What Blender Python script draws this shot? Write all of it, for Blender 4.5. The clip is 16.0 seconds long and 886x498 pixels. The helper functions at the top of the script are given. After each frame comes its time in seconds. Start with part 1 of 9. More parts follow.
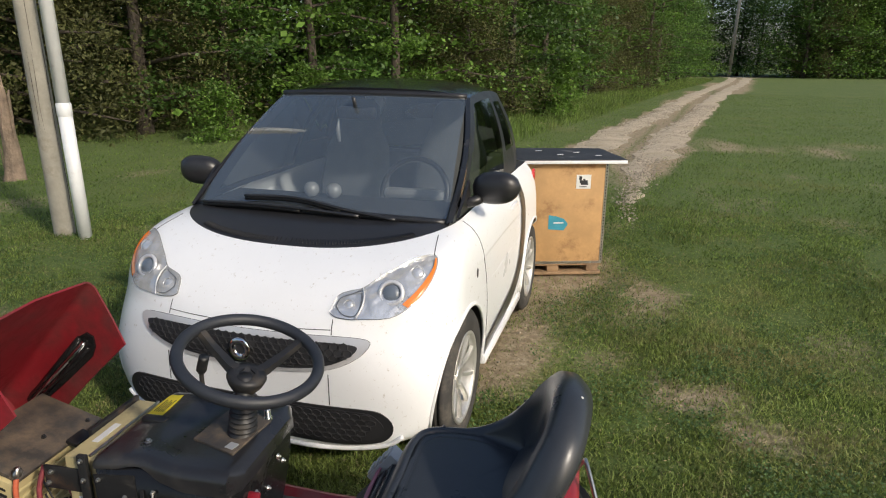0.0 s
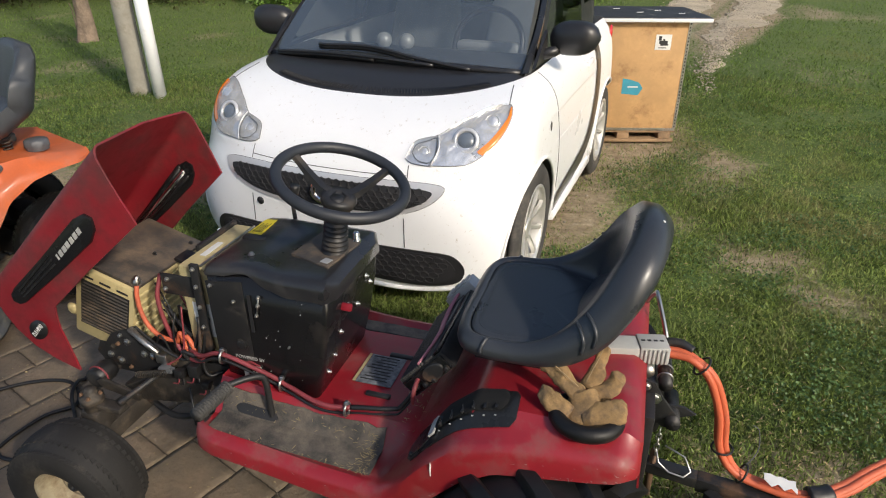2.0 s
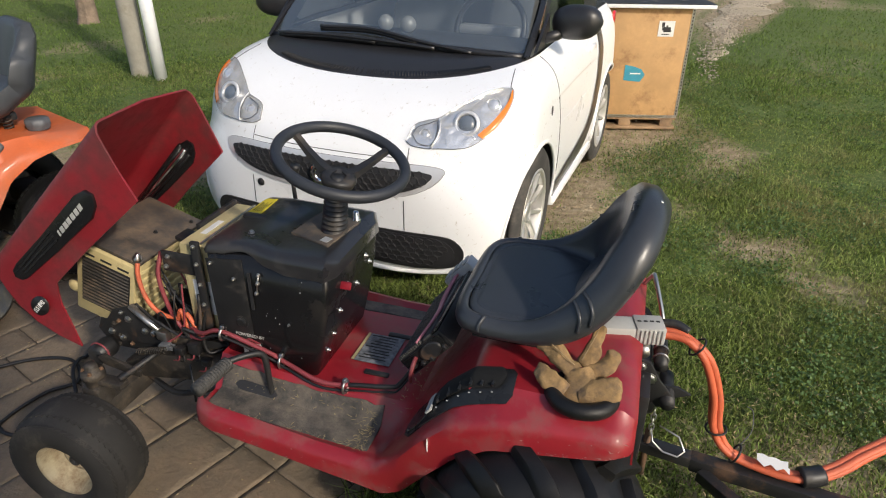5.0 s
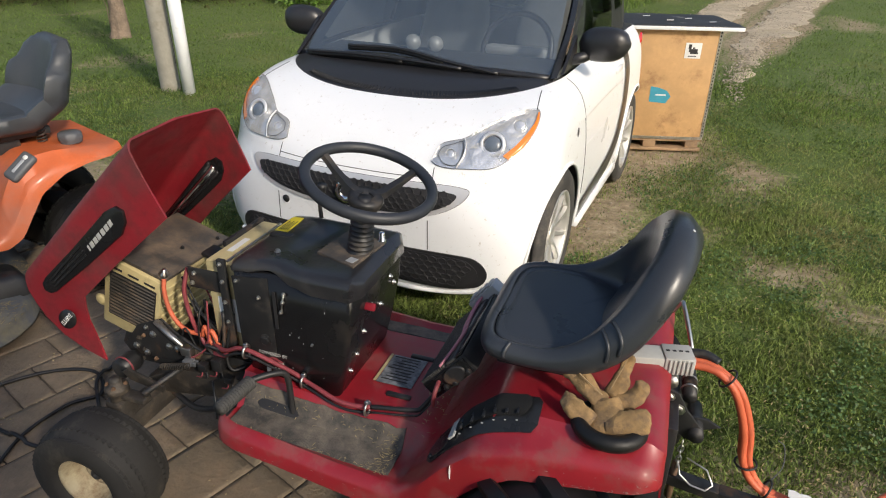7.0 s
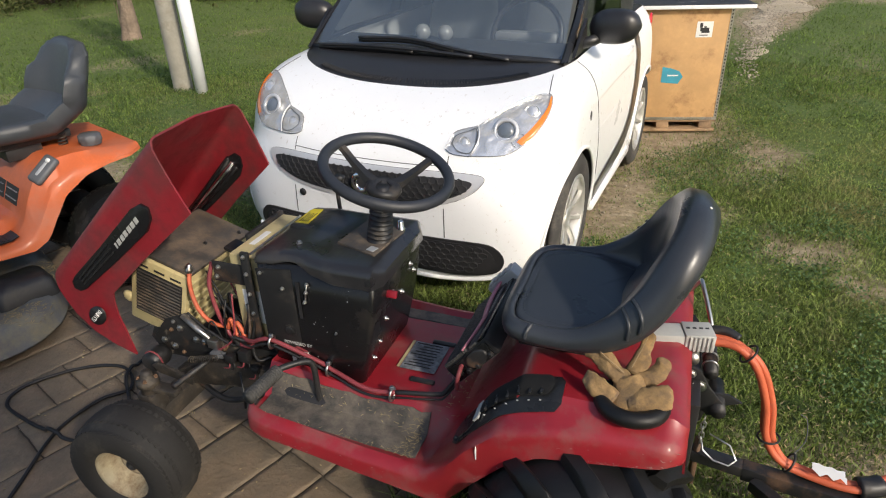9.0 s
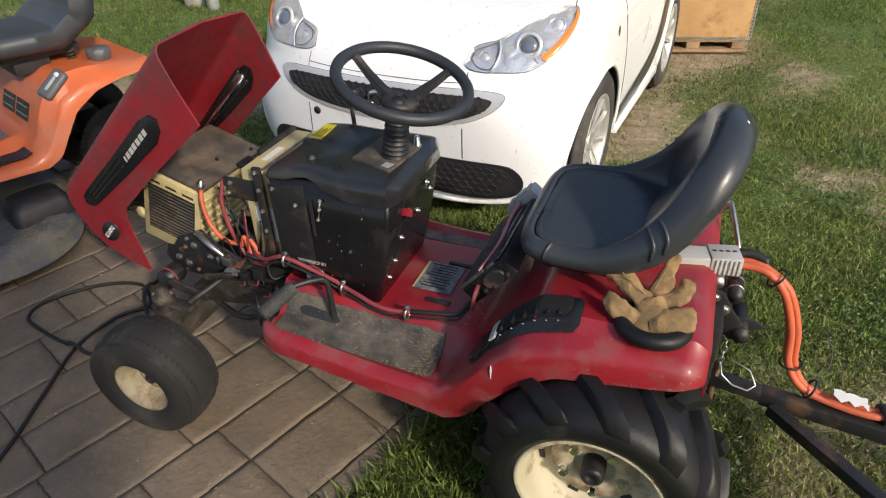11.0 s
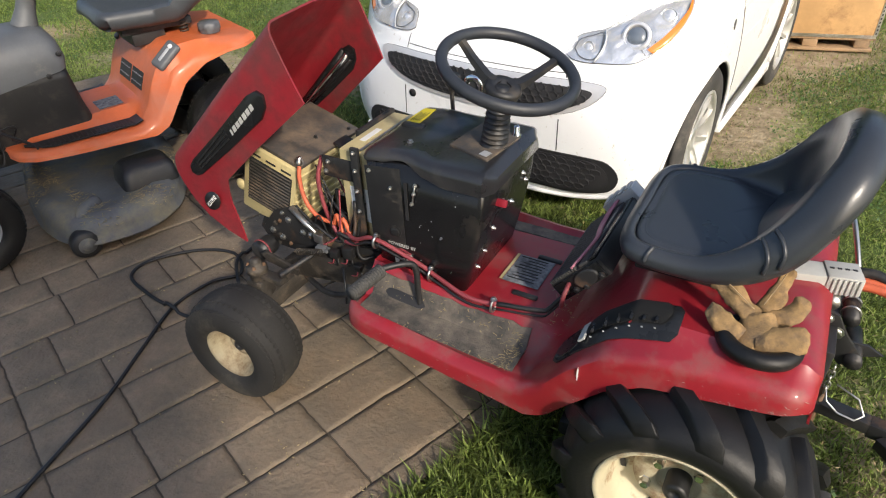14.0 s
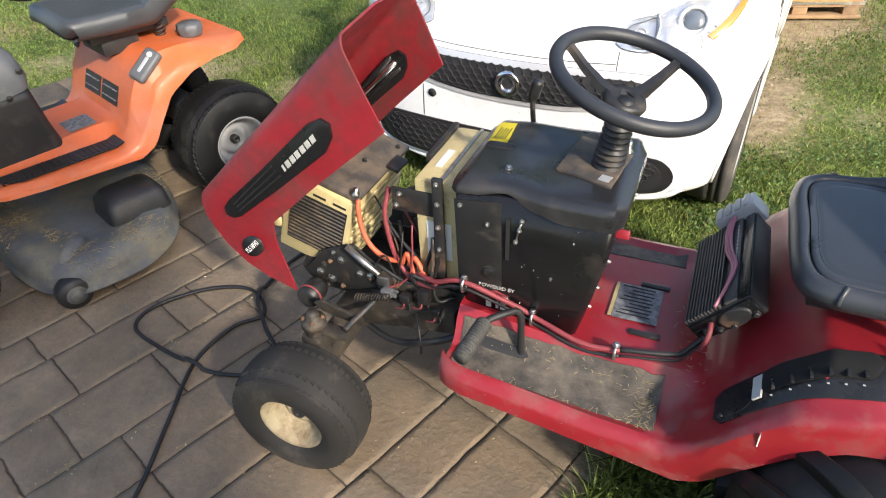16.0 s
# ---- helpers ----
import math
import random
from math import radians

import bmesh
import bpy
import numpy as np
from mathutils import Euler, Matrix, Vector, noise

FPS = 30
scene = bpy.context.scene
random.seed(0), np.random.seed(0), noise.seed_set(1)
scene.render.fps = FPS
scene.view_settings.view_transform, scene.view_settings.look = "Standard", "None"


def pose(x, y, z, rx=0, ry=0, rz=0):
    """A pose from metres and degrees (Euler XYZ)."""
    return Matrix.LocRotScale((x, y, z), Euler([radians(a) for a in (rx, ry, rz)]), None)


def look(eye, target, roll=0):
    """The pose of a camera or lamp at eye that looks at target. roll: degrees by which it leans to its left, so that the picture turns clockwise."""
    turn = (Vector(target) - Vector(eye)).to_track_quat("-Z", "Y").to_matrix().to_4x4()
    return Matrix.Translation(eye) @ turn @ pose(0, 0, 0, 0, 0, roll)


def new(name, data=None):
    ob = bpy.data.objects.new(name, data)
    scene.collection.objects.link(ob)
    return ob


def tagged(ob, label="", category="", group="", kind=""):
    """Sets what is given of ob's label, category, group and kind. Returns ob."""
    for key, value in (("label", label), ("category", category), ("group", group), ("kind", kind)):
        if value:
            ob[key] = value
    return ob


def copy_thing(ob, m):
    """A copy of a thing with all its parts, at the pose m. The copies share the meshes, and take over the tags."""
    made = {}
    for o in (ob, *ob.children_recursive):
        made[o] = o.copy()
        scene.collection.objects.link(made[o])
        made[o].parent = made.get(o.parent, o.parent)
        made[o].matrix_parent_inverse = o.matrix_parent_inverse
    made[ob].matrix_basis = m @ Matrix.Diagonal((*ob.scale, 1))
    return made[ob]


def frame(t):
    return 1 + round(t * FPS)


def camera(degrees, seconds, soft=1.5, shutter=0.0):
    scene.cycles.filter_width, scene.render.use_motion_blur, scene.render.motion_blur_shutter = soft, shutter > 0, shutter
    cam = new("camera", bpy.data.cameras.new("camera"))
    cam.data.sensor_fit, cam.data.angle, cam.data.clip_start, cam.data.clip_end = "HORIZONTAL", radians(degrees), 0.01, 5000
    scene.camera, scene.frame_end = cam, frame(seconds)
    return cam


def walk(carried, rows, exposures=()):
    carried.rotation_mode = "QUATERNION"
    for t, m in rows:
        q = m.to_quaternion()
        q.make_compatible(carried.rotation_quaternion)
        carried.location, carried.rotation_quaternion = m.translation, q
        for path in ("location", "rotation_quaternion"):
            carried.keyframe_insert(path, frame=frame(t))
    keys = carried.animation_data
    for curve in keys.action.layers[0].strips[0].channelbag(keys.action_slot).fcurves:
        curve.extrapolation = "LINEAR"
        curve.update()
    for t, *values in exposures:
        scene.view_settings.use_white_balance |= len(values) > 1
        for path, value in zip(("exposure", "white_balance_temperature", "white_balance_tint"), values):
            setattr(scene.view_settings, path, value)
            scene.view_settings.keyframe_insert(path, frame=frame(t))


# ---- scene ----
cam = camera(69.4, 16.0, soft=1.1)
PATH = [
    (0, (0.057, 0.107, 1.568), (-0.069, 2.023, 1.008), 0.4),
    (0.5, (0.056, 0.064, 1.546), (-0.105, 1.956, 0.919), -0.3),
    (1, (0.001, 0.041, 1.486), (-0.297, 1.801, 0.585), -0.2),
    (1.5, (0.007, 0.024, 1.481), (-0.303, 1.791, 0.597), 0.5),
    (2, (0.005, 0.018, 1.476), (-0.279, 1.776, 0.565), 0.1),
    (2.5, (0.008, 0.012, 1.475), (-0.256, 1.76, 0.541), -0.4),
    (3, (0.001, 0.003, 1.464), (-0.261, 1.727, 0.485), -0.6),
    (3.5, (-0.005, 0.018, 1.451), (-0.296, 1.675, 0.369), -0.8),
    (4, (-0.008, 0.006, 1.454), (-0.293, 1.684, 0.403), -0.3),
    (4.5, (0.002, 0.008, 1.463), (-0.292, 1.706, 0.448), 0.0),
    (4.7, (0.012, 0.001, 1.463), (-0.266, 1.73, 0.496), 0.6),
    (7, (-0.009, 0.015, 1.474), (-0.353, 1.766, 0.572), 1.0),
    (7.5, (-0.009, 0.015, 1.475), (-0.364, 1.758, 0.561), 0.6),
    (8, (-0.011, 0.005, 1.475), (-0.39, 1.758, 0.59), -0.8),
    (8.5, (-0.013, -0.002, 1.477), (-0.342, 1.755, 0.579), -0.6),
    (8.7, (-0.015, -0.013, 1.478), (-0.377, 1.73, 0.567), -1.4),
    (10.8, (-0.014, 0.033, 1.428), (-0.446, 1.668, 0.361), -1.8),
    (11, (-0.022, 0.019, 1.428), (-0.439, 1.624, 0.31), -1.8),
    (11.5, (-0.039, 0.013, 1.429), (-0.566, 1.585, 0.31), -2.3),
    (12, (-0.045, 0.012, 1.42), (-0.649, 1.553, 0.298), -2.7),
    (12.5, (-0.062, 0.025, 1.432), (-0.616, 1.537, 0.246), -2.3),
    (13, (-0.065, 0.011, 1.424), (-0.68, 1.531, 0.278), -1.6),
    (13.5, (-0.074, 0.008, 1.416), (-0.675, 1.516, 0.248), 0.3),
    (14, (-0.067, 0.031, 1.426), (-0.699, 1.542, 0.277), -2.0),
    (14.5, (-0.116, -0.029, 1.442), (-0.706, 1.543, 0.354), -2.1),
    (15, (-0.265, -0.082, 1.428), (-0.887, 1.446, 0.297), -4.7),
    (15.5, (-0.389, -0.006, 1.391), (-0.84, 1.511, 0.169), -0.2),
    (16, (-0.488, 0.188, 1.412), (-0.947, 1.714, 0.203), -2.8),
]
walk(cam, [(t, look(eye, target, roll)) for t, eye, target, roll in PATH],
     exposures=[(0.0, 0.0), (0.6, 0.05), (1.0, 0.15), (8.7, 0.21), (10.8, 0.29), (12.3, 0.41), (13.0, 0.60), (14.0, 0.60), (14.5, 0.60), (15.0, 0.66), (15.5, 0.88), (16.0, 1.12)])

# ---- world and sun ----
SUN_EL, SUN_AZ = 31.0, 133.0  # degrees: height; compass angle from +y towards +x
world = bpy.data.worlds.new("sky")
scene.world = world
world.use_nodes = True
wn = world.node_tree
sky = wn.nodes.new("ShaderNodeTexSky")
sky.sky_type, sky.sun_disc = "NISHITA", False
sky.sun_elevation, sky.sun_rotation = radians(SUN_EL), radians(SUN_AZ)
sky.dust_density = 2.5
wn.links.new(sky.outputs[0], wn.nodes["Background"].inputs[0])
wn.nodes["Background"].inputs[1].default_value = 0.155
sun = new("sun", bpy.data.lights.new("sun", "SUN"))
sun.data.energy, sun.data.angle, sun.data.color = 2.65, radians(3.0), (1.0, 0.905, 0.77)
_a, _e = radians(SUN_AZ), radians(SUN_EL)
sun.matrix_world = look((0, 0, 20), Vector((0, 0, 20)) - Vector((math.sin(_a) * math.cos(_e), math.cos(_a) * math.cos(_e), math.sin(_e))))


# ---- materials ----
def mat(name, col, rough=0.5, metal=0.0, vary=0.25, scale=12.0, fine=90.0, bump=0.15, dirt=None, dirt_amount=0.0, dirt_scale=4.0,
        trans=0.0, coat=0.0, spec=0.5, obrand=0.0, island=0.0, bump_dist=0.004, alpha=1.0, leafy=0.0, ledge=0.0):
    """A surface with colour and gloss that vary at two scales, fine relief, and patches of dirt or wear."""
    m = bpy.data.materials.new(name)
    m.use_nodes = True
    nt = m.node_tree
    N, L = nt.nodes, nt.links
    b = N["Principled BSDF"]
    tc = N.new("ShaderNodeTexCoord")

    def noise_tex(sc, detail=4.0, rough_=0.6):
        n = N.new("ShaderNodeTexNoise")
        n.inputs["Scale"].default_value, n.inputs["Detail"].default_value, n.inputs["Roughness"].default_value = sc, detail, rough_
        L.new(tc.outputs["Object"], n.inputs["Vector"])
        return n

    def mix(fac, a, c, mode="MIX"):
        x = N.new("ShaderNodeMix")
        x.data_type, x.blend_type = "RGBA", mode
        for sock, val in ((x.inputs[0], fac), (x.inputs[6], a), (x.inputs[7], c)):
            if isinstance(val, (int, float, tuple)):
                sock.default_value = val
            else:
                L.new(val, sock)
        return x.outputs[2]

    def ramp(src, lo, hi):
        r = N.new("ShaderNodeMapRange")
        r.inputs[1].default_value, r.inputs[2].default_value = lo, hi
        L.new(src, r.inputs[0])
        return r.outputs[0]

    big, small = noise_tex(scale), noise_tex(fine, 3.0)
    c0 = (*col, 1.0)
    lo = tuple(max(0.0, c * (1 - vary)) for c in col) + (1.0,)
    hi = tuple(min(1.0, c * (1 + vary)) for c in col) + (1.0,)
    out = mix(ramp(big.outputs[0], 0.3, 0.7), lo, hi)
    out = mix(ramp(small.outputs[0], 0.25, 0.75), mix(0.5, out, lo), out)
    for amount, source in ((obrand, "ObjectInfo"), (island, "Geometry")):
        if amount:
            info = N.new("ShaderNodeObjectInfo" if source == "ObjectInfo" else "ShaderNodeNewGeometry")
            hsv = N.new("ShaderNodeHueSaturation")
            r = N.new("ShaderNodeMapRange")
            r.inputs[3].default_value, r.inputs[4].default_value = 1 - amount, 1 + amount
            L.new(info.outputs["Random" if source == "ObjectInfo" else "Random Per Island"], r.inputs[0])
            L.new(r.outputs[0], hsv.inputs["Value"])
            L.new(out, hsv.inputs["Color"])
            out = hsv.outputs[0]
    rr = N.new("ShaderNodeMapRange")
    rr.inputs[3].default_value, rr.inputs[4].default_value = max(0.02, rough - 0.1), min(1.0, rough + 0.12)
    L.new(big.outputs[0], rr.inputs[0])
    rough_out = rr.outputs[0]
    if dirt:
        d = noise_tex(dirt_scale, 8.0, 0.7)
        f = ramp(d.outputs[0], 0.62 - dirt_amount * 0.4, 0.72)
        out = mix(f, out, (*dirt, 1.0))
        rm = N.new("ShaderNodeMix")
        L.new(f, rm.inputs[0])
        L.new(rough_out, rm.inputs[2])
        rm.inputs[3].default_value = 0.9
        rough_out = rm.outputs[0]
    L.new(out, b.inputs["Base Color"])
    L.new(rough_out, b.inputs["Roughness"])
    b.inputs["Metallic"].default_value = metal
    b.inputs["Transmission Weight"].default_value = trans
    b.inputs["Coat Weight"].default_value = coat
    b.inputs["Coat Roughness"].default_value = 0.08
    b.inputs["Specular IOR Level"].default_value = spec
    b.inputs["Alpha"].default_value = alpha
    if bump:
        bp = N.new("ShaderNodeBump")
        bp.inputs["Strength"].default_value, bp.inputs["Distance"].default_value = bump, bump_dist
        L.new(small.outputs[0], bp.inputs["Height"])
        L.new(bp.outputs[0], b.inputs["Normal"])
        if ledge:  # split-slate ledges
            st, b2 = N.new("ShaderNodeMapRange"), N.new("ShaderNodeBump")
            st.interpolation_type = "STEPPED"
            st.inputs[1].default_value, st.inputs[2].default_value, st.inputs["Steps"].default_value = 0.25, 0.75, 5.0
            L.new(noise_tex(3.6, 3.0, 0.45).outputs[0], st.inputs[0])
            b2.inputs["Strength"].default_value, b2.inputs["Distance"].default_value = ledge, 0.012
            L.new(st.outputs[0], b2.inputs["Height"])
            L.new(bp.outputs[0], b2.inputs["Normal"])
            L.new(b2.outputs[0], b.inputs["Normal"])
    if leafy:  # thin leaves let light through
        tl, mx = N.new("ShaderNodeBsdfTranslucent"), N.new("ShaderNodeMixShader")
        mx.inputs[0].default_value = leafy
        L.new(out, tl.inputs[0])
        L.new(b.outputs[0], mx.inputs[1])
        L.new(tl.outputs[0], mx.inputs[2])
        L.new(mx.outputs[0], N["Material Output"].inputs[0])
    return m


DUST = (0.30, 0.25, 0.18)
M_RED = mat("red_paint", (0.275, 0.014, 0.022), 0.36, vary=0.14, scale=5, fine=60, bump=0.05, dirt=(0.215, 0.078, 0.070), dirt_amount=0.32, dirt_scale=9, coat=0.25)
# hood red: grime, with the hood's shade also put into the darker colour
M_HOOD = mat("grimy_shaded_red_paint", (0.250, 0.014, 0.022), 0.42, vary=0.2, scale=4, fine=60, bump=0.06, dirt=(0.115, 0.026, 0.026), dirt_amount=0.40, dirt_scale=7, coat=0.15)
M_CARTYRE = mat("dusty_road_tyre", (0.055, 0.052, 0.049), 0.8, vary=0.25, scale=8, fine=60, bump=0.15, dirt=(0.13, 0.115, 0.095), dirt_amount=0.25, dirt_scale=7, spec=0.3)
M_GRIP = mat("worn_grip_rubber", (0.050, 0.049, 0.047), 0.75, vary=0.3, scale=20, bump=0.2, dirt=(0.12, 0.11, 0.095), dirt_amount=0.3, dirt_scale=18)
M_RIMRUST = mat("rust_stained_rim_paint", (0.47, 0.41, 0.28), 0.55, vary=0.2, scale=14, bump=0.1, dirt=(0.16, 0.07, 0.03), dirt_amount=0.46, dirt_scale=22)
M_CHIP = mat("bare_chip", (0.32, 0.22, 0.20), 0.7, vary=0.3, bump=0.0)
M_TURFTYRE = mat("dusty_tyre_rubber", (0.026, 0.025, 0.024), 0.75, vary=0.25, scale=7, fine=70, bump=0.25, dirt=(0.085, 0.075, 0.062), dirt_amount=0.2, dirt_scale=6, spec=0.3)
M_COWL = mat("dash_cover_plastic", (0.020, 0.020, 0.022), 0.28, vary=0.25, scale=7, bump=0.06, dirt=(0.048, 0.043, 0.040), dirt_amount=0.25, dirt_scale=9, coat=0.3)
M_BLACK = mat("black_plastic", (0.016, 0.016, 0.017), 0.45, vary=0.3, scale=8, bump=0.12, dirt=(0.065, 0.055, 0.045), dirt_amount=0.2, dirt_scale=11)
M_BLACKGLOSS = mat("black_gloss_paint", (0.010, 0.010, 0.011), 0.24, vary=0.25, scale=6, bump=0.02, coat=0.1, spec=0.35, dirt=(0.04, 0.034, 0.03), dirt_amount=0.08)
M_VINYL = mat("seat_vinyl", (0.036, 0.040, 0.047), 0.30, vary=0.18, scale=9, fine=260, bump=0.22, bump_dist=0.001)
M_RUBBER = mat("tyre_rubber", (0.008, 0.008, 0.0085), 0.48, vary=0.3, scale=7, fine=70, bump=0.2, dirt=(0.028, 0.025, 0.021), dirt_amount=0.12, dirt_scale=7, spec=0.35)
# front rims: a darker cream with brown patches
M_RIMDARK = mat("dark_cream_rim", (0.40, 0.345, 0.23), 0.62, vary=0.25, scale=16, bump=0.1, dirt=(0.155, 0.095, 0.05), dirt_amount=0.5, dirt_scale=20)
M_RIMCREAM = mat("cream_rim_paint", (0.52, 0.47, 0.33), 0.5, vary=0.14, scale=10, bump=0.05, dirt=(0.20, 0.10, 0.045), dirt_amount=0.24, dirt_scale=16)
M_STEEL = mat("zinc_steel", (0.55, 0.54, 0.52), 0.32, metal=1.0, vary=0.15, scale=20, bump=0.05, dirt=(0.2, 0.14, 0.09), dirt_amount=0.15)
M_PINKWIRE = mat("faded_pink_wire", (0.42, 0.16, 0.20), 0.55, vary=0.1, bump=0.0)
M_FIN = mat("grey_heat_sink", (0.075, 0.076, 0.078), 0.5, metal=0.4, vary=0.2, bump=0.1, dirt=(0.16, 0.14, 0.12), dirt_amount=0.2)
M_WHEELRIM = mat("matt_black_grip", (0.026, 0.029, 0.036), 0.5, vary=0.2, scale=9, bump=0.1)
M_OILY = mat("oily_dirty_steel", (0.032, 0.027, 0.022), 0.6, vary=0.45, scale=16, bump=0.4, dirt=(0.13, 0.10, 0.07), dirt_amount=0.28, dirt_scale=14)
M_CHROME = mat("chrome", (0.8, 0.8, 0.82), 0.1, metal=1.0, vary=0.05, bump=0.0)
M_FRAME = mat("black_frame_steel", (0.02, 0.02, 0.021), 0.5, vary=0.3, scale=10, bump=0.15, dirt=(0.16, 0.09, 0.05), dirt_amount=0.2, dirt_scale=9)
M_RUST = mat("rusty_steel", (0.16, 0.09, 0.05), 0.8, vary=0.4, scale=14, bump=0.3, dirt=(0.05, 0.045, 0.04), dirt_amount=0.35, dirt_scale=12)
M_CREAM = mat("battery_case", (0.55, 0.46, 0.24), 0.55, vary=0.12, scale=9, bump=0.06, dirt=(0.20, 0.15, 0.08), dirt_amount=0.22, dirt_scale=10)
M_GREYTOP = mat("grey_dusty_cover", (0.058, 0.052, 0.047), 0.6, vary=0.3, scale=11, bump=0.12, dirt=(0.17, 0.125, 0.085), dirt_amount=0.4, dirt_scale=14)
M_YELLOW = mat("yellow_sticker", (0.72, 0.58, 0.03), 0.5, vary=0.1, bump=0.0)
M_WHITEST = mat("white_sticker", (0.72, 0.72, 0.70), 0.5, vary=0.06, bump=0.0)
M_ORANGECABLE = mat("orange_cable", (0.58, 0.125, 0.055), 0.5, vary=0.12, scale=15, bump=0.06, dirt=(0.35, 0.10, 0.06), dirt_amount=0.2)
M_REDCABLE = mat("red_cable", (0.25, 0.045, 0.055), 0.5, vary=0.2, scale=15, bump=0.05, dirt=(0.20, 0.08, 0.07), dirt_amount=0.2)
M_BLACKCABLE = mat("black_cable", (0.014, 0.014, 0.015), 0.5, vary=0.2, bump=0.05)
M_PLUG = mat("grey_plug", (0.42, 0.42, 0.40), 0.5, vary=0.1, bump=0.05, dirt=(0.2, 0.18, 0.15), dirt_amount=0.12)
M_LEATHER = mat("glove_leather", (0.32, 0.20, 0.085), 0.85, vary=0.4, scale=20, fine=140, bump=0.5, dirt=(0.09, 0.065, 0.05), dirt_amount=0.42, dirt_scale=24)
M_MAT = mat("worn_foot_mat", (0.052, 0.049, 0.046), 0.85, vary=0.3, scale=9, fine=200, bump=0.6, dirt=(0.185, 0.155, 0.12), dirt_amount=0.55, dirt_scale=14)
M_LABEL = mat("worn_metal_label", (0.20, 0.21, 0.23), 0.5, vary=0.45, scale=55, bump=0.02, dirt=(0.05, 0.055, 0.07), dirt_amount=0.5, dirt_scale=70)
# near-black that stands in for the shade inside the gate's slot
M_SLOTSHADE = mat("painted_slot_shade", (0.004, 0.004, 0.004), 0.95, vary=0.1, bump=0.0)
# black for print and stickers, and for painted shade in slots, holes and recesses
M_INKSHADE = mat("ink_and_slot_shade", (0.02, 0.02, 0.022), 0.6, vary=0.1, bump=0.0)
M_ORANGE = mat("orange_paint", (0.58, 0.125, 0.035), 0.46, vary=0.16, scale=5, bump=0.04, dirt=(0.46, 0.175, 0.11), dirt_amount=0.42, dirt_scale=4, coat=0.08)
M_GREYPLASTIC = mat("grey_plastic", (0.098, 0.103, 0.110), 0.5, vary=0.15, bump=0.1, dirt=(0.22, 0.20, 0.17), dirt_amount=0.15)
M_SILVER = mat("silver_plastic", (0.42, 0.43, 0.44), 0.4, vary=0.1, bump=0.05, metal=0.2)
M_DECK = mat("mower_deck_steel", (0.10, 0.105, 0.11), 0.5, vary=0.35, scale=6, bump=0.2, dirt=(0.26, 0.22, 0.13), dirt_amount=0.36, dirt_scale=5)
M_WHITE = mat("white_car_paint", (0.85, 0.86, 0.87), 0.3, vary=0.025, scale=3, bump=0.01, coat=0.4, dirt=(0.50, 0.46, 0.40), dirt_amount=0.03, dirt_scale=45)
M_CARBLACK = mat("black_car_trim", (0.022, 0.022, 0.024), 0.35, vary=0.2, bump=0.08)
M_CARGREY = mat("grey_safety_cell", (0.05, 0.05, 0.053), 0.32, metal=0.2, vary=0.1, bump=0.02, coat=0.3)
M_ROOF = mat("dark_roof_panel", (0.012, 0.014, 0.018), 0.12, vary=0.1, bump=0.0, coat=0.6)
M_SILVERTRIM = mat("silver_trim", (0.66, 0.66, 0.67), 0.3, metal=0.4, vary=0.05, bump=0.0)
M_GATE = mat("worn_gate_plastic", (0.018, 0.019, 0.021), 0.28, spec=0.3, vary=0.25, scale=14, bump=0.15, dirt=(0.13, 0.11, 0.09), dirt_amount=0.16)
M_MESH = mat("grille_mesh", (0.030, 0.030, 0.032), 0.6, spec=0.3, vary=0.1, bump=0.0)
M_ALLOY = mat("alloy_wheel", (0.60, 0.59, 0.56), 0.35, metal=0.6, vary=0.08, bump=0.02, dirt=(0.25, 0.21, 0.17), dirt_amount=0.15)
M_AMBER = mat("amber_lens", (0.72, 0.20, 0.018), 0.15, vary=0.05, bump=0.0, coat=0.5)
M_TAIL = mat("red_tail_lens", (0.5, 0.02, 0.02), 0.15, vary=0.05, bump=0.0, coat=0.5)
M_REFLECTOR = mat("lamp_reflector", (0.95, 0.95, 0.94), 0.10, metal=0.65, vary=0.22, scale=30, fine=16, bump=0.7, bump_dist=0.009)
M_LENSDARK = mat("projector_lens", (0.13, 0.155, 0.19), 0.06, vary=0.1, bump=0.0, coat=1.0)
M_CLOTH = mat("dark_seat_cloth", (0.13, 0.14, 0.15), 0.85, vary=0.2, bump=0.2)
M_DASHBOARD = mat("dashboard_plastic", (0.035, 0.036, 0.038), 0.7, vary=0.2, bump=0.15)
M_PLY = mat("weathered_plywood", (0.50, 0.30, 0.13), 0.7, vary=0.18, scale=5, fine=50, bump=0.15, dirt=(0.25, 0.13, 0.06), dirt_amount=0.15, dirt_scale=4)
M_PINE = mat("pallet_wood", (0.34, 0.22, 0.12), 0.8, vary=0.25, scale=7, bump=0.25, dirt=(0.14, 0.10, 0.07), dirt_amount=0.25)
M_TARP = mat("dark_crate_lid", (0.035, 0.037, 0.042), 0.6, vary=0.3, scale=6, bump=0.2, dirt=(0.30, 0.29, 0.27), dirt_amount=0.08, dirt_scale=8)
M_BLUE = mat("blue_paint_mark", (0.04, 0.28, 0.38), 0.6, vary=0.15, scale=14, bump=0.0)
M_POST = mat("weathered_post_wood", (0.32, 0.30, 0.25), 0.85, vary=0.2, scale=6, fine=50, bump=0.35, dirt=(0.20, 0.17, 0.12), dirt_amount=0.25)
M_PVC = mat("white_pipe", (0.75, 0.76, 0.76), 0.4, vary=0.06, bump=0.02, dirt=(0.5, 0.48, 0.42), dirt_amount=0.12)
M_BARK = mat("tree_bark", (0.075, 0.06, 0.046), 0.9, vary=0.4, scale=5, fine=30, bump=0.8, bump_dist=0.02)
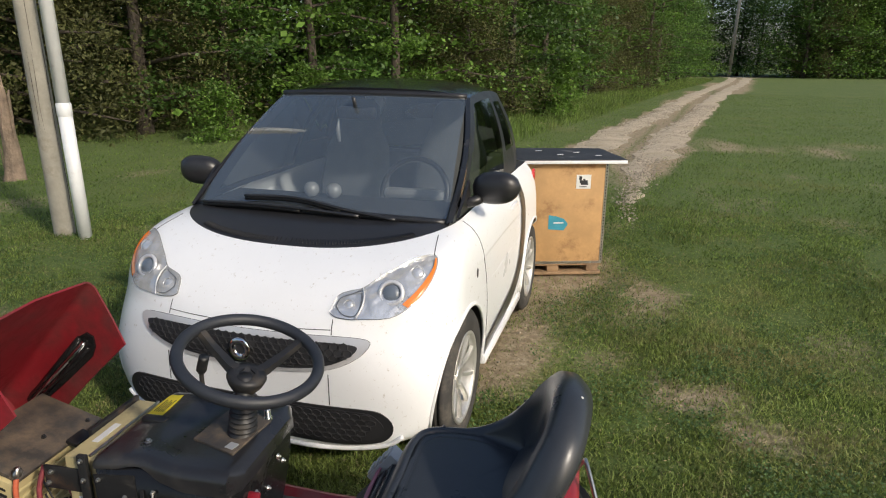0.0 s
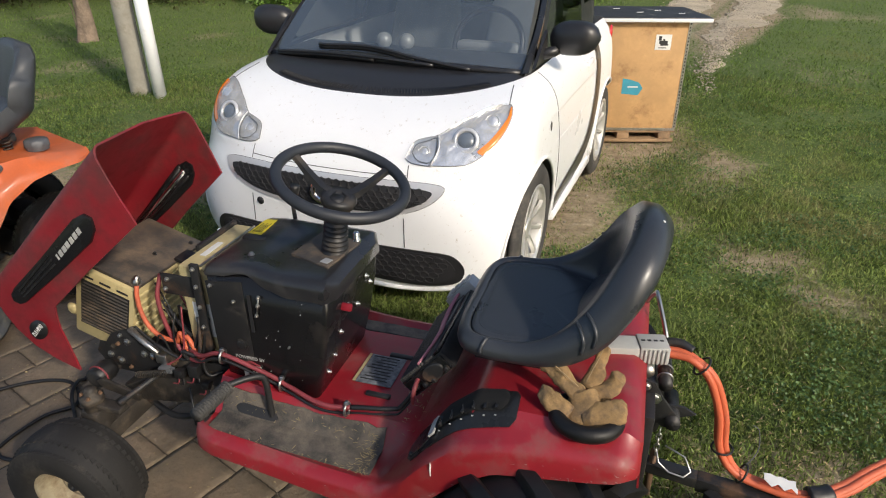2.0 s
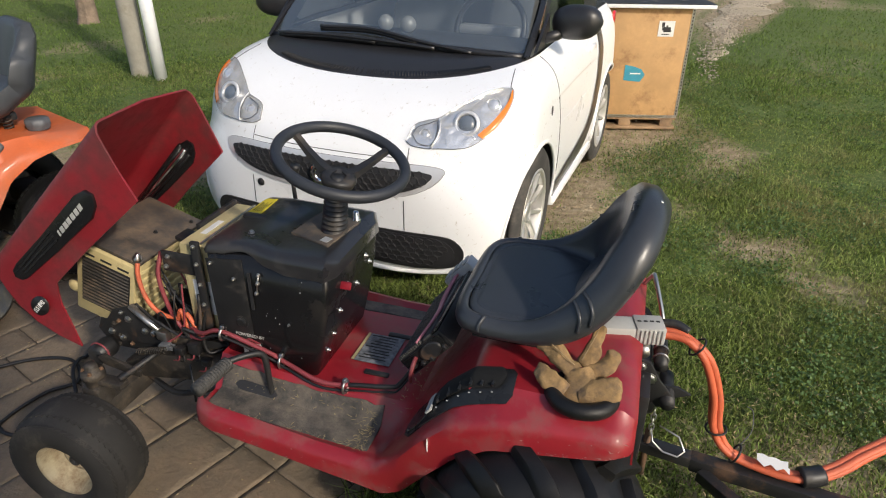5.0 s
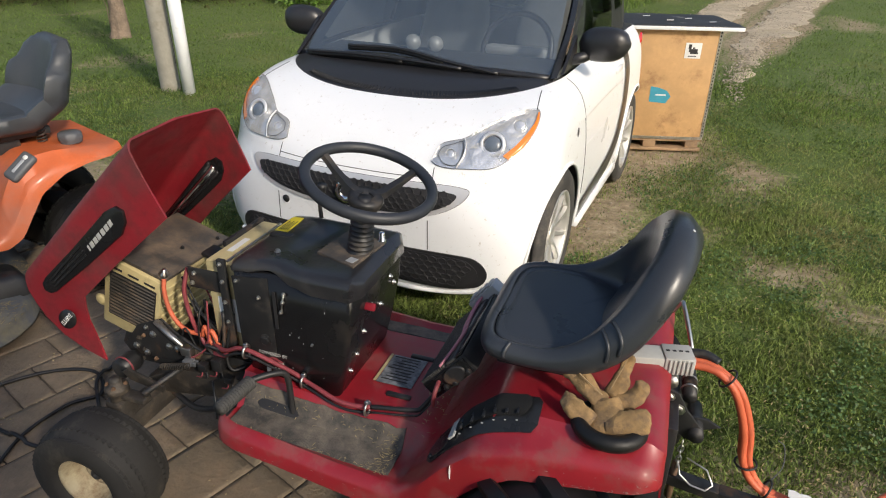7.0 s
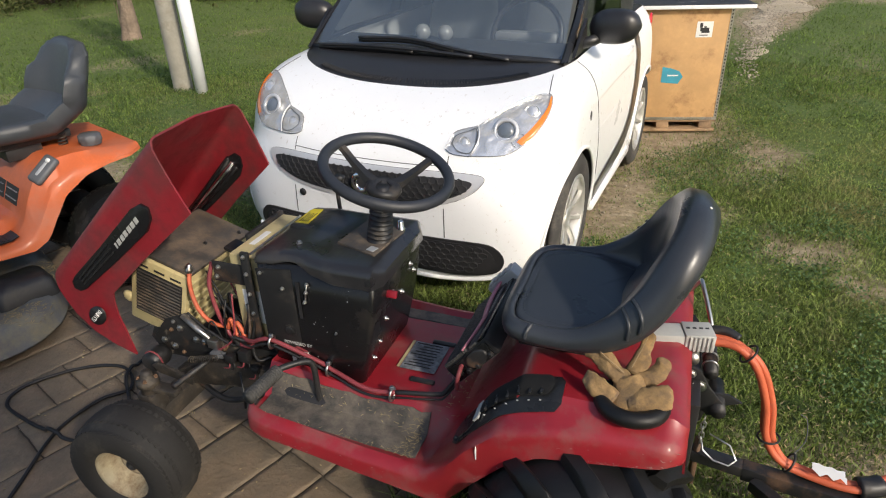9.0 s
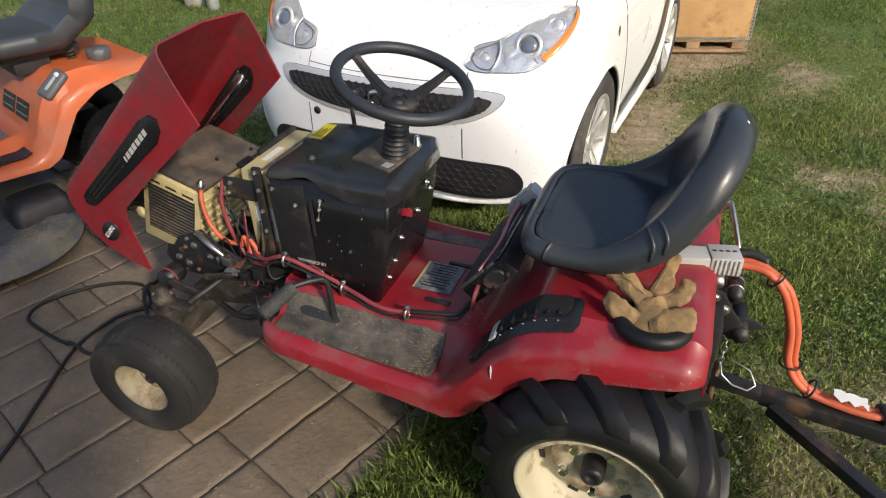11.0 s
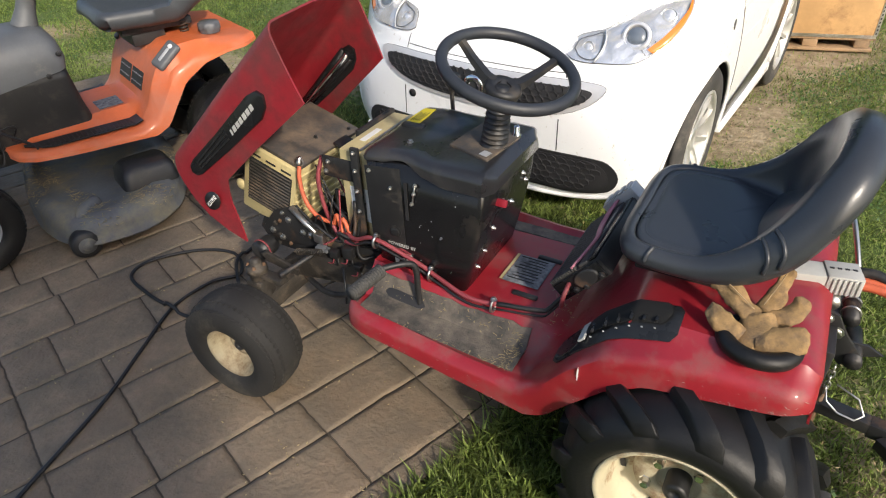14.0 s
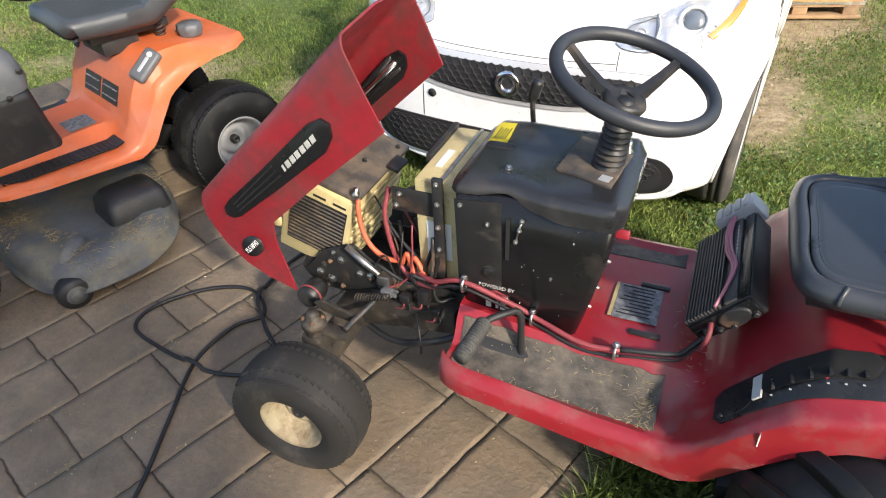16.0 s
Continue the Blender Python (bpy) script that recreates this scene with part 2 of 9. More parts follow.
M_STUMP = mat("peeling_bark", (0.24, 0.18, 0.13), 0.9, vary=0.45, scale=7, fine=35, bump=0.8, bump_dist=0.02)
M_LEAF = mat("leaves", (0.075, 0.15, 0.026), 0.55, vary=0.35, scale=0.7, fine=6, bump=0.0, island=0.45, obrand=0.2, leafy=0.35)
M_LEAFLIGHT = mat("bright_leaves", (0.14, 0.25, 0.04), 0.5, vary=0.3, scale=0.9, fine=6, bump=0.0, island=0.45, obrand=0.15, leafy=0.4)
M_CEDAR = mat("cedar_needles", (0.10, 0.108, 0.032), 0.75, vary=0.3, scale=0.8, fine=6, bump=0.0, island=0.4, obrand=0.2, leafy=0.3)
M_FARGRASS = mat("field_grass", (0.150, 0.225, 0.045), 0.6, vary=0.35, scale=0.5, fine=5, bump=0.0, island=0.55, dirt=(0.26, 0.25, 0.09), dirt_amount=0.18, dirt_scale=0.35, leafy=0.4)
M_GRASSBLADE = mat("grass_blades", (0.220, 0.285, 0.068), 0.55, vary=0.35, scale=0.8, fine=5, bump=0.0, island=0.75, dirt=(0.40, 0.33, 0.16), dirt_amount=0.28, dirt_scale=0.9, leafy=0.4)
M_CLOVER = mat("clover_leaves", (0.10, 0.175, 0.05), 0.55, vary=0.3, scale=3, fine=20, bump=0.0, island=0.35, leafy=0.3)
M_STRAW = mat("dry_clippings", (0.37, 0.29, 0.15), 0.85, vary=0.3, scale=10, bump=0.0, island=0.35)
M_STONE = mat("stamped_stone", (0.228, 0.169, 0.112), 0.66, vary=0.34, scale=4, fine=55, bump=0.9, bump_dist=0.006, obrand=0.06, dirt=(0.128, 0.108, 0.078), dirt_amount=0.46, dirt_scale=5, ledge=1.0)
M_JOINT = mat("patio_joint", (0.075, 0.060, 0.044), 0.9, vary=0.35, scale=8, bump=0.4)
M_GRAVEL = mat("gravel_stones", (0.40, 0.34, 0.26), 0.85, vary=0.2, scale=2, fine=30, bump=0.3, island=0.3)


def glass(name, tint, rough=0.02, weight=0.75, haze=0.0):
    """Thin car glass: partly clear, partly a reflecting dark sheet."""
    m = bpy.data.materials.new(name)
    m.use_nodes = True
    nt = m.node_tree
    N, L = nt.nodes, nt.links
    out = N["Material Output"]
    N.remove(N["Principled BSDF"])
    tr, gl, mx, fr = (N.new("ShaderNodeBsdf" + k) if k in ("Transparent", "Glossy") else N.new(k) for k in ("Transparent", "Glossy", "ShaderNodeMixShader", "ShaderNodeFresnel"))
    tr.inputs[0].default_value = (*tint, 1)
    gl.inputs["Roughness"].default_value = rough
    nz, mr = N.new("ShaderNodeTexNoise"), N.new("ShaderNodeMapRange")
    nz.inputs["Scale"].default_value, nz.inputs["Detail"].default_value = 9.0, 6.0
    mr.inputs[3].default_value, mr.inputs[4].default_value = weight + 0.70, weight + 0.95
    L.new(nz.outputs[0], mr.inputs[0])
    L.new(mr.outputs[0], fr.inputs["IOR"])
    L.new(fr.outputs[0], mx.inputs[0])
    L.new(tr.outputs[0], mx.inputs[1])
    L.new(gl.outputs[0], mx.inputs[2])
    L.new(mx.outputs[0], out.inputs[0])
    if haze:  # bluish diffuse film: dust, with the sky's glare painted in as haze
        df, m2 = N.new("ShaderNodeBsdfDiffuse"), N.new("ShaderNodeMixShader")
        df.inputs[0].default_value = (0.42, 0.52, 0.60, 1)
        m2.inputs[0].default_value = haze
        L.new(mx.outputs[0], m2.inputs[1])
        L.new(df.outputs[0], m2.inputs[2])
        L.new(m2.outputs[0], out.inputs[0])
    return m


M_GLASS = glass("windscreen_glass", (0.80, 0.85, 0.87), weight=1.95, haze=0.085)
M_SIDEGLASS = glass("tinted_side_glass", (0.60, 0.66, 0.61))
M_LAMPGLASS = glass("lamp_cover", (0.93, 0.94, 0.95), weight=0.65)


# ---- mesh helpers ----
def mesh_of(name, bm, material, smooth=True, angle=38):
    me = bpy.data.meshes.new(name)
    if smooth:
        for f in bm.faces:
            f.smooth = True
        for e in bm.edges:
            if len(e.link_faces) == 2 and e.calc_face_angle(0) > radians(angle):
                e.smooth = False
    bm.to_mesh(me)
    bm.free()
    for x in material if isinstance(material, (list, tuple)) else (material,):
        me.materials.append(x)
    return me


def part(name, bm, material, parent=None, label="", smooth=True, at=None, angle=38):
    """One bmesh as one mesh object under a thing or a part."""
    ob = new(name, mesh_of(name, bm, material, smooth, angle))
    if parent is not None:
        ob.parent = parent
    if at is not None:
        ob.matrix_basis = at
    return tagged(ob, label)


def thing(name, label, category, at=None, group="", kind=""):
    ob = new(name)
    ob.empty_display_size = 0.05
    if at is not None:
        ob.matrix_basis = at
    return tagged(ob, label, category, group, kind)


def setting(name, bm, material, label, category, kind="structure", smooth=True):
    return tagged(part(name, bm, material, smooth=smooth), label, category, kind=kind)


def box(bm, x0, x1, y0, y1, z0, z1, bevel=0.0, seg=2, m=None):
    mat4 = Matrix.Translation(((x0 + x1) / 2, (y0 + y1) / 2, (z0 + z1) / 2)) @ Matrix.Diagonal((abs(x1 - x0), abs(y1 - y0), abs(z1 - z0), 1))
    r = bmesh.ops.create_cube(bm, size=1, matrix=mat4)
    vs = r["verts"]
    if bevel:
        es = list({e for v in vs for e in v.link_edges})
        g = bmesh.ops.bevel(bm, geom=es, offset=bevel, segments=seg, profile=0.5, affect="EDGES")
        vs = list({v for f in g["faces"] for v in f.verts} | {v for v in vs if v.is_valid})
    if m is not None:
        bmesh.ops.transform(bm, matrix=m, verts=vs)
    return vs


def smooth_line(pts, n=8):
    """Catmull-Rom through the points."""
    p = [Vector(q) for q in pts]
    p = [p[0] * 2 - p[1]] + p + [p[-1] * 2 - p[-2]]
    out = []
    for i in range(1, len(p) - 2):
        a, b, c, d = p[i - 1:i + 3]
        for k in range(n):
            t = k / n
            out.append(0.5 * ((2 * b) + (c - a) * t + (2 * a - 5 * b + 4 * c - d) * t * t + (3 * b - a - 3 * c + d) * t ** 3))
    out.append(p[-2])
    return out


def tube(bm, pts, r, seg=10, closed=False, cap=True, radii=None):
    """A round bar swept along points."""
    pts = [Vector(p) for p in pts]
    n, rings, up = len(pts), [], None
    for i, p in enumerate(pts):
        a = pts[(i - 1) % n] if closed or i else pts[0]
        b = pts[(i + 1) % n] if closed or i < n - 1 else pts[-1]
        d = (b - a).normalized()
        if up is None:
            up = d.orthogonal().normalized()
        up = (up - d * up.dot(d)).normalized()
        side = d.cross(up)
        rad = radii[i] if radii else r
        rings.append([bm.verts.new(p + rad * (math.cos(k * math.tau / seg) * up + math.sin(k * math.tau / seg) * side)) for k in range(seg)])
    for i in range(n if closed else n - 1):
        A, B = rings[i], rings[(i + 1) % n]
        shift = 0
        if closed and i == n - 1:
            shift = min(range(seg), key=lambda s: (A[0].co - B[s].co).length)
        for k in range(seg):
            bm.faces.new((A[k], A[(k + 1) % seg], B[(k + 1 + shift) % seg], B[(k + shift) % seg]))
    if cap and not closed:
        bm.faces.new(rings[0][::-1])
        bm.faces.new(rings[-1])
    return rings


def lathe(bm, profile, seg=24, m=None, closed=False):
    """Turn (radius, height) pairs round the z axis."""
    m = m or Matrix.Identity(4)
    rings = []
    for r, z in profile:
        if r < 1e-6:
            rings.append([bm.verts.new(m @ Vector((0, 0, z)))])
        else:
            rings.append([bm.verts.new(m @ Vector((r * math.cos(k * math.tau / seg), r * math.sin(k * math.tau / seg), z))) for k in range(seg)])
    pairs = list(zip(rings, rings[1:])) + ([(rings[-1], rings[0])] if closed else [])
    for A, B in pairs:
        for k in range(seg):
            q = [A[k % len(A)], A[(k + 1) % len(A)], B[(k + 1) % len(B)], B[k % len(B)]]
            q = list(dict.fromkeys(q))
            if len(q) > 2:
                bm.faces.new(q)
    return rings


def sheet(bm, rows, close_u=False):
    """A surface through rows of points."""
    g = [[bm.verts.new(p) for p in row] for row in rows]
    for a, b in zip(g, g[1:]):
        n = len(a)
        for k in range(n if close_u else n - 1):
            bm.faces.new((a[k], a[(k + 1) % n], b[(k + 1) % n], b[k]))
    return g


def thicken(bm, t):
    """Give all faces a thickness, inwards for positive t."""
    bmesh.ops.recalc_face_normals(bm, faces=bm.faces)
    bmesh.ops.solidify(bm, geom=list(bm.faces), thickness=t)


def prism(bm, outline, axis, a, b, bevel=0.0):
    """Extrude a 2D outline between a and b along an axis: 'x' takes (y, z), 'y' takes (x, z), 'z' takes (x, y)."""
    def put(p, h):
        return {"x": (h, p[0], p[1]), "y": (p[0], h, p[1]), "z": (p[0], p[1], h)}[axis]
    A = [bm.verts.new(put(p, a)) for p in outline]
    B = [bm.verts.new(put(p, b)) for p in outline]
    n = len(A)
    fs = [bm.faces.new(A), bm.faces.new(B[::-1])]
    for k in range(n):
        fs.append(bm.faces.new((A[k], B[k], B[(k + 1) % n], A[(k + 1) % n])))
    bmesh.ops.recalc_face_normals(bm, faces=fs)
    if bevel:
        es = list({e for f in fs[:2] for e in f.edges})
        bmesh.ops.bevel(bm, geom=es, offset=bevel, segments=2, profile=0.5, affect="EDGES")
    return fs


def rounded(w, h, r, n=5, cx=0.0, cy=0.0):
    """The outline of a rectangle with round corners."""
    out = []
    for sx, sy, a0 in ((1, 1, 0), (-1, 1, 90), (-1, -1, 180), (1, -1, 270)):
        for k in range(n + 1):
            a = radians(a0 + 90 * k / n)
            out.append((cx + sx * (w / 2 - r) + r * math.cos(a), cy + sy * (h / 2 - r) + r * math.sin(a)))
    return out


def lerp(a, b, t):
    return a + (b - a) * t


def keyed(keys, x):
    """Interpolate smoothly between (x, value) pairs."""
    if x <= keys[0][0]:
        return keys[0][1]
    for (a, va), (b, vb) in zip(keys, keys[1:]):
        if x <= b:
            t = (x - a) / (b - a)
            return lerp(va, vb, t * t * (3 - 2 * t))
    return keys[-1][1]


def polyline(keys, x):
    if x <= keys[0][0]:
        return keys[0][1]
    for (a, va), (b, vb) in zip(keys, keys[1:]):
        if x <= b:
            return lerp(va, vb, (x - a) / (b - a))
    return keys[-1][1]


def B():
    return bmesh.new()


def text_mesh(body, size, material, name, parent, at, label=""):
    """Lettering in the built-in font, as a thin mesh."""
    cu = bpy.data.curves.new(name, "FONT")
    cu.body, cu.size, cu.extrude, cu.align_x, cu.align_y = body, size, 0.0004, "CENTER", "CENTER"
    tmp = bpy.data.objects.new(name, cu)
    me = bpy.data.meshes.new_from_object(tmp)
    bpy.data.objects.remove(tmp)
    me.materials.clear()
    me.materials.append(material)
    ob = new(name, me)
    ob.parent, ob.matrix_basis = parent, at
    return tagged(ob, label)


# ---- the ground ----
PA = radians(62)  # the way in which the patio's courses run
PD, PQ = Vector((math.cos(PA), math.sin(PA), 0)), Vector((math.sin(PA), -math.cos(PA), 0))
PATIO_EDGE, PATIO_FAR, PATIO_LEFT = -0.90, 1.30, -4.7


def on_patio(x, y, pad=0.0):
    return PATIO_LEFT - pad < x * PQ.x + y * PQ.y < PATIO_EDGE + pad and x * PD.x + y * PD.y < PATIO_FAR + pad


DRIVE = [(1.35, 5.5), (1.45, 7.5), (2.05, 10.5), (3.75, 15.6), (5.85, 20.6), (9.0, 29.0), (12.8, 38.5), (21.0, 58.0), (30.0, 81.0), (31.5, 88.0)]


def drive_centre(y):
    return polyline([(b, a) for a, b in DRIVE], y)


def drive_half(y):
    return polyline([(5.0, 0.10), (7.5, 0.35), (9.5, 0.75), (13.0, 1.05), (23.0, 1.0), (40.0, 1.1), (90.0, 1.35)], y)


def fbm(x, y, s):
    return noise.fractal(Vector((x * s, y * s, 3.7)), 0.6, 2.0, 4)


def bare(x, y):
    """How bare the soil is, from 0 (lush) to 1."""
    d = (0.75 * fbm(x, y, 0.8) + 0.35 * fbm(x + 9, y, 2.6) + 0.12) * (1 - 0.55 * min(1.0, max(0.0, (y - 4.5) / 3.0)))
    def strip(ax, ay, bx, by, w):
        t = max(0.0, min(1.0, ((x - ax) * (bx - ax) + (y - ay) * (by - ay)) / ((bx - ax) ** 2 + (by - ay) ** 2)))
        return math.exp(-((x - lerp(ax, bx, t)) ** 2 + (y - lerp(ay, by, t)) ** 2) / w ** 2)
    track = 0.62 * strip(0.08, 3.15, 0.62, 4.7, 0.26) + 0.5 * strip(0.7, 4.9, 1.3, 6.5, 0.35) + 0.55 * strip(0.55, 3.55, 1.75, 2.15, 0.17) + 0.3 * strip(1.2, 4.4, 2.6, 3.4, 0.25)
    track += 0.45 * math.exp(-((y - 12.5 - 0.1 * x) / 1.0) ** 2) * (1 if x > 4.5 else 0)
    track += 0.9 * math.exp(-(((x + 2.6) / 0.5) ** 2 + ((y - 6.0) / 0.35) ** 2))
    return max(0.0, min(1.0, d + track))


def ground_material():
    m = bpy.data.materials.new("turf_and_soil")
    m.use_nodes = True
    N, L = m.node_tree.nodes, m.node_tree.links
    b = N["Principled BSDF"]
    b.inputs["Roughness"].default_value = 0.95
    tc = N.new("ShaderNodeTexCoord")

    def nz(s, d=5.0):
        n = N.new("ShaderNodeTexNoise")
        n.inputs["Scale"].default_value, n.inputs["Detail"].default_value, n.inputs["Roughness"].default_value = s, d, 0.65
        L.new(tc.outputs["Object"], n.inputs["Vector"])
        return n

    def rmp(src, stops):
        r = N.new("ShaderNodeValToRGB")
        while len(r.color_ramp.elements) < len(stops):
            r.color_ramp.elements.new(0.5)
        for e, (p, c) in zip(r.color_ramp.elements, stops):
            e.position, e.color = p, (*c, 1)
        L.new(src, r.inputs[0])
        return r.outputs[0]

    def mixc(f, a, c):
        x = N.new("ShaderNodeMix")
        x.data_type = "RGBA"
        L.new(f, x.inputs[0])
        L.new(a, x.inputs[6])
        L.new(c, x.inputs[7])
        return x.outputs[2]

    green = rmp(nz(0.35).outputs[0], [(0.3, (0.070, 0.132, 0.020)), (0.55, (0.105, 0.170, 0.028)), (0.75, (0.165, 0.190, 0.045))])
    fine = rmp(nz(38, 3).outputs[0], [(0.35, (0.05, 0.075, 0.018)), (0.55, (0.125, 0.155, 0.040)), (0.72, (0.24, 0.225, 0.095))])
    turf = mixc(nz(7.0).outputs[0], green, fine)
    soil = rmp(nz(16).outputs[0], [(0.3, (0.22, 0.165, 0.10)), (0.55, (0.38, 0.30, 0.19)), (0.75, (0.55, 0.46, 0.33))])
    at = N.new("ShaderNodeAttribute")
    at.attribute_name = "bare"
    rough_edge = N.new("ShaderNodeMath")
    rough_edge.operation = "MULTIPLY_ADD"
    L.new(nz(24, 6).outputs[0], rough_edge.inputs[0])
    rough_edge.inputs[1].default_value = 0.9
    rough_edge.inputs[2].default_value = -0.45
    add = N.new("ShaderNodeMath")
    L.new(rough_edge.outputs[0], add.inputs[0])
    L.new(at.outputs["Fac"], add.inputs[1])
    mr = N.new("ShaderNodeMapRange")
    mr.inputs[1].default_value, mr.inputs[2].default_value = 0.25, 0.6
    L.new(add.outputs[0], mr.inputs[0])
    L.new(mixc(mr.outputs[0], turf, soil), b.inputs["Base Color"])
    bp = N.new("ShaderNodeBump")
    bp.inputs["Strength"].default_value, bp.inputs["Distance"].default_value = 0.8, 0.03
    L.new(nz(30, 6).outputs[0], bp.inputs["Height"])
    L.new(bp.outputs[0], b.inputs["Normal"])
    return m


def stretch(lo, hi, near, n):
    """Grid lines, close together near the walk and wide far off."""
    s = [math.sinh(k / n * 6.0) / math.sinh(6.0) for k in range(n + 1)]
    return [near - (near - lo) * q for q in s[::-1]] + [near + (hi - near) * q for q in s[1:]]


gx, gy = stretch(-600, 600, 0.5, 75), stretch(-200, 900, 3.0, 75)
bm = B()
layer = bm.verts.layers.float.new("bare")
grid = []
for y in gy:
    row = []
    for x in gx:
        z = -0.012 + 0.014 * fbm(x, y, 1.3) * (0.0 if on_patio(x, y, 0.15) else 1.0)
        if on_patio(x, y, 0.02):
            z = -0.05
        v = bm.verts.new((x, y, z))
        v[layer] = bare(x, y)
        if abs(x - drive_centre(y)) < drive_half(y) * 1.05 and 5 < y < 90:
            v[layer] = max(v[layer], min(1.0, max(0.0, (y - 6.5) / 5.0))) if abs(abs(x - drive_centre(y)) - drive_half(y) * 0.62) < drive_half(y) * 0.42 else max(v[layer], min(0.4, max(0.0, (y - 6.5) / 8.0)))
        row.append(v)
    grid.append(row)
for a, b in zip(grid, grid[1:]):
    for k in range(len(a) - 1):
        bm.faces.new((a[k], a[k + 1], b[k + 1], b[k]))
ground = setting("ground", bm, ground_material(), "mown green lawn with worn bare soil patches", "lawn")

# the drive: two gravel ruts with a grassy middle
bm = B()
rng = random.Random(5)
for side in (-1, 1):
    rows = []
    ys = [7.4 + 82 * (k / 150) ** 1.7 for k in range(151)]
    for y in ys:
        c, h = drive_centre(y), drive_half(y)
        e0 = h * (0.26 + 0.16 * fbm(side * 7, y, 0.9) + 0.1 * fbm(side * 3, y, 4.0))
        e1 = h * (1.0 + 0.22 * fbm(side * 11 + 2, y, 0.8) + 0.1 * fbm(side * 5, y, 4.0))
        w = [lerp(e0, e1, k / 6) for k in range(7)]
        rag = max(0.0, min(1.0, 1 - (y - 7.4) / 5.5 + 0.35 * fbm(side * 13, y, 1.6)))
        w = [lerp(q, (w[0] + w[-1]) / 2, 0.6 * rag) for q in w]
        rows.append([(c + side * q, y, 0.004 - 0.05 * rag * rag + 0.02 * math.sin(math.pi * k / 6) + 0.006 * fbm(q * 3, y, 3)) for k, q in enumerate(w)])
    sheet(bm, rows)
M_DRIVE = mat("gravel_bed", (0.56, 0.47, 0.34), 0.9, vary=0.3, scale=2.2, fine=55, bump=0.9, bump_dist=0.02, dirt=(0.30, 0.25, 0.15), dirt_amount=0.2, dirt_scale=1.1)
setting("road", bm, M_DRIVE, "pale gravel drive with two worn ruts", "drive")
bm = B()
sheet(bm, [[(x, 90.5 + 0.02 * x + w, 0.03) for x in range(-140, 181, 8)] for w in (0, 2.2, 4.5)])
tagged(part("road", bm, mat("far_asphalt", (0.30, 0.30, 0.30), 0.9, vary=0.1)), "pale paved country road beyond the field", "road", kind="structure")

# an unseen house wall behind the walk, added to cast the patio's shade
WALL = Vector((1.90, -2.00, 0))
bm = B()
wa, wb = WALL, WALL - PD * 9.0
wn_ = PQ * 0.25
low = [bm.verts.new((p.x, p.y, -0.05)) for p in (wa, wb, wb + wn_, wa + wn_)]
high = [bm.verts.new((p.x, p.y, 4.1)) for p in (wa, wb, wb + wn_, wa + wn_)]
bm.faces.new(low), bm.faces.new(high)
for k in range(4):
    bm.faces.new((low[k], low[(k + 1) % 4], high[(k + 1) % 4], high[k]))
bmesh.ops.recalc_face_normals(bm, faces=bm.faces)
setting("wall_south", bm, mat("pale_siding", (0.62, 0.60, 0.55), 0.8, vary=0.1, scale=2), "plain pale unseen house wall, added to shade the patio", "wall", smooth=False)


# ---- the red garden tractor (x forward, y to its left, z up, from under the rear axle) ----
TU, TV = Vector((-0.990, 0.139, 0)), Vector((-0.139, -0.990, 0))
TRACTOR = Matrix(((TU.x, TV.x, 0, 0.106), (TU.y, TV.y, 0, 1.286), (0, 0, 1, 0), (0, 0, 0, 1)))
AXLE = Matrix.Rotation(radians(-90), 4, "X")  # turns a lathe's axis to +y
SKIRT_LOW = [(-0.17, 0.545), (-0.10, 0.528), (-0.02, 0.515), (0.104, 0.495), (0.177, 0.447), (0.242, 0.376), (0.30, 0.308), (0.345, 0.285), (0.52, 0.300), (0.68, 0.316), (0.86, 0.328)]
SKIRT_TOP = [(-0.17, 0.590), (0.0, 0.582), (0.10, 0.570), (0.195, 0.535), (0.26, 0.473), (0.328, 0.385), (0.375, 0.352), (0.53, 0.357), (0.69, 0.372), (0.86, 0.382)]
PAD = [(-0.17, 0.612), (0.08, 0.612), (0.16, 0.595), (0.22, 0.54), (0.30, 0.43), (0.36, 0.352), (0.42, 0.338), (0.86, 0.352)]


def deck_z(x, y):
    """Height of the pressed body: foot pads, centre tunnel, rear fenders."""
    pad = polyline(PAD, x)
    tunnel = polyline([(0.25, 0.40), (0.40, 0.402), (0.6, 0.40), (0.86, 0.43)], x)
    t = max(0.0, min(1.0, (0.225 - abs(y)) / 0.055))
    return max(pad, lerp(pad, tunnel, t * t * (3 - 2 * t))) if x > 0.2 else pad


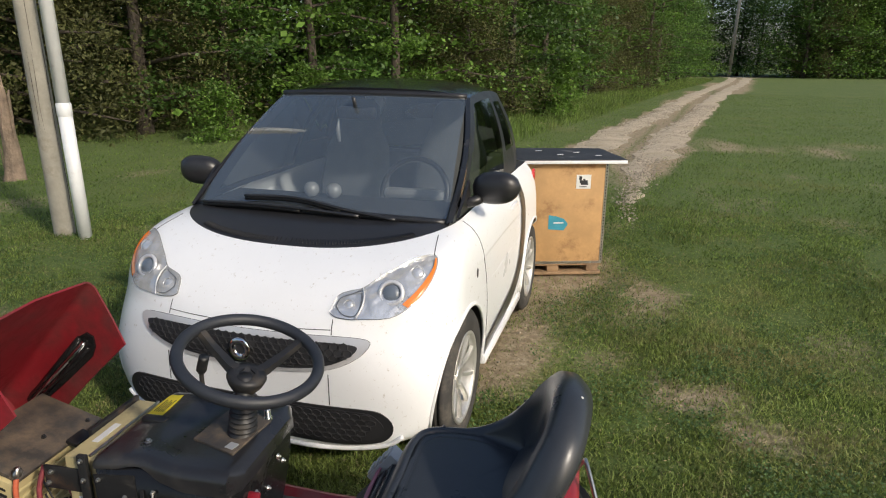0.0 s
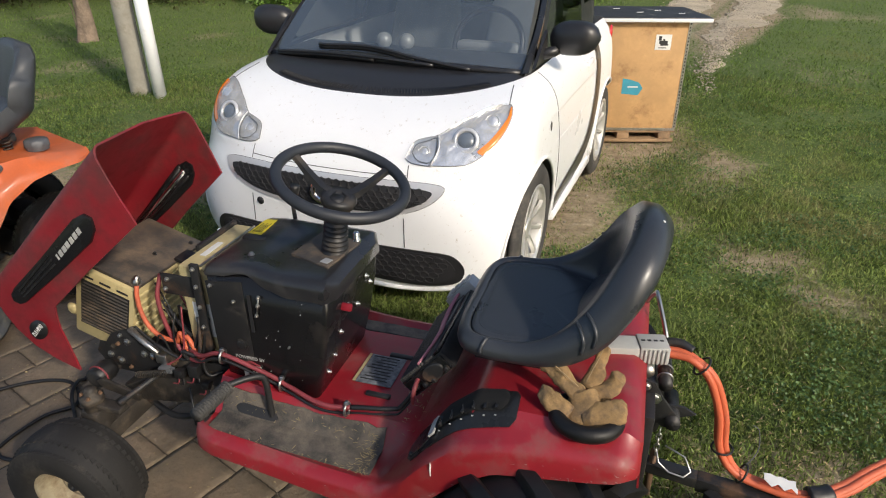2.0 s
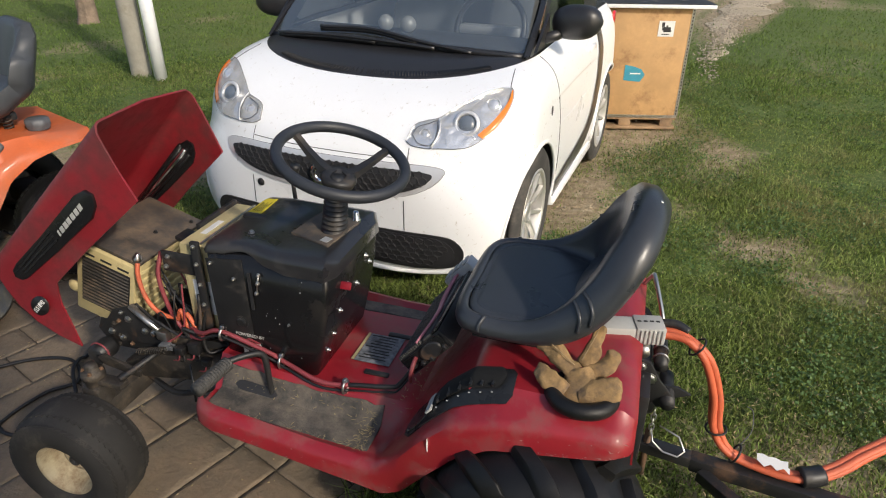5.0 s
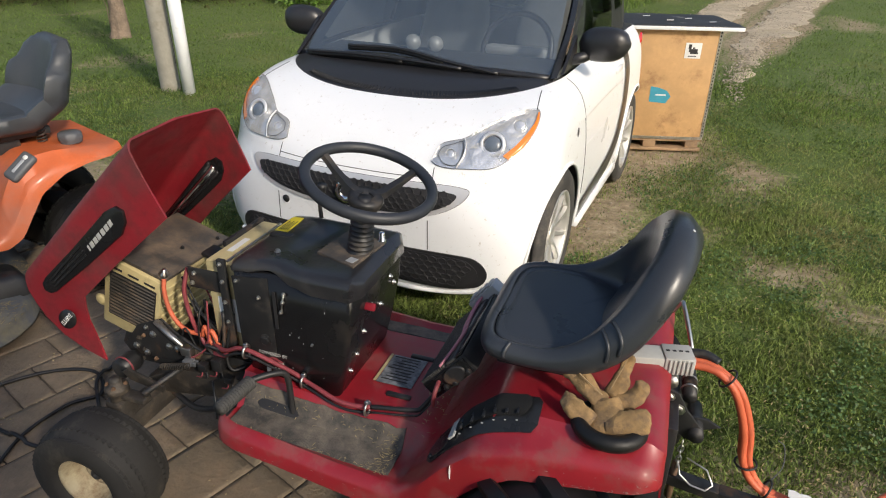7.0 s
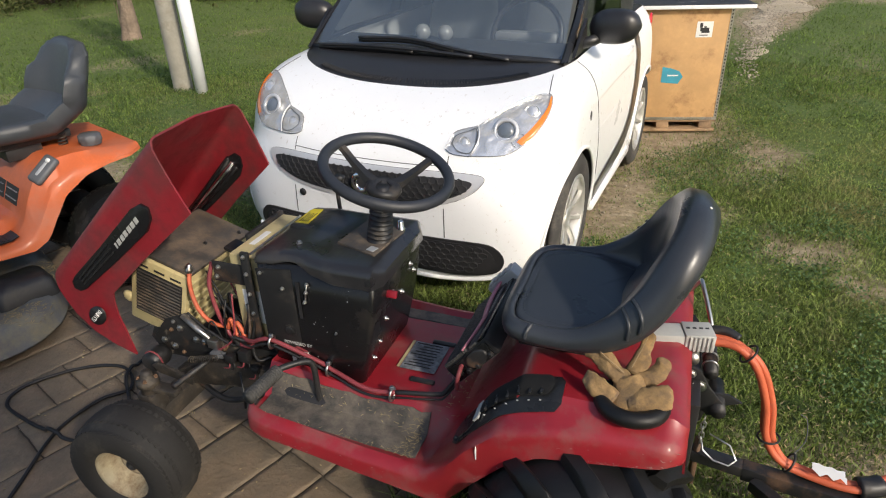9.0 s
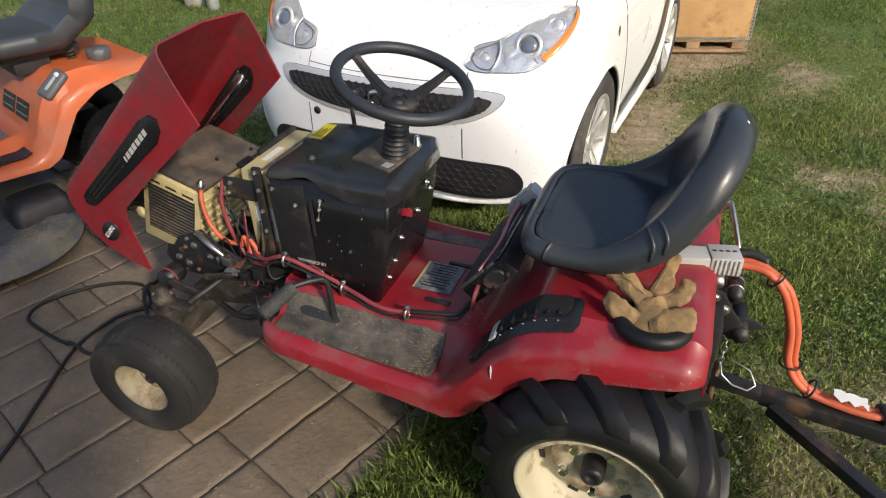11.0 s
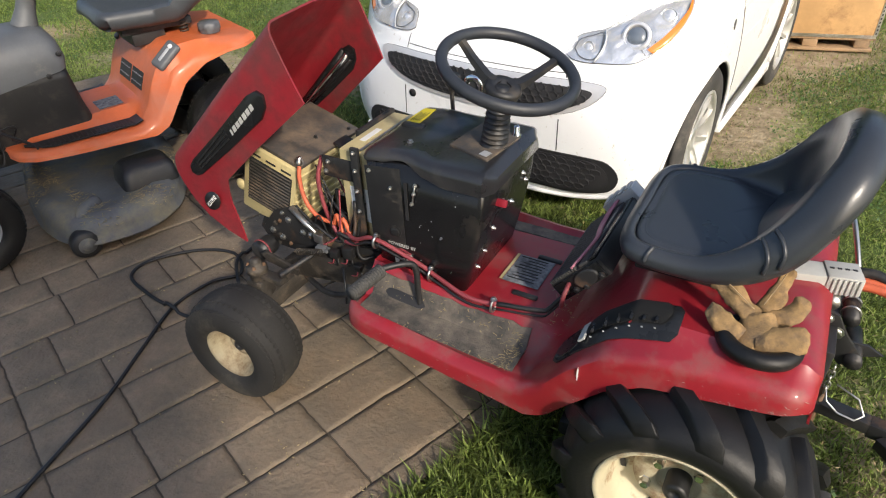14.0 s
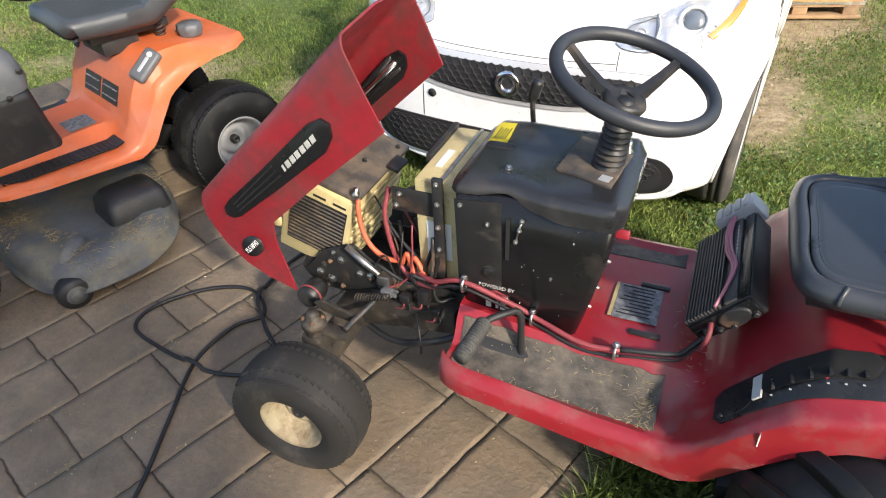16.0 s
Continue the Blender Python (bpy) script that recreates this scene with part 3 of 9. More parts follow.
def wheel(name, r, w, rim_r, parent, centre, yaw, lug=None, rim_mat=None, tyre_mat=None, dish=0.04, bolts=5, hub=None, label="", outer=1):
    """A pneumatic wheel: tyre with tread, dished rim, hub and wheel bolts. outer: side of the dish, +1 for +y."""
    at = Matrix.Translation(centre) @ Matrix.Rotation(yaw, 4, "Z") @ (AXLE if outer > 0 else Matrix.Rotation(radians(90), 4, "X"))
    wh = part(name, tyre_bm(r, w, rim_r, lug), tyre_mat or M_RUBBER, parent, label or "worn black rubber tyre", at=at)
    tread(wh, r, w, lug, tyre_mat or M_RUBBER)
    bm = B()
    h = w / 2
    lathe(bm, [(rim_r + 0.004, h - 0.028), (rim_r + 0.008, h - 0.02), (rim_r + 0.003, h - 0.014), (rim_r - 0.006, h - 0.02), (rim_r - 0.014, h - 0.045),
               (rim_r - 0.02, h - dish - 0.03), (rim_r * 0.62, h - dish - 0.035), (rim_r * 0.55, h - dish - 0.02), (rim_r * 0.34, h - dish - 0.015), (rim_r * 0.3, h - dish - 0.03), (0.0, h - dish - 0.03)], 36)
    rim = part("rim", bm, rim_mat or M_RIMCREAM, wh, "painted steel rim with rust stains")
    bm = B()
    hr = hub or rim_r * 0.27
    hz = h - dish - (0.0 if bolts else 0.022)
    lathe(bm, [(hr, h - dish - 0.03), (hr, hz + 0.012), (hr * 0.85, hz + 0.018), (hr * 0.5, hz + 0.02), (hr * 0.45, hz + 0.012), (0, hz + 0.012)], 20)
    part("hub", bm, M_BLACK if bolts else (M_FRAME if rim_mat else M_RUST), wh)
    for k in range(bolts):
        a = k * math.tau / bolts + 0.4
        bm = B()
        lathe(bm, [(0.0, h - dish + 0.006), (0.009, h - dish + 0.006), (0.011, h - dish + 0.002), (0.0115, h - dish - 0.010), (0.015, h - dish - 0.012), (0.015, h - dish - 0.02)], 6, Matrix.Translation((math.cos(a) * rim_r * 0.44, math.sin(a) * rim_r * 0.44, 0)))
        part("bolt", bm, M_CHROME, wh, smooth=False)
    return wh, rim


def tyre_bm(r, w, rim_r, lug):
    bm = B()
    h, t = w / 2, r - rim_r
    prof = [(rim_r, h * 0.80), (rim_r + t * 0.10, h * 0.93), (rim_r + t * 0.35, h), (rim_r + t * 0.62, h * 0.985), (rim_r + t * 0.82, h * 0.90), (r - 0.012, h * 0.72), (r - 0.004, h * 0.45), (r, h * 0.2)]
    if lug == "ag":
        prof = [(rim_r, h * 0.80), (rim_r + t * 0.10, h * 0.91), (rim_r + t * 0.24, h * 0.985), (rim_r + t * 0.38, h), (rim_r + t * 0.50, h * 0.965), (rim_r + t * 0.60, h * 0.90), (r - 0.036, h * 0.76), (r - 0.027, h * 0.5), (r - 0.022, h * 0.2)]
    lathe(bm, prof + [(a, -b) for a, b in prof[::-1]], 64)
    bmesh.ops.recalc_face_normals(bm, faces=bm.faces)
    return bm


def tread(wh, r, w, lug, material):
    """Lugs of a tractor tyre, each by itself, or the many small blocks of a turf tyre."""
    h = w / 2
    if lug == "ag":
        n = 12
        for side in (-1, 1):
            bm = B()
            stations = []
            for s in (0.0, 0.2, 0.4, 0.6, 0.8, 0.93, 1.0):
                y = side * lerp(-0.012, h * 0.962, s)
                ang = -0.44 * s ** 1.2
                base = polyline([(0, r - 0.024), (h * 0.5, r - 0.030), (h * 0.76, r - 0.040), (h * 0.90, r - 0.052), (h * 0.965, r - 0.070)], abs(y))
                top = polyline([(0, r + 0.001), (h * 0.5, r - 0.004), (h * 0.76, r - 0.013), (h * 0.90, r - 0.026), (h * 0.965, r - 0.046)], abs(y))
                half = lerp(0.018, 0.026, s ** 0.8) / r
                stations.append([(rad * math.cos(ang + da), rad * math.sin(ang + da), y) for da, rad in ((-half * 1.4, base), (-half * 1.05, lerp(base, top, 0.75)), (-half * 0.8, top), (half * 0.8, top), (half * 1.05, lerp(base, top, 0.75)), (half * 1.4, base))])
            g = sheet(bm, stations)
            bm.faces.new(g[0])
            bm.faces.new(g[-1][::-1])
            bmesh.ops.recalc_face_normals(bm, faces=bm.faces)
            me = mesh_of("lug", bm, M_RUBBER, True, 50)
            for k in range(n):
                ob = new("lug", me)
                ob.parent = wh
                ob.matrix_basis = Matrix.Rotation((k + (0.5 if side > 0 else 0)) * math.tau / n, 4, "Z")
    elif lug == "turf":
        bm = B()
        n = 54
        for j, y0 in enumerate((-0.72, -0.36, 0.0, 0.36, 0.72)):
            for k in range(n):
                a = (k + 0.5 * (j % 2)) * math.tau / n
                rad = r - (0.0052 if abs(y0) < 0.5 else 0.0152)
                vs = box(bm, -0.006, 0.0022, -0.0065 * r / 0.17, 0.0065 * r / 0.17, -h * 0.15, h * 0.15)
                bmesh.ops.transform(bm, matrix=Matrix.Rotation(a, 4, "Z") @ Matrix.Translation((rad, 0, y0 * h)) @ Matrix.Rotation(radians(18 * (-1) ** j), 4, "X"), verts=vs)
        tagged(part("tread", bm, material, wh, "small worn tread blocks", smooth=False), kind="stuff")


def bolt(parent, place, axis="y", r=0.008, material=None):
    rot = {"y": AXLE, "z": Matrix.Identity(4), "x": Matrix.Rotation(radians(-90), 4, "Y"), "-x": Matrix.Rotation(radians(-90), 4, "Y")}[axis]
    bm = B()
    lathe(bm, [(r * 1.4, 0), (r * 1.4, 0.0015), (r, 0.002), (r, 0.006), (r * 0.7, 0.0075), (0, 0.0075)], 8)
    return part("bolt", bm, material or M_STEEL, parent, smooth=False, at=Matrix.Translation(place) @ rot)


tractor = thing("garden_tractor", "worn red garden tractor with raised hood and black seat", "garden tractor", TRACTOR)

# pressed body
bm = B()
rows = []
xs = [0.862, 0.86] + [0.85 - k * 0.0168 for k in range(60)] + [-0.165, -0.172, -0.175]
for i, x in enumerate(xs):
    end = i == 0 or i >= len(xs) - 2
    yo = polyline([(-0.176, 0.300), (-0.165, 0.325), (-0.13, 0.341), (0.1, 0.347), (0.30, 0.349), (0.45, 0.342), (0.80, 0.330), (0.845, 0.318), (0.862, 0.296)], x)
    lo, hi = polyline(SKIRT_LOW, x), polyline(SKIRT_TOP, x)
    half = [(yo + 0.004, lo), (yo + 0.002, lerp(lo, hi, 0.6)), (yo - 0.003, hi - 0.014), (yo - 0.014, hi - 0.002), (yo - 0.026, hi + 0.001)]
    for y in (0.285, 0.265, 0.245, 0.225, 0.207, 0.19, 0.17, 0.12, 0.05):
        half.append((min(y, yo - 0.03), deck_z(x, y)))
    drop = 0.026 * max(0.0, (-0.135 - x) / 0.040) ** 2  # the rear edge is rolled over
    half = [half[0], (half[1][0], min(half[1][1], half[2][1] - drop - 0.006))] + [(y, z - drop) for y, z in half[2:]]
    row = half + [(-y, z) for y, z in half[::-1]]
    if end:
        row = [(y, min(z, lo) if i == 0 else (z if i == len(xs) - 2 else min(z, 0.50 if abs(y) < 0.31 else lo))) for y, z in row]
    rows.append([(x, y, z) for y, z in row])
sheet(bm, rows)
thicken(bm, 0.004)
body = part("body", bm, M_RED, tractor, "scratched red pressed steel body with fenders")
for x, y, s, h in ((0.235, 0.3505, 0.005, 0.036),):
    bm = B()
    z = polyline(SKIRT_TOP, x) - 0.03
    prism(bm, [(x - s * 0.3, z - h / 2), (x + s * 0.1, z - h * 0.45), (x + s * 0.35, z + h * 0.1), (x + s * 0.1, z + h / 2), (x - s * 0.15, z + h * 0.2)], "y", y - 0.003, y + 0.0012)
    part("scratch", bm, M_WHITEST, body, "bare pale scratch")


rng = random.Random(21)
bm = B()
for k in range(80):
    x = rng.uniform(-0.16, 0.85) if k < 50 else rng.uniform(-0.17, 0.0)
    lo, hi = polyline(SKIRT_LOW, x), polyline(SKIRT_TOP, x)
    yo = polyline([(-0.176, 0.300), (-0.165, 0.325), (-0.13, 0.341), (0.1, 0.347), (0.30, 0.349), (0.45, 0.342), (0.80, 0.330), (0.845, 0.318), (0.862, 0.296)], x)
    f = rng.choice((0.05, 0.1, rng.random() * 0.7))
    p = Vector((x, yo + 0.0052 - 0.002 * f / 0.6, lerp(lo, hi, min(f, 0.62))))
    L, w, a = rng.uniform(0.001, 0.005), rng.uniform(0.0004, 0.0012), rng.gauss(0.0, 0.6)
    d, q = Vector((math.cos(a), 0, math.sin(a))) * L, Vector((-math.sin(a), 0, math.cos(a))) * w
    bm.faces.new([bm.verts.new(v) for v in (p - d, p + q, p + d, p - q)])
tagged(part("paint_chips", bm, M_CHIP, body, "small chips in the red paint", smooth=False), kind="stuff")


def pad_sheet(x0, x1, y0, y1, lift, n=18, ragged=0.008, seed=1):
    """A worn rubber mat that follows the body."""
    bm = B()
    rows = []
    for i in range(n + 1):
        x = lerp(x0, x1, i / n)
        a = y0 + ragged * noise.noise(Vector((x * 25, seed, 0)))
        b = y1 + ragged * noise.noise(Vector((x * 25, seed + 5, 0)))
        rows.append([(x + (ragged * noise.noise(Vector((lerp(a, b, k / 8) * 30, seed, 2))) if i in (0, n) else 0), lerp(a, b, k / 8), deck_z(x, lerp(a, b, k / 8)) + lift + 0.001 * noise.noise(Vector((x * 60, k, seed)))) for k in range(9)])
    sheet(bm, rows)
    thicken(bm, 0.003)
    return bm


for s in (1, -1):
    part("foot_mat", pad_sheet(0.842, 0.40, s * 0.313, s * 0.188, 0.006, ragged=0.004, seed=3 + s), M_MAT, body, "worn grey-black foot mat with dry grass")
rng = random.Random(2)
bm = B()
for k in range(260):
    edge = rng.random()
    x, y = (rng.uniform(0.41, 0.84), rng.choice((0.295, 0.205)) + rng.gauss(0, 0.008)) if edge < 0.55 else (0.41 + abs(rng.gauss(0, 0.02)), rng.uniform(0.2, 0.31))
    if edge > 0.85:
        x, y = 0.36 + rng.gauss(0, 0.02), rng.uniform(-0.02, 0.2)
    a, L = rng.uniform(0, math.pi), rng.uniform(0.003, 0.008)
    z = deck_z(x, y) + 0.009
    d = Vector((math.cos(a), math.sin(a), rng.uniform(-0.2, 0.3))) * L
    q = Vector((-math.sin(a), math.cos(a), 0)) * 0.0006
    p = Vector((x, y, z))
    bm.faces.new([bm.verts.new(v) for v in (p - d - q, p + d - q, p + d + q, p - d + q)])
tagged(part("dry_grass", bm, M_STRAW, body, "dry grass clippings", smooth=False), kind="stuff")

# label plate, slots and rivets of the centre floor
bm = B()
rows = [[(x, y, deck_z(x, y) + 0.004) for y in (-0.062, 0.0, 0.062)] for x in (0.537, 0.487, 0.438)]
sheet(bm, rows)
thicken(bm, 0.001)
plate = part("label_plate", bm, M_LABEL, body, "worn printed metal instruction plate")
bm = B()
sheet(bm, [[(x, y, deck_z(x, y) + 0.0052) for y in (-0.062, 0.0, 0.062)] for x in (0.546, 0.538)])
thicken(bm, 0.0005)
part("label_edge", bm, M_STRAW, plate)
for k in range(9):
    bm = B()
    y = -0.054 + k * 0.0122
    x1 = 0.530 - 0.008 * ((k * 7) % 4)
    box(bm, 0.455 + 0.004 * (k % 2), x1, y, y + 0.0028, deck_z(0.47, y) + 0.0042, deck_z(0.47, y) + 0.0056)
    part("print_line", bm, M_INKSHADE, plate, smooth=False)
for y in (0.095, -0.075):
    bm = B()
    box(bm, 0.425, 0.492, y - 0.008, y + 0.008, deck_z(0.46, y) - 0.004, deck_z(0.46, y) + 0.006, 0.003)
    part("slot_cover", bm, M_BLACK, body)

# height-lever gate in the near fender
def gate_z(x, y):
    t = max(0.0, min(1.0, (y - 0.25) / 0.07))
    return lerp(deck_z(x, 0.25), polyline(SKIRT_TOP, x), t * t)


def gate_sheet(x0, x1, y0, y1, lift, n=22, m=5, thick=0.004, bow=0.0, taper=0.0):
    """A strip that follows the fender; taper rounds its two ends."""
    bm = B()
    rows = []
    for i in range(n + 1):
        x = lerp(x0, x1, i / n)
        d = max(0.0, 1 - min(abs(x - x0), abs(x - x1)) / 0.014) if taper else 0.0
        a, b = y0 + taper * d * d, y1 - taper * d * d
        rows.append([(x, lerp(a, b, k / m), gate_z(x, lerp(a, b, k / m)) + lift + bow * math.sin(math.pi * k / m)) for k in range(m + 1)])
    sheet(bm, rows)
    thicken(bm, thick)
    return bm


gate = part("lever_gate", gate_sheet(0.306, 0.072, 0.235, 0.312, 0.008, bow=0.004, taper=0.014), M_GATE, body, "black plastic lever gate with notches", angle=50)
# no real cut: a black sheet on the plate paints the slot's shade
part("gate_slot", gate_sheet(0.250, 0.092, 0.243, 0.292, 0.0190, thick=0.001, bow=0.002, taper=0.018), M_SLOTSHADE, gate)
part("front_panel", gate_sheet(0.300, 0.258, 0.242, 0.306, 0.0135, n=8, thick=0.002, taper=0.010), M_GATE, gate)
for i in range(6):
    x = 0.232 - i * 0.0235
    bm = B()
    box(bm, -0.0030, 0.0030, -0.002, 0.018, -0.003, 0.0025, 0.0015)
    tube(bm, [(0.0, -0.003, -0.003), (0.0, -0.003, 0.0035)], 0.0048, 10)
    bmesh.ops.translate(bm, verts=bm.verts, vec=(x, 0.276, gate_z(x, 0.285) + 0.0205))
    part("notch", bm, M_GATE, gate)
    bm = B()
    box(bm, x - 0.002, x + 0.002, 0.297, 0.300, 0, 0.001)
    bmesh.ops.translate(bm, verts=bm.verts, vec=(0, 0, gate_z(x, 0.298) + 0.0150))
    part("mark", bm, M_PLUG, gate, smooth=False)
for x in (0.165, 0.15):
    bm = B()
    box(bm, x - 0.002, x + 0.002, 0.2395, 0.242, 0, 0.001)
    bmesh.ops.translate(bm, verts=bm.verts, vec=(0, 0, gate_z(x, 0.241) + 0.0105))
    part("mark", bm, M_PLUG, gate, smooth=False)
bm = B()
sheet(bm, [[(x, y, gate_z(x, y) + 0.023) for x in (0.258, 0.252, 0.247)] for y in (0.252, 0.275, 0.298)])
thicken(bm, 0.005)
part("lever", bm, M_PLUG, gate, "pale worn lever plate")
bolt(gate, (0.295, 0.300, gate_z(0.295, 0.300) + 0.009), "z", 0.005, M_BLACK)

# cup holder ring in the fender
bm = B()
tube(bm, [(-0.060 + 0.058 * math.cos(a), 0.266 + 0.052 * math.sin(a), 0.616) for a in [k * math.tau / 32 for k in range(32)]], 0.0165, 12, closed=True)
part("cup_holder", bm, M_RUBBER, tractor, "black rubber cup holder ring")

# dash tower
bm = B()
rows = []
for z, x0, x1, hw in ((0.395, 0.600, 0.86, 0.152), (0.50, 0.575, 0.862, 0.153), (0.62, 0.552, 0.87, 0.153), (0.722, 0.546, 0.876, 0.152)):
    r = rounded(x1 - x0, hw * 2, 0.016, 4, (x0 + x1) / 2, 0)
    rows.append([(x, y, z) for x, y in r])
g = sheet(bm, rows, close_u=True)
bm.faces.new(g[0][::-1])
bm.faces.new(g[-1])
tower = part("dash_tower", bm, M_BLACKGLOSS, tractor, "glossy black steel dash tower", angle=50)
COWL_TOP = [(0.533, 0.728), (0.556, 0.745), (0.68, 0.746), (0.77, 0.752), (0.86, 0.744), (0.884, 0.730)]
bm = B()
rows = []
for k in range(41):  # sections from the rear edge forwards: deep skirt, waist, front lobe
    x = lerp(0.533, 0.884, k / 40)
    hw = keyed([(0.533, 0.128), (0.552, 0.160), (0.66, 0.162), (0.76, 0.150), (0.83, 0.157), (0.868, 0.157), (0.884, 0.140)], x)
    zb = keyed([(0.64, 0.694), (0.70, 0.706), (0.765, 0.733), (0.83, 0.722), (0.884, 0.716)], x)
    zt = keyed(COWL_TOP, x)
    dip = 0.010 * math.exp(-((x - 0.735) / 0.05) ** 2)
    half = [(hw, zb), (hw, max(zb + 0.001, zt - 0.022)), (hw - 0.004, zt - 0.010), (hw - 0.012, zt - 0.003), (hw - 0.026, zt), (hw * 0.6, zt - dip * 0.4), (hw * 0.25, zt - dip)]
    rows.append([(x, y, z) for y, z in half] + [(x, -y, z) for y, z in half[::-1]])
g = sheet(bm, rows)
bm.faces.new(g[0])
bm.faces.new(g[-1][::-1])
bmesh.ops.recalc_face_normals(bm, faces=bm.faces)
cowl = part("dash_cover", bm, M_COWL, tower, "dusty black plastic dash cover")
bm = B()
prism(bm, [(0.772, 0.712), (0.874, 0.700), (0.868, 0.455), (0.790, 0.452), (0.768, 0.50)], "y", 0.150, 0.1548, 0.0015)
part("side_panel", bm, M_BLACK, tower, "dusty dark plastic side panel")
rng = random.Random(77)
for k in range(11):
    x, z, h = rng.uniform(0.61, 0.75), rng.uniform(0.43, 0.69), rng.uniform(0.0008, 0.0020)
    bm = B()
    lathe(bm, [(h, 0.0), (h * 0.6, 0.0006), (0, 0.0008)], 6, Matrix.Translation((x, 0.1528, z)) @ AXLE @ Matrix.Diagonal((0.5, 1.4, 1, 1)))
    part("paint_fleck", bm, M_WHITEST, tower)
bm = B()
prism(bm, [(0.692, 0.048), (0.574, 0.086), (0.556, -0.060), (0.674, -0.108)], "z", 0.742, 0.751, 0.003)
part("column_plate", bm, M_GREYTOP, tower, "dusty steering column plate")
# thin pale square on the near side of the column plate
bm = B()
box(bm, -0.011, 0.011, -0.011, 0.011, 0.751, 0.7525, m=Matrix.Translation((0.590, 0.060, 0)) @ Matrix.Rotation(radians(-14), 4, "Z"))
part("square_decal", bm, M_SILVER, tower)
bm = B()
sheet(bm, [[(lerp(a, b, k / 4), y, keyed(COWL_TOP, lerp(a, b, k / 4)) + 0.002) for k in range(5)] for y, a, b in ((-0.024, 0.864, 0.820), (-0.055, 0.866, 0.822), (-0.09, 0.868, 0.825), (-0.122, 0.870, 0.828))])
thicken(bm, 0.001)
warn = part("warning_sticker", bm, M_YELLOW, tower, "yellow warning sticker")
for k in range(5):
    bm = B()
    box(bm, 0.830 + 0.006 * k, 0.832 + 0.006 * k, -0.095 + 0.008 * (k % 2), -0.040, keyed(COWL_TOP, 0.831 + 0.006 * k) + 0.001, keyed(COWL_TOP, 0.831 + 0.006 * k) + 0.0028)
    part("print_line", bm, M_INKSHADE, warn, smooth=False)
bm = B()
box(bm, 0.795, 0.862, -0.022, 0.004, 0.725, 0.7535, 0.008)
part("latch_block", bm, M_BLACK, tower)
# side panel details
bm = B()
box(bm, 0.752, 0.760, 0.1545, 0.1575, 0.575, 0.68)
part("side_slot", bm, M_INKSHADE, tower)
bm = B()
tube(bm, [(0.727, 0.1575, 0.678), (0.733, 0.1575, 0.655), (0.737, 0.1575, 0.63)], 0.0022, 6)
lk = part("latch_link", bm, M_STEEL, tower)
for p in ((0.726, 0.1575, 0.681), (0.731, 0.1575, 0.657), (0.738, 0.1575, 0.628)):
    bolt(lk, p, "y", 0.004)
for p, s in (((0.80, 0.1552, 0.655), 0.004), ((0.795, 0.1552, 0.53), 0.013), ((0.66, 0.1552, 0.55), 0.0025), ((0.86, 0.1552, 0.690), 0.004), ((0.78, 0.085, 0.751), 0.006)):
    bolt(tower, p, "y" if p[2] < 0.745 else "z", s, M_BLACK if s > 0.01 else M_STEEL)
text_mesh("POWERED BY", 0.0135, M_PLUG, "lettering", tower, Matrix.Translation((0.779, 0.1553, 0.490)) @ Matrix.Rotation(radians(180), 4, "Z") @ Matrix.Rotation(radians(90), 4, "X"))
for k, (w, h) in enumerate(((0.012, 0.02), (0.006, 0.02), (0.012, 0.02))):
    bm = B()
    box(bm, 0.757 + k * 0.017, 0.757 + k * 0.017 + w, 0.1535, 0.1558, 0.430, 0.430 + h, m=None)
    part("mark", bm, M_PLUG, tower, smooth=False)
for tri, m_ in ((((0.800, 0.472), (0.783, 0.482), (0.752, 0.471), (0.756, 0.467), (0.783, 0.476), (0.799, 0.467)), M_REDCABLE), (((0.795, 0.464), (0.752, 0.468), (0.750, 0.459), (0.770, 0.459)), M_PLUG)):
    bm = B()
    prism(bm, list(tri), "y", 0.1535, 0.1556, 0.0)
    part("mark", bm, m_, tower, smooth=False)
# rear face switches and key
for y, z, kind in ((0.05, 0.63, "switch"), (-0.05, 0.66, "switch"), (0.07, 0.56, "switch"), (0.09, 0.50, "switch"), (-0.09, 0.62, "switch"), (0.11, 0.46, "switch"), (-0.02, 0.59, "switch")):
    x = lerp(0.600, 0.543, (z - 0.395) / 0.257)
    bm = B()
    lathe(bm, [(0.007, 0), (0.007, 0.002), (0.004, 0.003), (0.0038, 0.006), (0.0025, 0.009), (0.0, 0.010)], 12)
    part("toggle_switch", bm, M_STEEL, tower, at=Matrix.Translation((x, y, z)) @ Matrix.Rotation(radians(-90), 4, "Y"))
bm = B()
box(bm, -0.032, 0.0, -0.005, 0.005, -0.010, 0.010, 0.004)
part("key", bm, mat("red_key_tag", (0.24, 0.010, 0.022), 0.4), tower, "red key tag", at=Matrix.Translation((0.556, 0.075, 0.640)) @ Matrix.Rotation(radians(25), 4, "X"))
bm = B()
lathe(bm, [(0.012, 0.742), (0.012, 0.752), (0.008, 0.756), (0.008, 0.770), (0.005, 0.774), (0.0, 0.774)], 14, Matrix.Translation((0.569, -0.068, 0)))
part("choke_knob", bm, M_CHROME, tower)
bm = B()
tube(bm, smooth_line([(0.80, -0.17, 0.70), (0.81, -0.18, 0.78), (0.80, -0.185, 0.83)], 5), 0.013, 10, radii=[0.006] * 6 + [0.014] * 5)
part("shift_knob", bm, M_BLACK, tower, "black lever with knob")

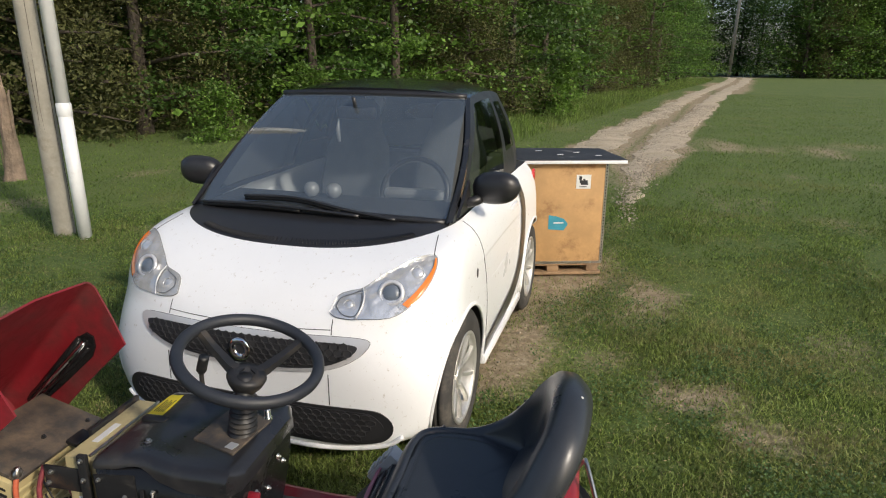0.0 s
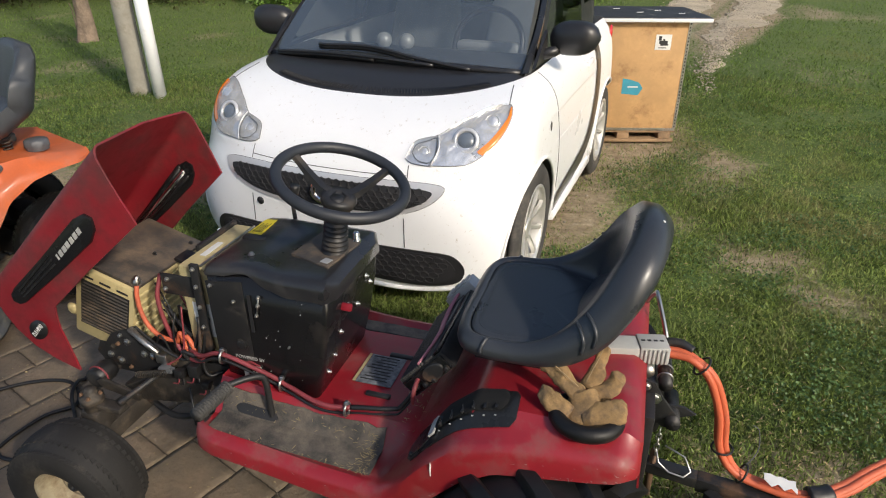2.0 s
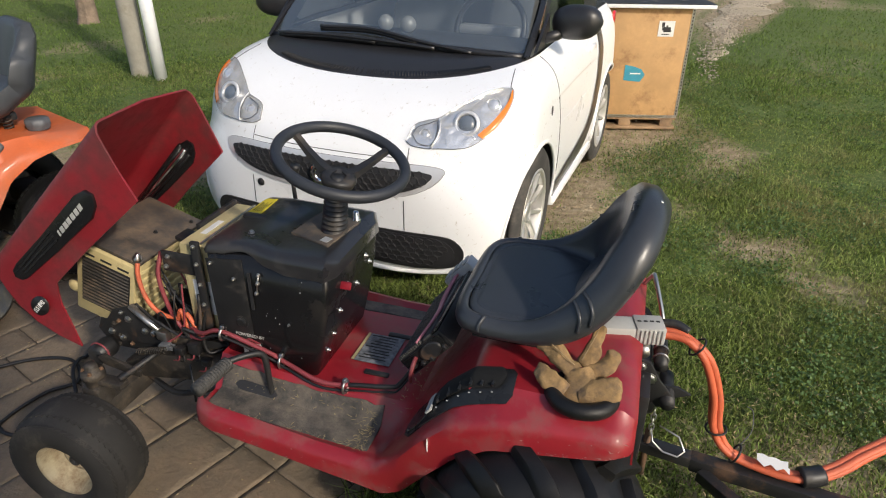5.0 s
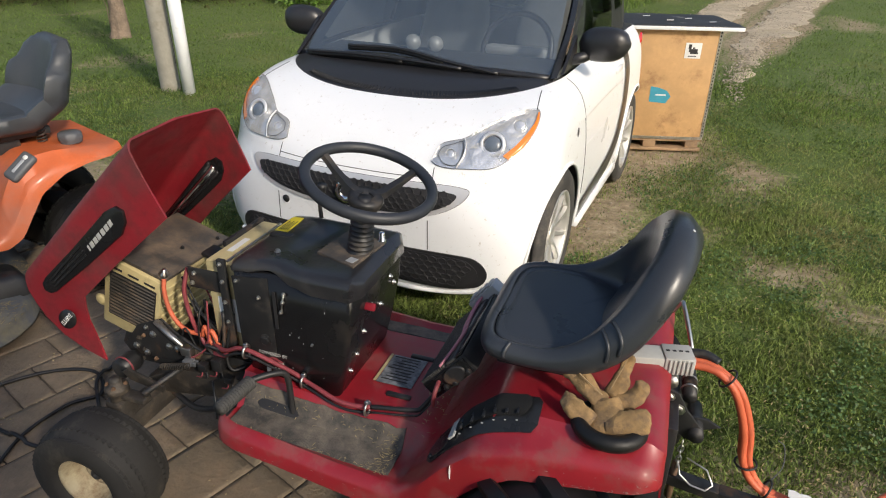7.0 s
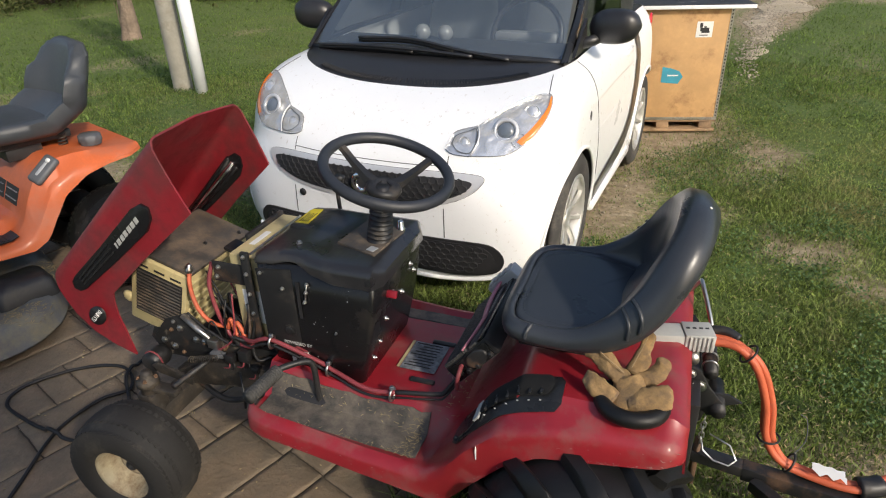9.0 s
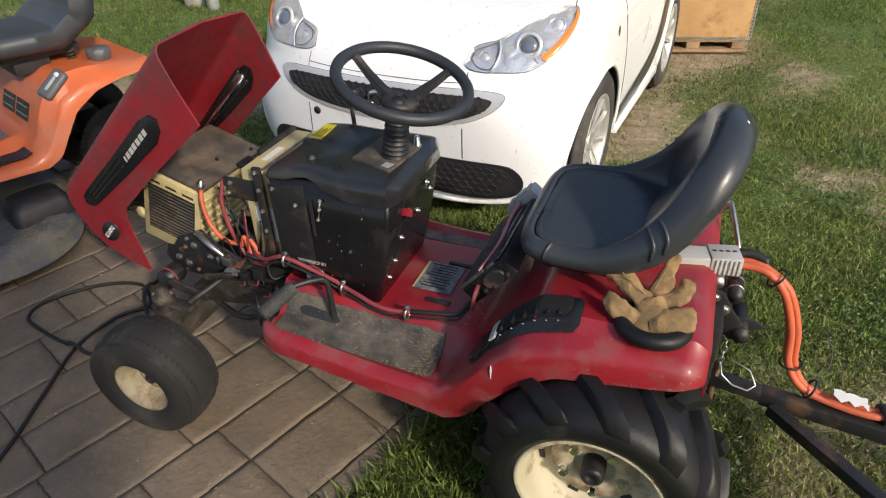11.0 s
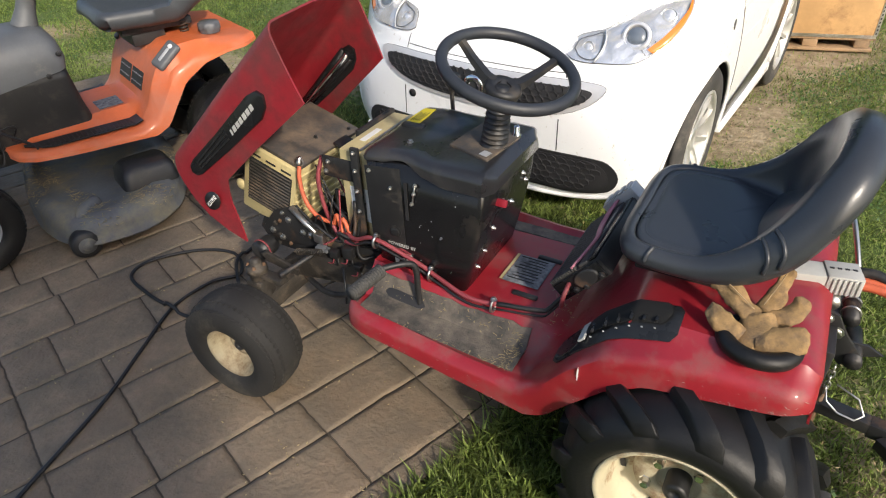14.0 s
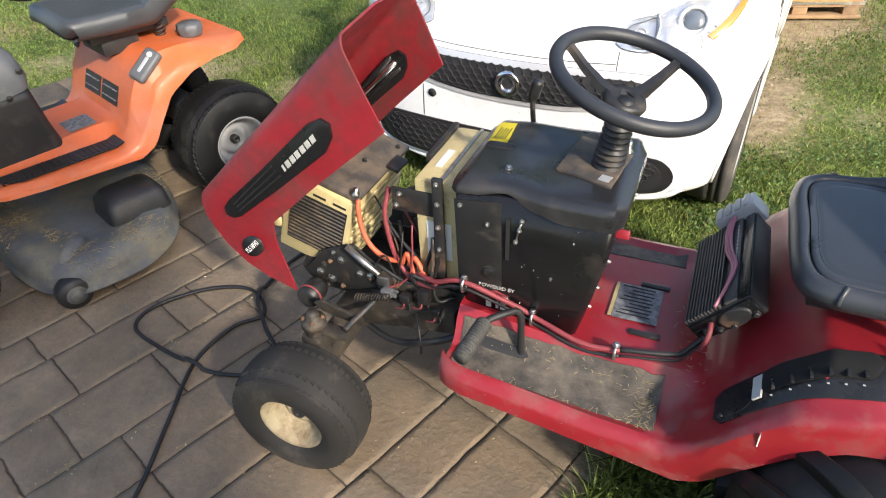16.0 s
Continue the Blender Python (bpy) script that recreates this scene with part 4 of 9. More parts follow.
# steering column and wheel
bm = B()
prof = [(0.034, 0.746)]
for k in range(8):
    z = 0.750 + k * 0.0125
    prof += [(0.034 - k * 0.0007, z), (0.034 - k * 0.0007, z + 0.003), (0.021, z + 0.0065), (0.021, z + 0.0095)]
prof += [(0.017, 0.85), (0.017, 0.895), (0.0, 0.895)]
lathe(bm, prof, 24)
column = part("steering_column", bm, M_BLACK, tractor, "ribbed black column boot", at=Matrix.Translation((0.598, 0, 0)) @ Matrix.Translation((0, 0, 0.74)) @ Matrix.Rotation(radians(-7), 4, "Y") @ Matrix.Translation((0, 0, -0.74)), angle=30)
SW = Matrix.Translation((0.570, -0.013, 0.932)) @ Matrix.Rotation(radians(-16.2), 4, "Y") @ Matrix.Rotation(radians(-4.5), 4, "X")
bm = B()
R, rt = 0.153, 0.0135
lathe(bm, [(R + rt * math.cos(a), rt * 1.05 * math.sin(a)) for a in [k * math.tau / 12 for k in range(12)]], 64, closed=True)
swheel = part("steering_wheel", bm, M_WHEELRIM, tractor, "black plastic steering wheel with spokes", at=SW)
for a in (-12, 244):
    bm = B()
    c, s = math.cos(radians(a)), math.sin(radians(a))
    st = []
    for f, w, z, h in ((0.015, 0.036, -0.052, 0.020), (0.05, 0.030, -0.047, 0.015), (0.10, 0.024, -0.026, 0.012), (0.135, 0.022, -0.007, 0.011), (0.152, 0.024, 0.0, 0.011)):
        ring = [(f * c - q * s, f * s + q * c, z + zz) for q, zz in ((-w / 2, -h / 2), (-w / 3, h / 2), (w / 3, h / 2), (w / 2, -h / 2))]
        st.append(ring)
    g = sheet(bm, st, close_u=True)
    bm.faces.new(g[0][::-1])
    bm.faces.new(g[-1])
    bmesh.ops.recalc_face_normals(bm, faces=bm.faces)
    part("spoke", bm, M_BLACK, swheel)
bm = B()
lathe(bm, [(0.020, -0.092), (0.026, -0.088), (0.040, -0.066), (0.045, -0.052), (0.040, -0.042), (0.020, -0.040), (0.016, -0.046), (0, -0.046)], 28)
part("hub", bm, M_BLACK, swheel)

# seat: a bucket whose rim sweeps up from the sides into the back
RIM = [(0, (0.222, 0.0, 0.701)), (30, (0.220, 0.135, 0.701)), (55, (0.185, 0.184, 0.702)), (80, (0.085, 0.194, 0.708)), (105, (0.005, 0.198, 0.752)), (125, (-0.056, 0.190, 0.818)), (145, (-0.102, 0.160, 0.888)), (162, (-0.130, 0.108, 0.928)), (180, (-0.141, 0.0, 0.948))]


def seat_rim(a):
    """The crest of the rim at an angle from the front, in degrees."""
    a = (a + 180) % 360 - 180
    ks = [(-k, Vector((p[0], -p[1], p[2]))) for k, p in RIM[:0:-1]] + [(k, Vector(p)) for k, p in RIM]
    ks = [(ks[-2][0] - 360, ks[-2][1])] + ks + [(ks[1][0] + 360, ks[1][1])]
    i = max(j for j in range(1, len(ks) - 2) if ks[j][0] <= a) if a < 180 else len(ks) - 3
    (x0, p0), (x1, p1), (x2, p2), (x3, p3) = ks[i - 1:i + 3]
    t = (a - x1) / (x2 - x1)
    m1, m2 = (p2 - p0) * ((x2 - x1) / (x2 - x0)), (p3 - p1) * ((x2 - x1) / (x3 - x1))
    return p1 * (2 * t ** 3 - 3 * t * t + 1) + m1 * (t ** 3 - 2 * t * t + t) + p2 * (3 * t * t - 2 * t ** 3) + m2 * (t ** 3 - t * t)


def seat_section(a):
    """Points from the middle of the pan over the rim to the middle below."""
    P, back = seat_rim(a), keyed([(70, 0.0), (150, 1.0)], abs((a + 180) % 360 - 180))
    mid, low = Vector((0.065, 0, 0.694)), Vector((0.05, 0, 0.648))
    E = Vector((max(lerp(mid.x, P.x, 0.93), -0.060 + 0.02 * back), P.y * lerp(0.92, 0.66, back), lerp(0.700, 0.692, back)))
    out = Vector((P.x - mid.x, P.y, 0)).normalized()
    if back > 0:
        out = (out * (1 - 0.25 * back) + Vector((-0.25 * back, 0, 0.15 * back))).normalized()
    rr = lerp(0.013, 0.040, back)
    up = (Vector((0, 0, 1)) - out * out.z).normalized()
    c = P - up * rr * 0.85 - out * (rr - 0.013) * 0.5
    inner = c - out * rr * 0.9
    pts = [mid.lerp(E, f) + Vector((0, 0, 0.006 * (1 - f * f))) for f in (0.0, 0.3, 0.55, 0.75, 0.84, 0.88)]
    pts += [mid.lerp(E, 0.91) + Vector((0, 0, -0.0002)), mid.lerp(E, 0.94) + Vector((0, 0, 0.0006))]
    C = Vector((lerp(E.x, inner.x, 0.75), lerp(E.y, inner.y, 0.8), lerp(E.z, inner.z, 0.25)))
    for f in (0.0, 0.18, 0.36, 0.54, 0.72, 0.9):
        pts.append(E * (1 - f) ** 2 + C * 2 * f * (1 - f) + inner * f * f)
    wall = lerp(0.026, 0.070, back)
    drop = Vector((0.0, 0, -1)).lerp(Vector((0.22, 0, -1)), back)
    pts += [c - out * rr * 0.7 + up * rr * 0.7, c + up * rr, c + out * rr * 0.7 + up * rr * 0.7, c + out * (rr + 0.006), c + out * (rr + 0.009) + drop * wall * 0.5, c + out * (rr + 0.004) + drop * wall, c + out * (rr - 0.012) + drop * (wall + 0.012)]
    U = pts[-1]
    pts += [U.lerp(low, f) + Vector((0, 0, -0.006)) for f in (0.2, 0.5, 0.8)]
    return pts


bm = B()
sheet(bm, [list(col) for col in zip(*[seat_section(k * 5 - 180) for k in range(72)])], close_u=True)
bmesh.ops.remove_doubles(bm, verts=bm.verts, dist=0.0008)
bmesh.ops.holes_fill(bm, edges=[e for e in bm.edges if e.is_boundary])
bmesh.ops.recalc_face_normals(bm, faces=bm.faces)
seat = part("seat", bm, M_VINYL, tractor, "black vinyl bucket seat", angle=80)
for a0 in (62, 113, 119):
    for sg in (1, -1):
        bm = B()
        q = seat_section(sg * a0)
        tube(bm, smooth_line([q[15], q[16], q[17], q[18]], 4), 0.0042, 8)
        part("seam", bm, M_VINYL, seat)
bm = B()
tube(bm, [seat_section(k * 6)[6] + Vector((0, 0, -0.0003)) for k in range(60)], 0.0012, 6, closed=True)
part("piping", bm, M_VINYL, seat)
bm = B()
lathe(bm, [(0, 0.002), (0.003, 0.0015), (0.0035, 0)], 8, Matrix.Translation(seat_section(176)[16]) @ Matrix.Rotation(radians(-40), 4, "Y"))
part("paint_fleck", bm, M_WHITEST, seat)
for y in (-0.12, 0.12):
    bm = B()
    box(bm, 0.02, 0.20, y - 0.02, y + 0.02, 0.61, 0.655, 0.004)
    part("seat_bracket", bm, M_FRAME, tractor)

# motor controller in front of the seat: a finned box that leans back along the body
CT = Matrix(((0.758, 0, -0.652, 0.346), (0, 1, 0, -0.025), (0.652, 0, 0.758, 0.446), (0, 0, 0, 1)))
bm = B()
box(bm, 0.0, 0.050, -0.148, 0.145, 0.0, 0.152, 0.003)
ctl = part("motor_controller", bm, M_BLACK, tractor, "black finned motor controller box", at=CT)
for k in range(11):
    bm = B()
    z = 0.004 + k * 0.0078
    box(bm, 0.050, 0.058, -0.148, 0.145, z, z + 0.0034)
    part("fin", bm, M_FIN, ctl, smooth=False)
bm = B()
box(bm, 0.050, 0.0565, -0.146, 0.143, 0.096, 0.122, 0.001)
part("face_strip", bm, M_FIN, ctl)
bm = B()
box(bm, 0.050, 0.0545, -0.146, 0.143, 0.128, 0.149, 0.001)
part("face_strip", bm, M_BLACKGLOSS, ctl)
for k in range(9):
    bm = B()
    y = -0.12 + k * 0.014
    box(bm, 0.0565, 0.057, y, y + 0.009, 0.112, 0.115)
    part("print_mark", bm, M_PLUG, ctl, smooth=False)
for k in range(3):
    bm = B()
    tube(bm, smooth_line([(0.066, -0.150, 0.10 + 0.005 * k), (0.063, -0.10, 0.088 + 0.006 * k), (0.061, -0.03, 0.092 + 0.006 * k), (0.062, 0.04, 0.112 + 0.004 * k), (0.061, 0.10, 0.100), (0.060, 0.145, 0.078)], 6), 0.0035, 8)
    part("wire", bm, M_PINKWIRE, ctl, "faded pink wire")
bm = B()
box(bm, 0.02, 0.075, -0.20, -0.15, 0.06, 0.16, 0.004)
con = part("connector", bm, M_SILVER, ctl, "silver-grey connector block")
for k in range(4):
    bm = B()
    box(bm, 0.075, 0.080, -0.197, -0.153, 0.068 + k * 0.023, 0.082 + k * 0.023, 0.002)
    part("connector_rib", bm, M_PLUG, con)
bm = B()
box(bm, 0.004, 0.046, 0.145, 0.152, 0.006, 0.146, 0.003)
tplate = part("terminal_plate", bm, M_BLACKGLOSS, ctl)
for x, z in ((0.012, 0.135), (0.02, 0.03), (0.012, 0.055), (0.008, 0.085)):
    bolt(tplate, (x, 0.152, z), "y", 0.006, M_FRAME)
bm = B()
lathe(bm, [(0.034, 0.0), (0.034, 0.004), (0.028, 0.005), (0.0, 0.004)], 20, Matrix.Translation((0.025, 0.152, 0.098)) @ AXLE @ Matrix.Diagonal((0.6, 1, 1, 1)))
part("fan_grille", bm, M_FRAME, ctl)
bm = B()
tube(bm, smooth_line([(0.034, 0.152, 0.05), (0.030, 0.172, 0.046), (0.02, 0.18, 0.03), (0.0, 0.172, 0.0)], 6), 0.0055, 10)
part("terminal_boot", bm, M_REDCABLE, ctl, "red terminal boot")

# power cables along the floor, with clamps
run = smooth_line([(1.00, 0.12, 0.445), (0.93, 0.155, 0.458), (0.86, 0.168, 0.490), (0.77, 0.162, 0.462), (0.693, 0.158, 0.430), (0.62, 0.175, 0.390), (0.56, 0.182, 0.370), (0.506, 0.178, 0.362), (0.43, 0.165, 0.375), (0.38, 0.150, 0.42), (0.345, 0.14, 0.47)], 8)
run = [Vector((p.x, p.y, max(p.z, (deck_z(p.x, p.y) + 0.016) if p.x < 0.84 else p.z))) for p in run]
for dy, dz, m_, nm in ((0.0, 0.006, M_REDCABLE, "red cable"), (0.005, -0.007, M_BLACKCABLE, "black cable")):
    bm = B()
    pts = [p + Vector((0, dy, dz)) for p in run]
    tube(bm, pts[:len(pts) * 2 // 3 + 4], 0.0060 if m_ is M_REDCABLE else 0.0036, 10)
    part("power_cable", bm, m_, tractor, "red power cable clamped along the floor")
    bm = B()
    tube(bm, pts[len(pts) * 2 // 3 + 3:], 0.0060 if m_ is M_REDCABLE else 0.0026, 10)
    part("power_cable", bm, M_BLACKCABLE, tractor, "black cable sleeve")
for x in (0.852, 0.69, 0.506):
    x, y, z = min(run, key=lambda p: abs(p.x - x))
    bm = B()
    tube(bm, [(x, y + 0.016 * math.cos(a), z + 0.017 * math.sin(a)) for a in [k * math.tau / 16 for k in range(16)]], 0.0035, 6, closed=True)
    cl = part("cable_clamp", bm, M_STEEL, tractor, "steel cable clamp")
    bolt(cl, (x, y, z + 0.018), "z", 0.006)

# brake pedal
bm = B()
tube(bm, smooth_line([(0.700, 0.206, 0.335), (0.703, 0.207, 0.40), (0.705, 0.208, 0.468), (0.712, 0.214, 0.492), (0.730, 0.236, 0.500), (0.752, 0.262, 0.501), (0.768, 0.285, 0.500)], 6), 0.0080, 10)
pedal = part("brake_pedal", bm, M_FRAME, tractor, "black brake pedal with ribbed rubber")
bm = B()
prof = [(0.0, -0.054)]
for k in range(14):
    z = -0.052 + k * 0.0076
    prof += [(0.0178, z), (0.0178, z + 0.0036), (0.0150, z + 0.0044), (0.0150, z + 0.0068)]
prof += [(0.017, 0.055), (0.0, 0.056)]
lathe(bm, prof, 18, Matrix.Translation((0.768, 0.328, 0.496)) @ Matrix.Rotation(radians(-90), 4, "X") @ Matrix.Rotation(radians(5), 4, "Y"))
part("rubber_grip", bm, M_GRIP, pedal, "worn grey ribbed rubber grip", angle=30)
bm = B()
rows = []
for k in range(15):
    u = k / 14
    x, half = lerp(0.802, 0.683, u), 0.0075 * math.sqrt(max(0.02, 1 - (2 * u - 1) ** 6))
    rows.append([(x, lerp(0.211, 0.213, u) + half * f, deck_z(x, lerp(0.211, 0.213, u) + half * f) + 0.0115) for f in (-1, -0.5, 0, 0.5, 1)])
sheet(bm, rows)
thicken(bm, 0.004)
# dark strip on the mat that paints the shade of the pedal's slot
part("pedal_slot", bm, M_INKSHADE, tractor)

# hood, swung open forwards
HOOD_LOW = [(0.0, (1.018, 0.843)), (0.45, (1.178, 0.702)), (0.80, (1.305, 0.582)), (0.87, (1.303, 0.522)), (0.93, (1.284, 0.460)), (1.0, (1.268, 0.396))]
HOOD_TOP = [(0.0, (1.098, 1.022)), (0.45, (1.281, 0.842)), (0.80, (1.423, 0.701)), (0.87, (1.451, 0.673)), (0.93, (1.476, 0.649)), (1.0, (1.504, 0.621))]
HOOD_SKEW = -0.12  # the open hood hangs a little askew


def hood_xz(keys, s):
    x = polyline([(k, v[0]) for k, v in keys], s)
    return x, polyline([(k, v[1]) for k, v in keys], s)


bm = B()
rows = []
for s in [k / 24 for k in range(25)]:
    (xl, zl), (xt, zt) = hood_xz(HOOD_LOW, s), hood_xz(HOOD_TOP, s)
    hw = lerp(0.202, 0.232, s)
    row = []
    for q in (0.0, 0.2, 0.4, 0.6, 0.75, 0.86):
        row.append((q, hw + 0.004 * math.sin(q * 3)))
    for a in range(1, 6):
        ang = radians(a * 18)
        row.append((0.86 + 0.14 * math.sin(ang), hw - 0.03 * (1 - math.cos(ang))))
    for y in (0.6, 0.3, 0.0):
        row.append((1.0 + 0.05 * (1 - y), (hw - 0.03) * y))
    row = row + [(q, -y) for q, y in row[-2::-1]]
    bow = 0.050 * max(0.0, (s - 0.8) / 0.2)
    rows.append([(lerp(xl, xt, q) + 0.70 * bow * math.sin(math.pi * min(1, q)) + HOOD_SKEW * (1 - s) * y, y, lerp(zl, zt, q) - 0.71 * bow * math.sin(math.pi * min(1, q)) + 0.05 * y * (1 - s)) for q, y in row])
g = sheet(bm, rows)
bm.faces.new(g[-1][4:-4])
thicken(bm, 0.005)
hood = part("hood", bm, [M_HOOD], tractor, "open red steel hood, dusty inside")
hr = Vector((1.098 - 1.504, 0, 1.022 - 0.621)).normalized()  # along the side panel, towards the rear
hn = Vector((0, 1, 0))
hu = hn.cross(hr) * -1


def on_hood(a, b, side=1, lift=0.004):
    """A point of the side panel: a along from the front corner, b down from the top edge."""
    base = Vector((1.504, 0, 0.621)) + hr * a - hu * b * (1 if hu.z > 0 else -1)
    s = 1 - a / 0.571
    y = side * (lerp(0.202, 0.232, s) + 0.004 + lift)
    return Vector((base.x + HOOD_SKEW * (1 - s) * y, y, base.z + 0.05 * y * (1 - s)))


for side in (1, -1):
    bm = B()
    out = [(0.040, 0.082), (0.050, 0.100), (0.068, 0.108), (0.220, 0.124), (0.375, 0.136), (0.412, 0.124), (0.432, 0.102), (0.424, 0.080), (0.390, 0.070), (0.220, 0.068), (0.078, 0.062), (0.052, 0.066)]
    A = [bm.verts.new(on_hood(a, b, side, 0.007 if side > 0 else 0.006)) for a, b in out]
    Bv = [bm.verts.new(on_hood(a, b, side, -0.012)) for a, b in out]
    bm.faces.new(A), bm.faces.new(Bv[::-1])
    for k in range(len(A)):
        bm.faces.new((A[k], A[(k + 1) % len(A)], Bv[(k + 1) % len(A)], Bv[k]))
    bmesh.ops.recalc_face_normals(bm, faces=bm.faces)
    bmesh.ops.bevel(bm, geom=list(bm.edges), offset=0.003, segments=2, profile=0.5, affect="EDGES")
    ins = part("side_grille", bm, M_BLACKGLOSS, hood, "glossy black plastic side grille")
    for k in range(3):
        bm = B()
        a0, a1, b0 = 0.085, 0.25, 0.075 + 0.0095 * k
        q = [on_hood(a0, b0, side, 0.009), on_hood(a1, b0 + 0.001 + 0.004 * k, side, 0.009), on_hood(a1, b0 + 0.005 + 0.004 * k, side, 0.009), on_hood(a0, b0 + 0.004, side, 0.009)]
        bm.faces.new([bm.verts.new(v) for v in q])
        thicken(bm, 0.002)
        part("grille_rib", bm, M_BLACK if side > 0 else M_CHROME, ins, smooth=False)
        if side < 0:
            bm = B()
            tube(bm, [on_hood(0.08, 0.075 + 0.010 * k, side, -0.02), on_hood(0.40, 0.078 + 0.018 * k, side, -0.02)], 0.008, 6)
            part("inner_rib", bm, M_CHROME if k == 1 else M_BLACKGLOSS, ins)
    if side > 0:
        for k in range(7):
            bm = B()
            a0, wd = (0.268, 0.006) if k == 0 else (0.262 + k * 0.0185, 0.0135)
            q = [on_hood(a0 - 0.002, 0.106, side, 0.0085), on_hood(a0 + wd - 0.002, 0.106, side, 0.0085), on_hood(a0 + wd + 0.002, 0.092, side, 0.0085), on_hood(a0 + 0.002, 0.092, side, 0.0085)]
            bm.faces.new([bm.verts.new(v) for v in q])
            thicken(bm, 0.001)
            part("emblem_bar", bm, M_PLUG, ins, smooth=False)
bm = B()
bc = on_hood(0.022, 0.176, 1, 0.002)
tx = hr.copy()
tz = Vector((0, 1, 0))
ty = tz.cross(tx)
rot = Matrix(((tx.x, ty.x, tz.x), (tx.y, ty.y, tz.y), (tx.z, ty.z, tz.z))).to_4x4()
lathe(bm, [(0.032, 0), (0.032, 0.003), (0.0, 0.0035)], 28, Matrix.Translation(bc) @ rot @ Matrix.Diagonal((1.15, 0.80, 1, 1)))
badge = part("badge", bm, M_BLACK, hood, "oval black horsepower badge")
text_mesh("15.5 HP/42", 0.0185, M_WHITEST, "lettering", badge, Matrix.Translation(bc + Vector((0, 0.0048, 0))) @ rot @ Matrix.Diagonal((0.70, 1, 1, 1)))

# batteries
def battery(name, x0, x1, y0, y1, z0, z1, label):
    bm = B()
    box(bm, x0, x1, y0, y1, z0, z1, 0.006)
    return part(name, bm, M_CREAM, tractor, label)


bat = battery("battery", 0.872, 0.985, -0.15, 0.112, 0.44, 0.703, "cream plastic battery block")
bm = B()
box(bm, 0.918, 0.924, -0.145, 0.105, 0.7035, 0.709, 0.001)
part("seam_strip", bm, M_STEEL, bat)
bm = B()
box(bm, 0.945, 0.962, -0.03, 0.05, 0.7035, 0.705)
part("sticker", bm, M_WHITEST, bat, "white paper sticker")
bm = B()
box(bm, 0.985, 0.997, -0.155, 0.02, 0.60, 0.712, 0.002)
part("strap_plate", bm, M_FRAME, bat, "black steel strap plate")
bm = B()
box(bm, 0.90, 0.96, 0.112, 0.114, 0.50, 0.60)
part("sticker", bm, M_WHITEST, bat)
bm = B()
box(bm, 0.912, 0.936, 0.118, 0.130, 0.43, 0.722, 0.003)
post = part("battery_bracket", bm, M_FRAME, tractor, "black drilled battery bracket")
for z in (0.71, 0.66, 0.60, 0.54):
    bolt(post, (0.924, 0.130, z), "y", 0.0045)
bm = B()
box(bm, 0.93, 1.04, 0.100, 0.106, 0.615, 0.675, 0.002, m=Matrix.Translation((0.0, 0.012, 0.0)))
arm = part("battery_bracket", bm, M_FRAME, tractor, "black steel battery bracket arm")
for x, z in ((1.02, 0.66), (1.03, 0.63)):
    bolt(arm, (x, 0.118, z), "y", 0.005)
PITCH = Matrix.Translation((1.150, 0, 0.590)) @ Matrix.Rotation(radians(-17), 4, "Y")
bm = B()
box(bm, 0.0, 0.19, -0.18, 0.105, -0.235, 0.0, 0.006)
mot = part("battery", bm, M_CREAM, tractor, "tilted cream battery block with dark vent panel", at=PITCH)
bm = B()
box(bm, -0.003, 0.192, -0.19, 0.095, 0.001, 0.013, 0.003)
tp = part("cover_plate", bm, M_GREYTOP, mot, "dusty grey cover plate")
for x, y in ((0.02, 0.07), (0.02, -0.16), (0.17, 0.07), (0.06, -0.05)):
    bolt(tp, (x, y, 0.013), "z", 0.005, M_FRAME)
bm = B()
box(bm, -0.03, 0.004, -0.12, -0.06, 0.010, 0.022, 0.003)
part("latch_block", bm, M_BLACK, tp)
bm = B()
box(bm, 0.014, 0.168, 0.1052, 0.107, -0.192, -0.036)
vent = part("vent_panel", bm, M_INKSHADE, mot, "dark louvred vent panel")
for k in range(13):
    bm = B()
    z = -0.186 + k * 0.0117
    box(bm, 0.016, 0.166, 0.107, 0.1115, z, z + 0.0048, 0.001, 1)
    part("louvre", bm, M_GREYTOP, vent)
for k in range(3):
    bm = B()
    box(bm, 0.02 + k * 0.055, 0.055 + k * 0.055, 0.1052, 0.1065, -0.026, -0.020)
    part("top_slot", bm, M_INKSHADE, mot, smooth=False)
for k in range(7):
    bm = B()
    z = -0.218 + k * 0.030
    box(bm, -0.006, 0.001, -0.165, 0.098, z, z + 0.014, 0.003)
    part("rib", bm, M_CREAM, mot)
bm = B()
lathe(bm, [(0.016, 0), (0.02, 0.006), (0.012, 0.012), (0.0, 0.012)], 12, Matrix.Translation((0.205, 0.092, -0.170)) @ AXLE)
part("lifting_eye", bm, M_CREAM, mot)
bm = B()
lathe(bm, [(0.012, 0), (0.012, 0.012), (0.006, 0.016), (0.006, 0.024), (0, 0.024)], 10, Matrix.Translation((0.012, 0.085, 0.012)))
part("terminal", bm, M_STEEL, mot)

# front frame, steering linkage, axle
def plate(name, outline, y0, y1, parent, material, label="", bevel=0.002):
    bm = B()
    prism(bm, outline, "y", y0, y1, bevel)
    return part(name, bm, material, parent, label)


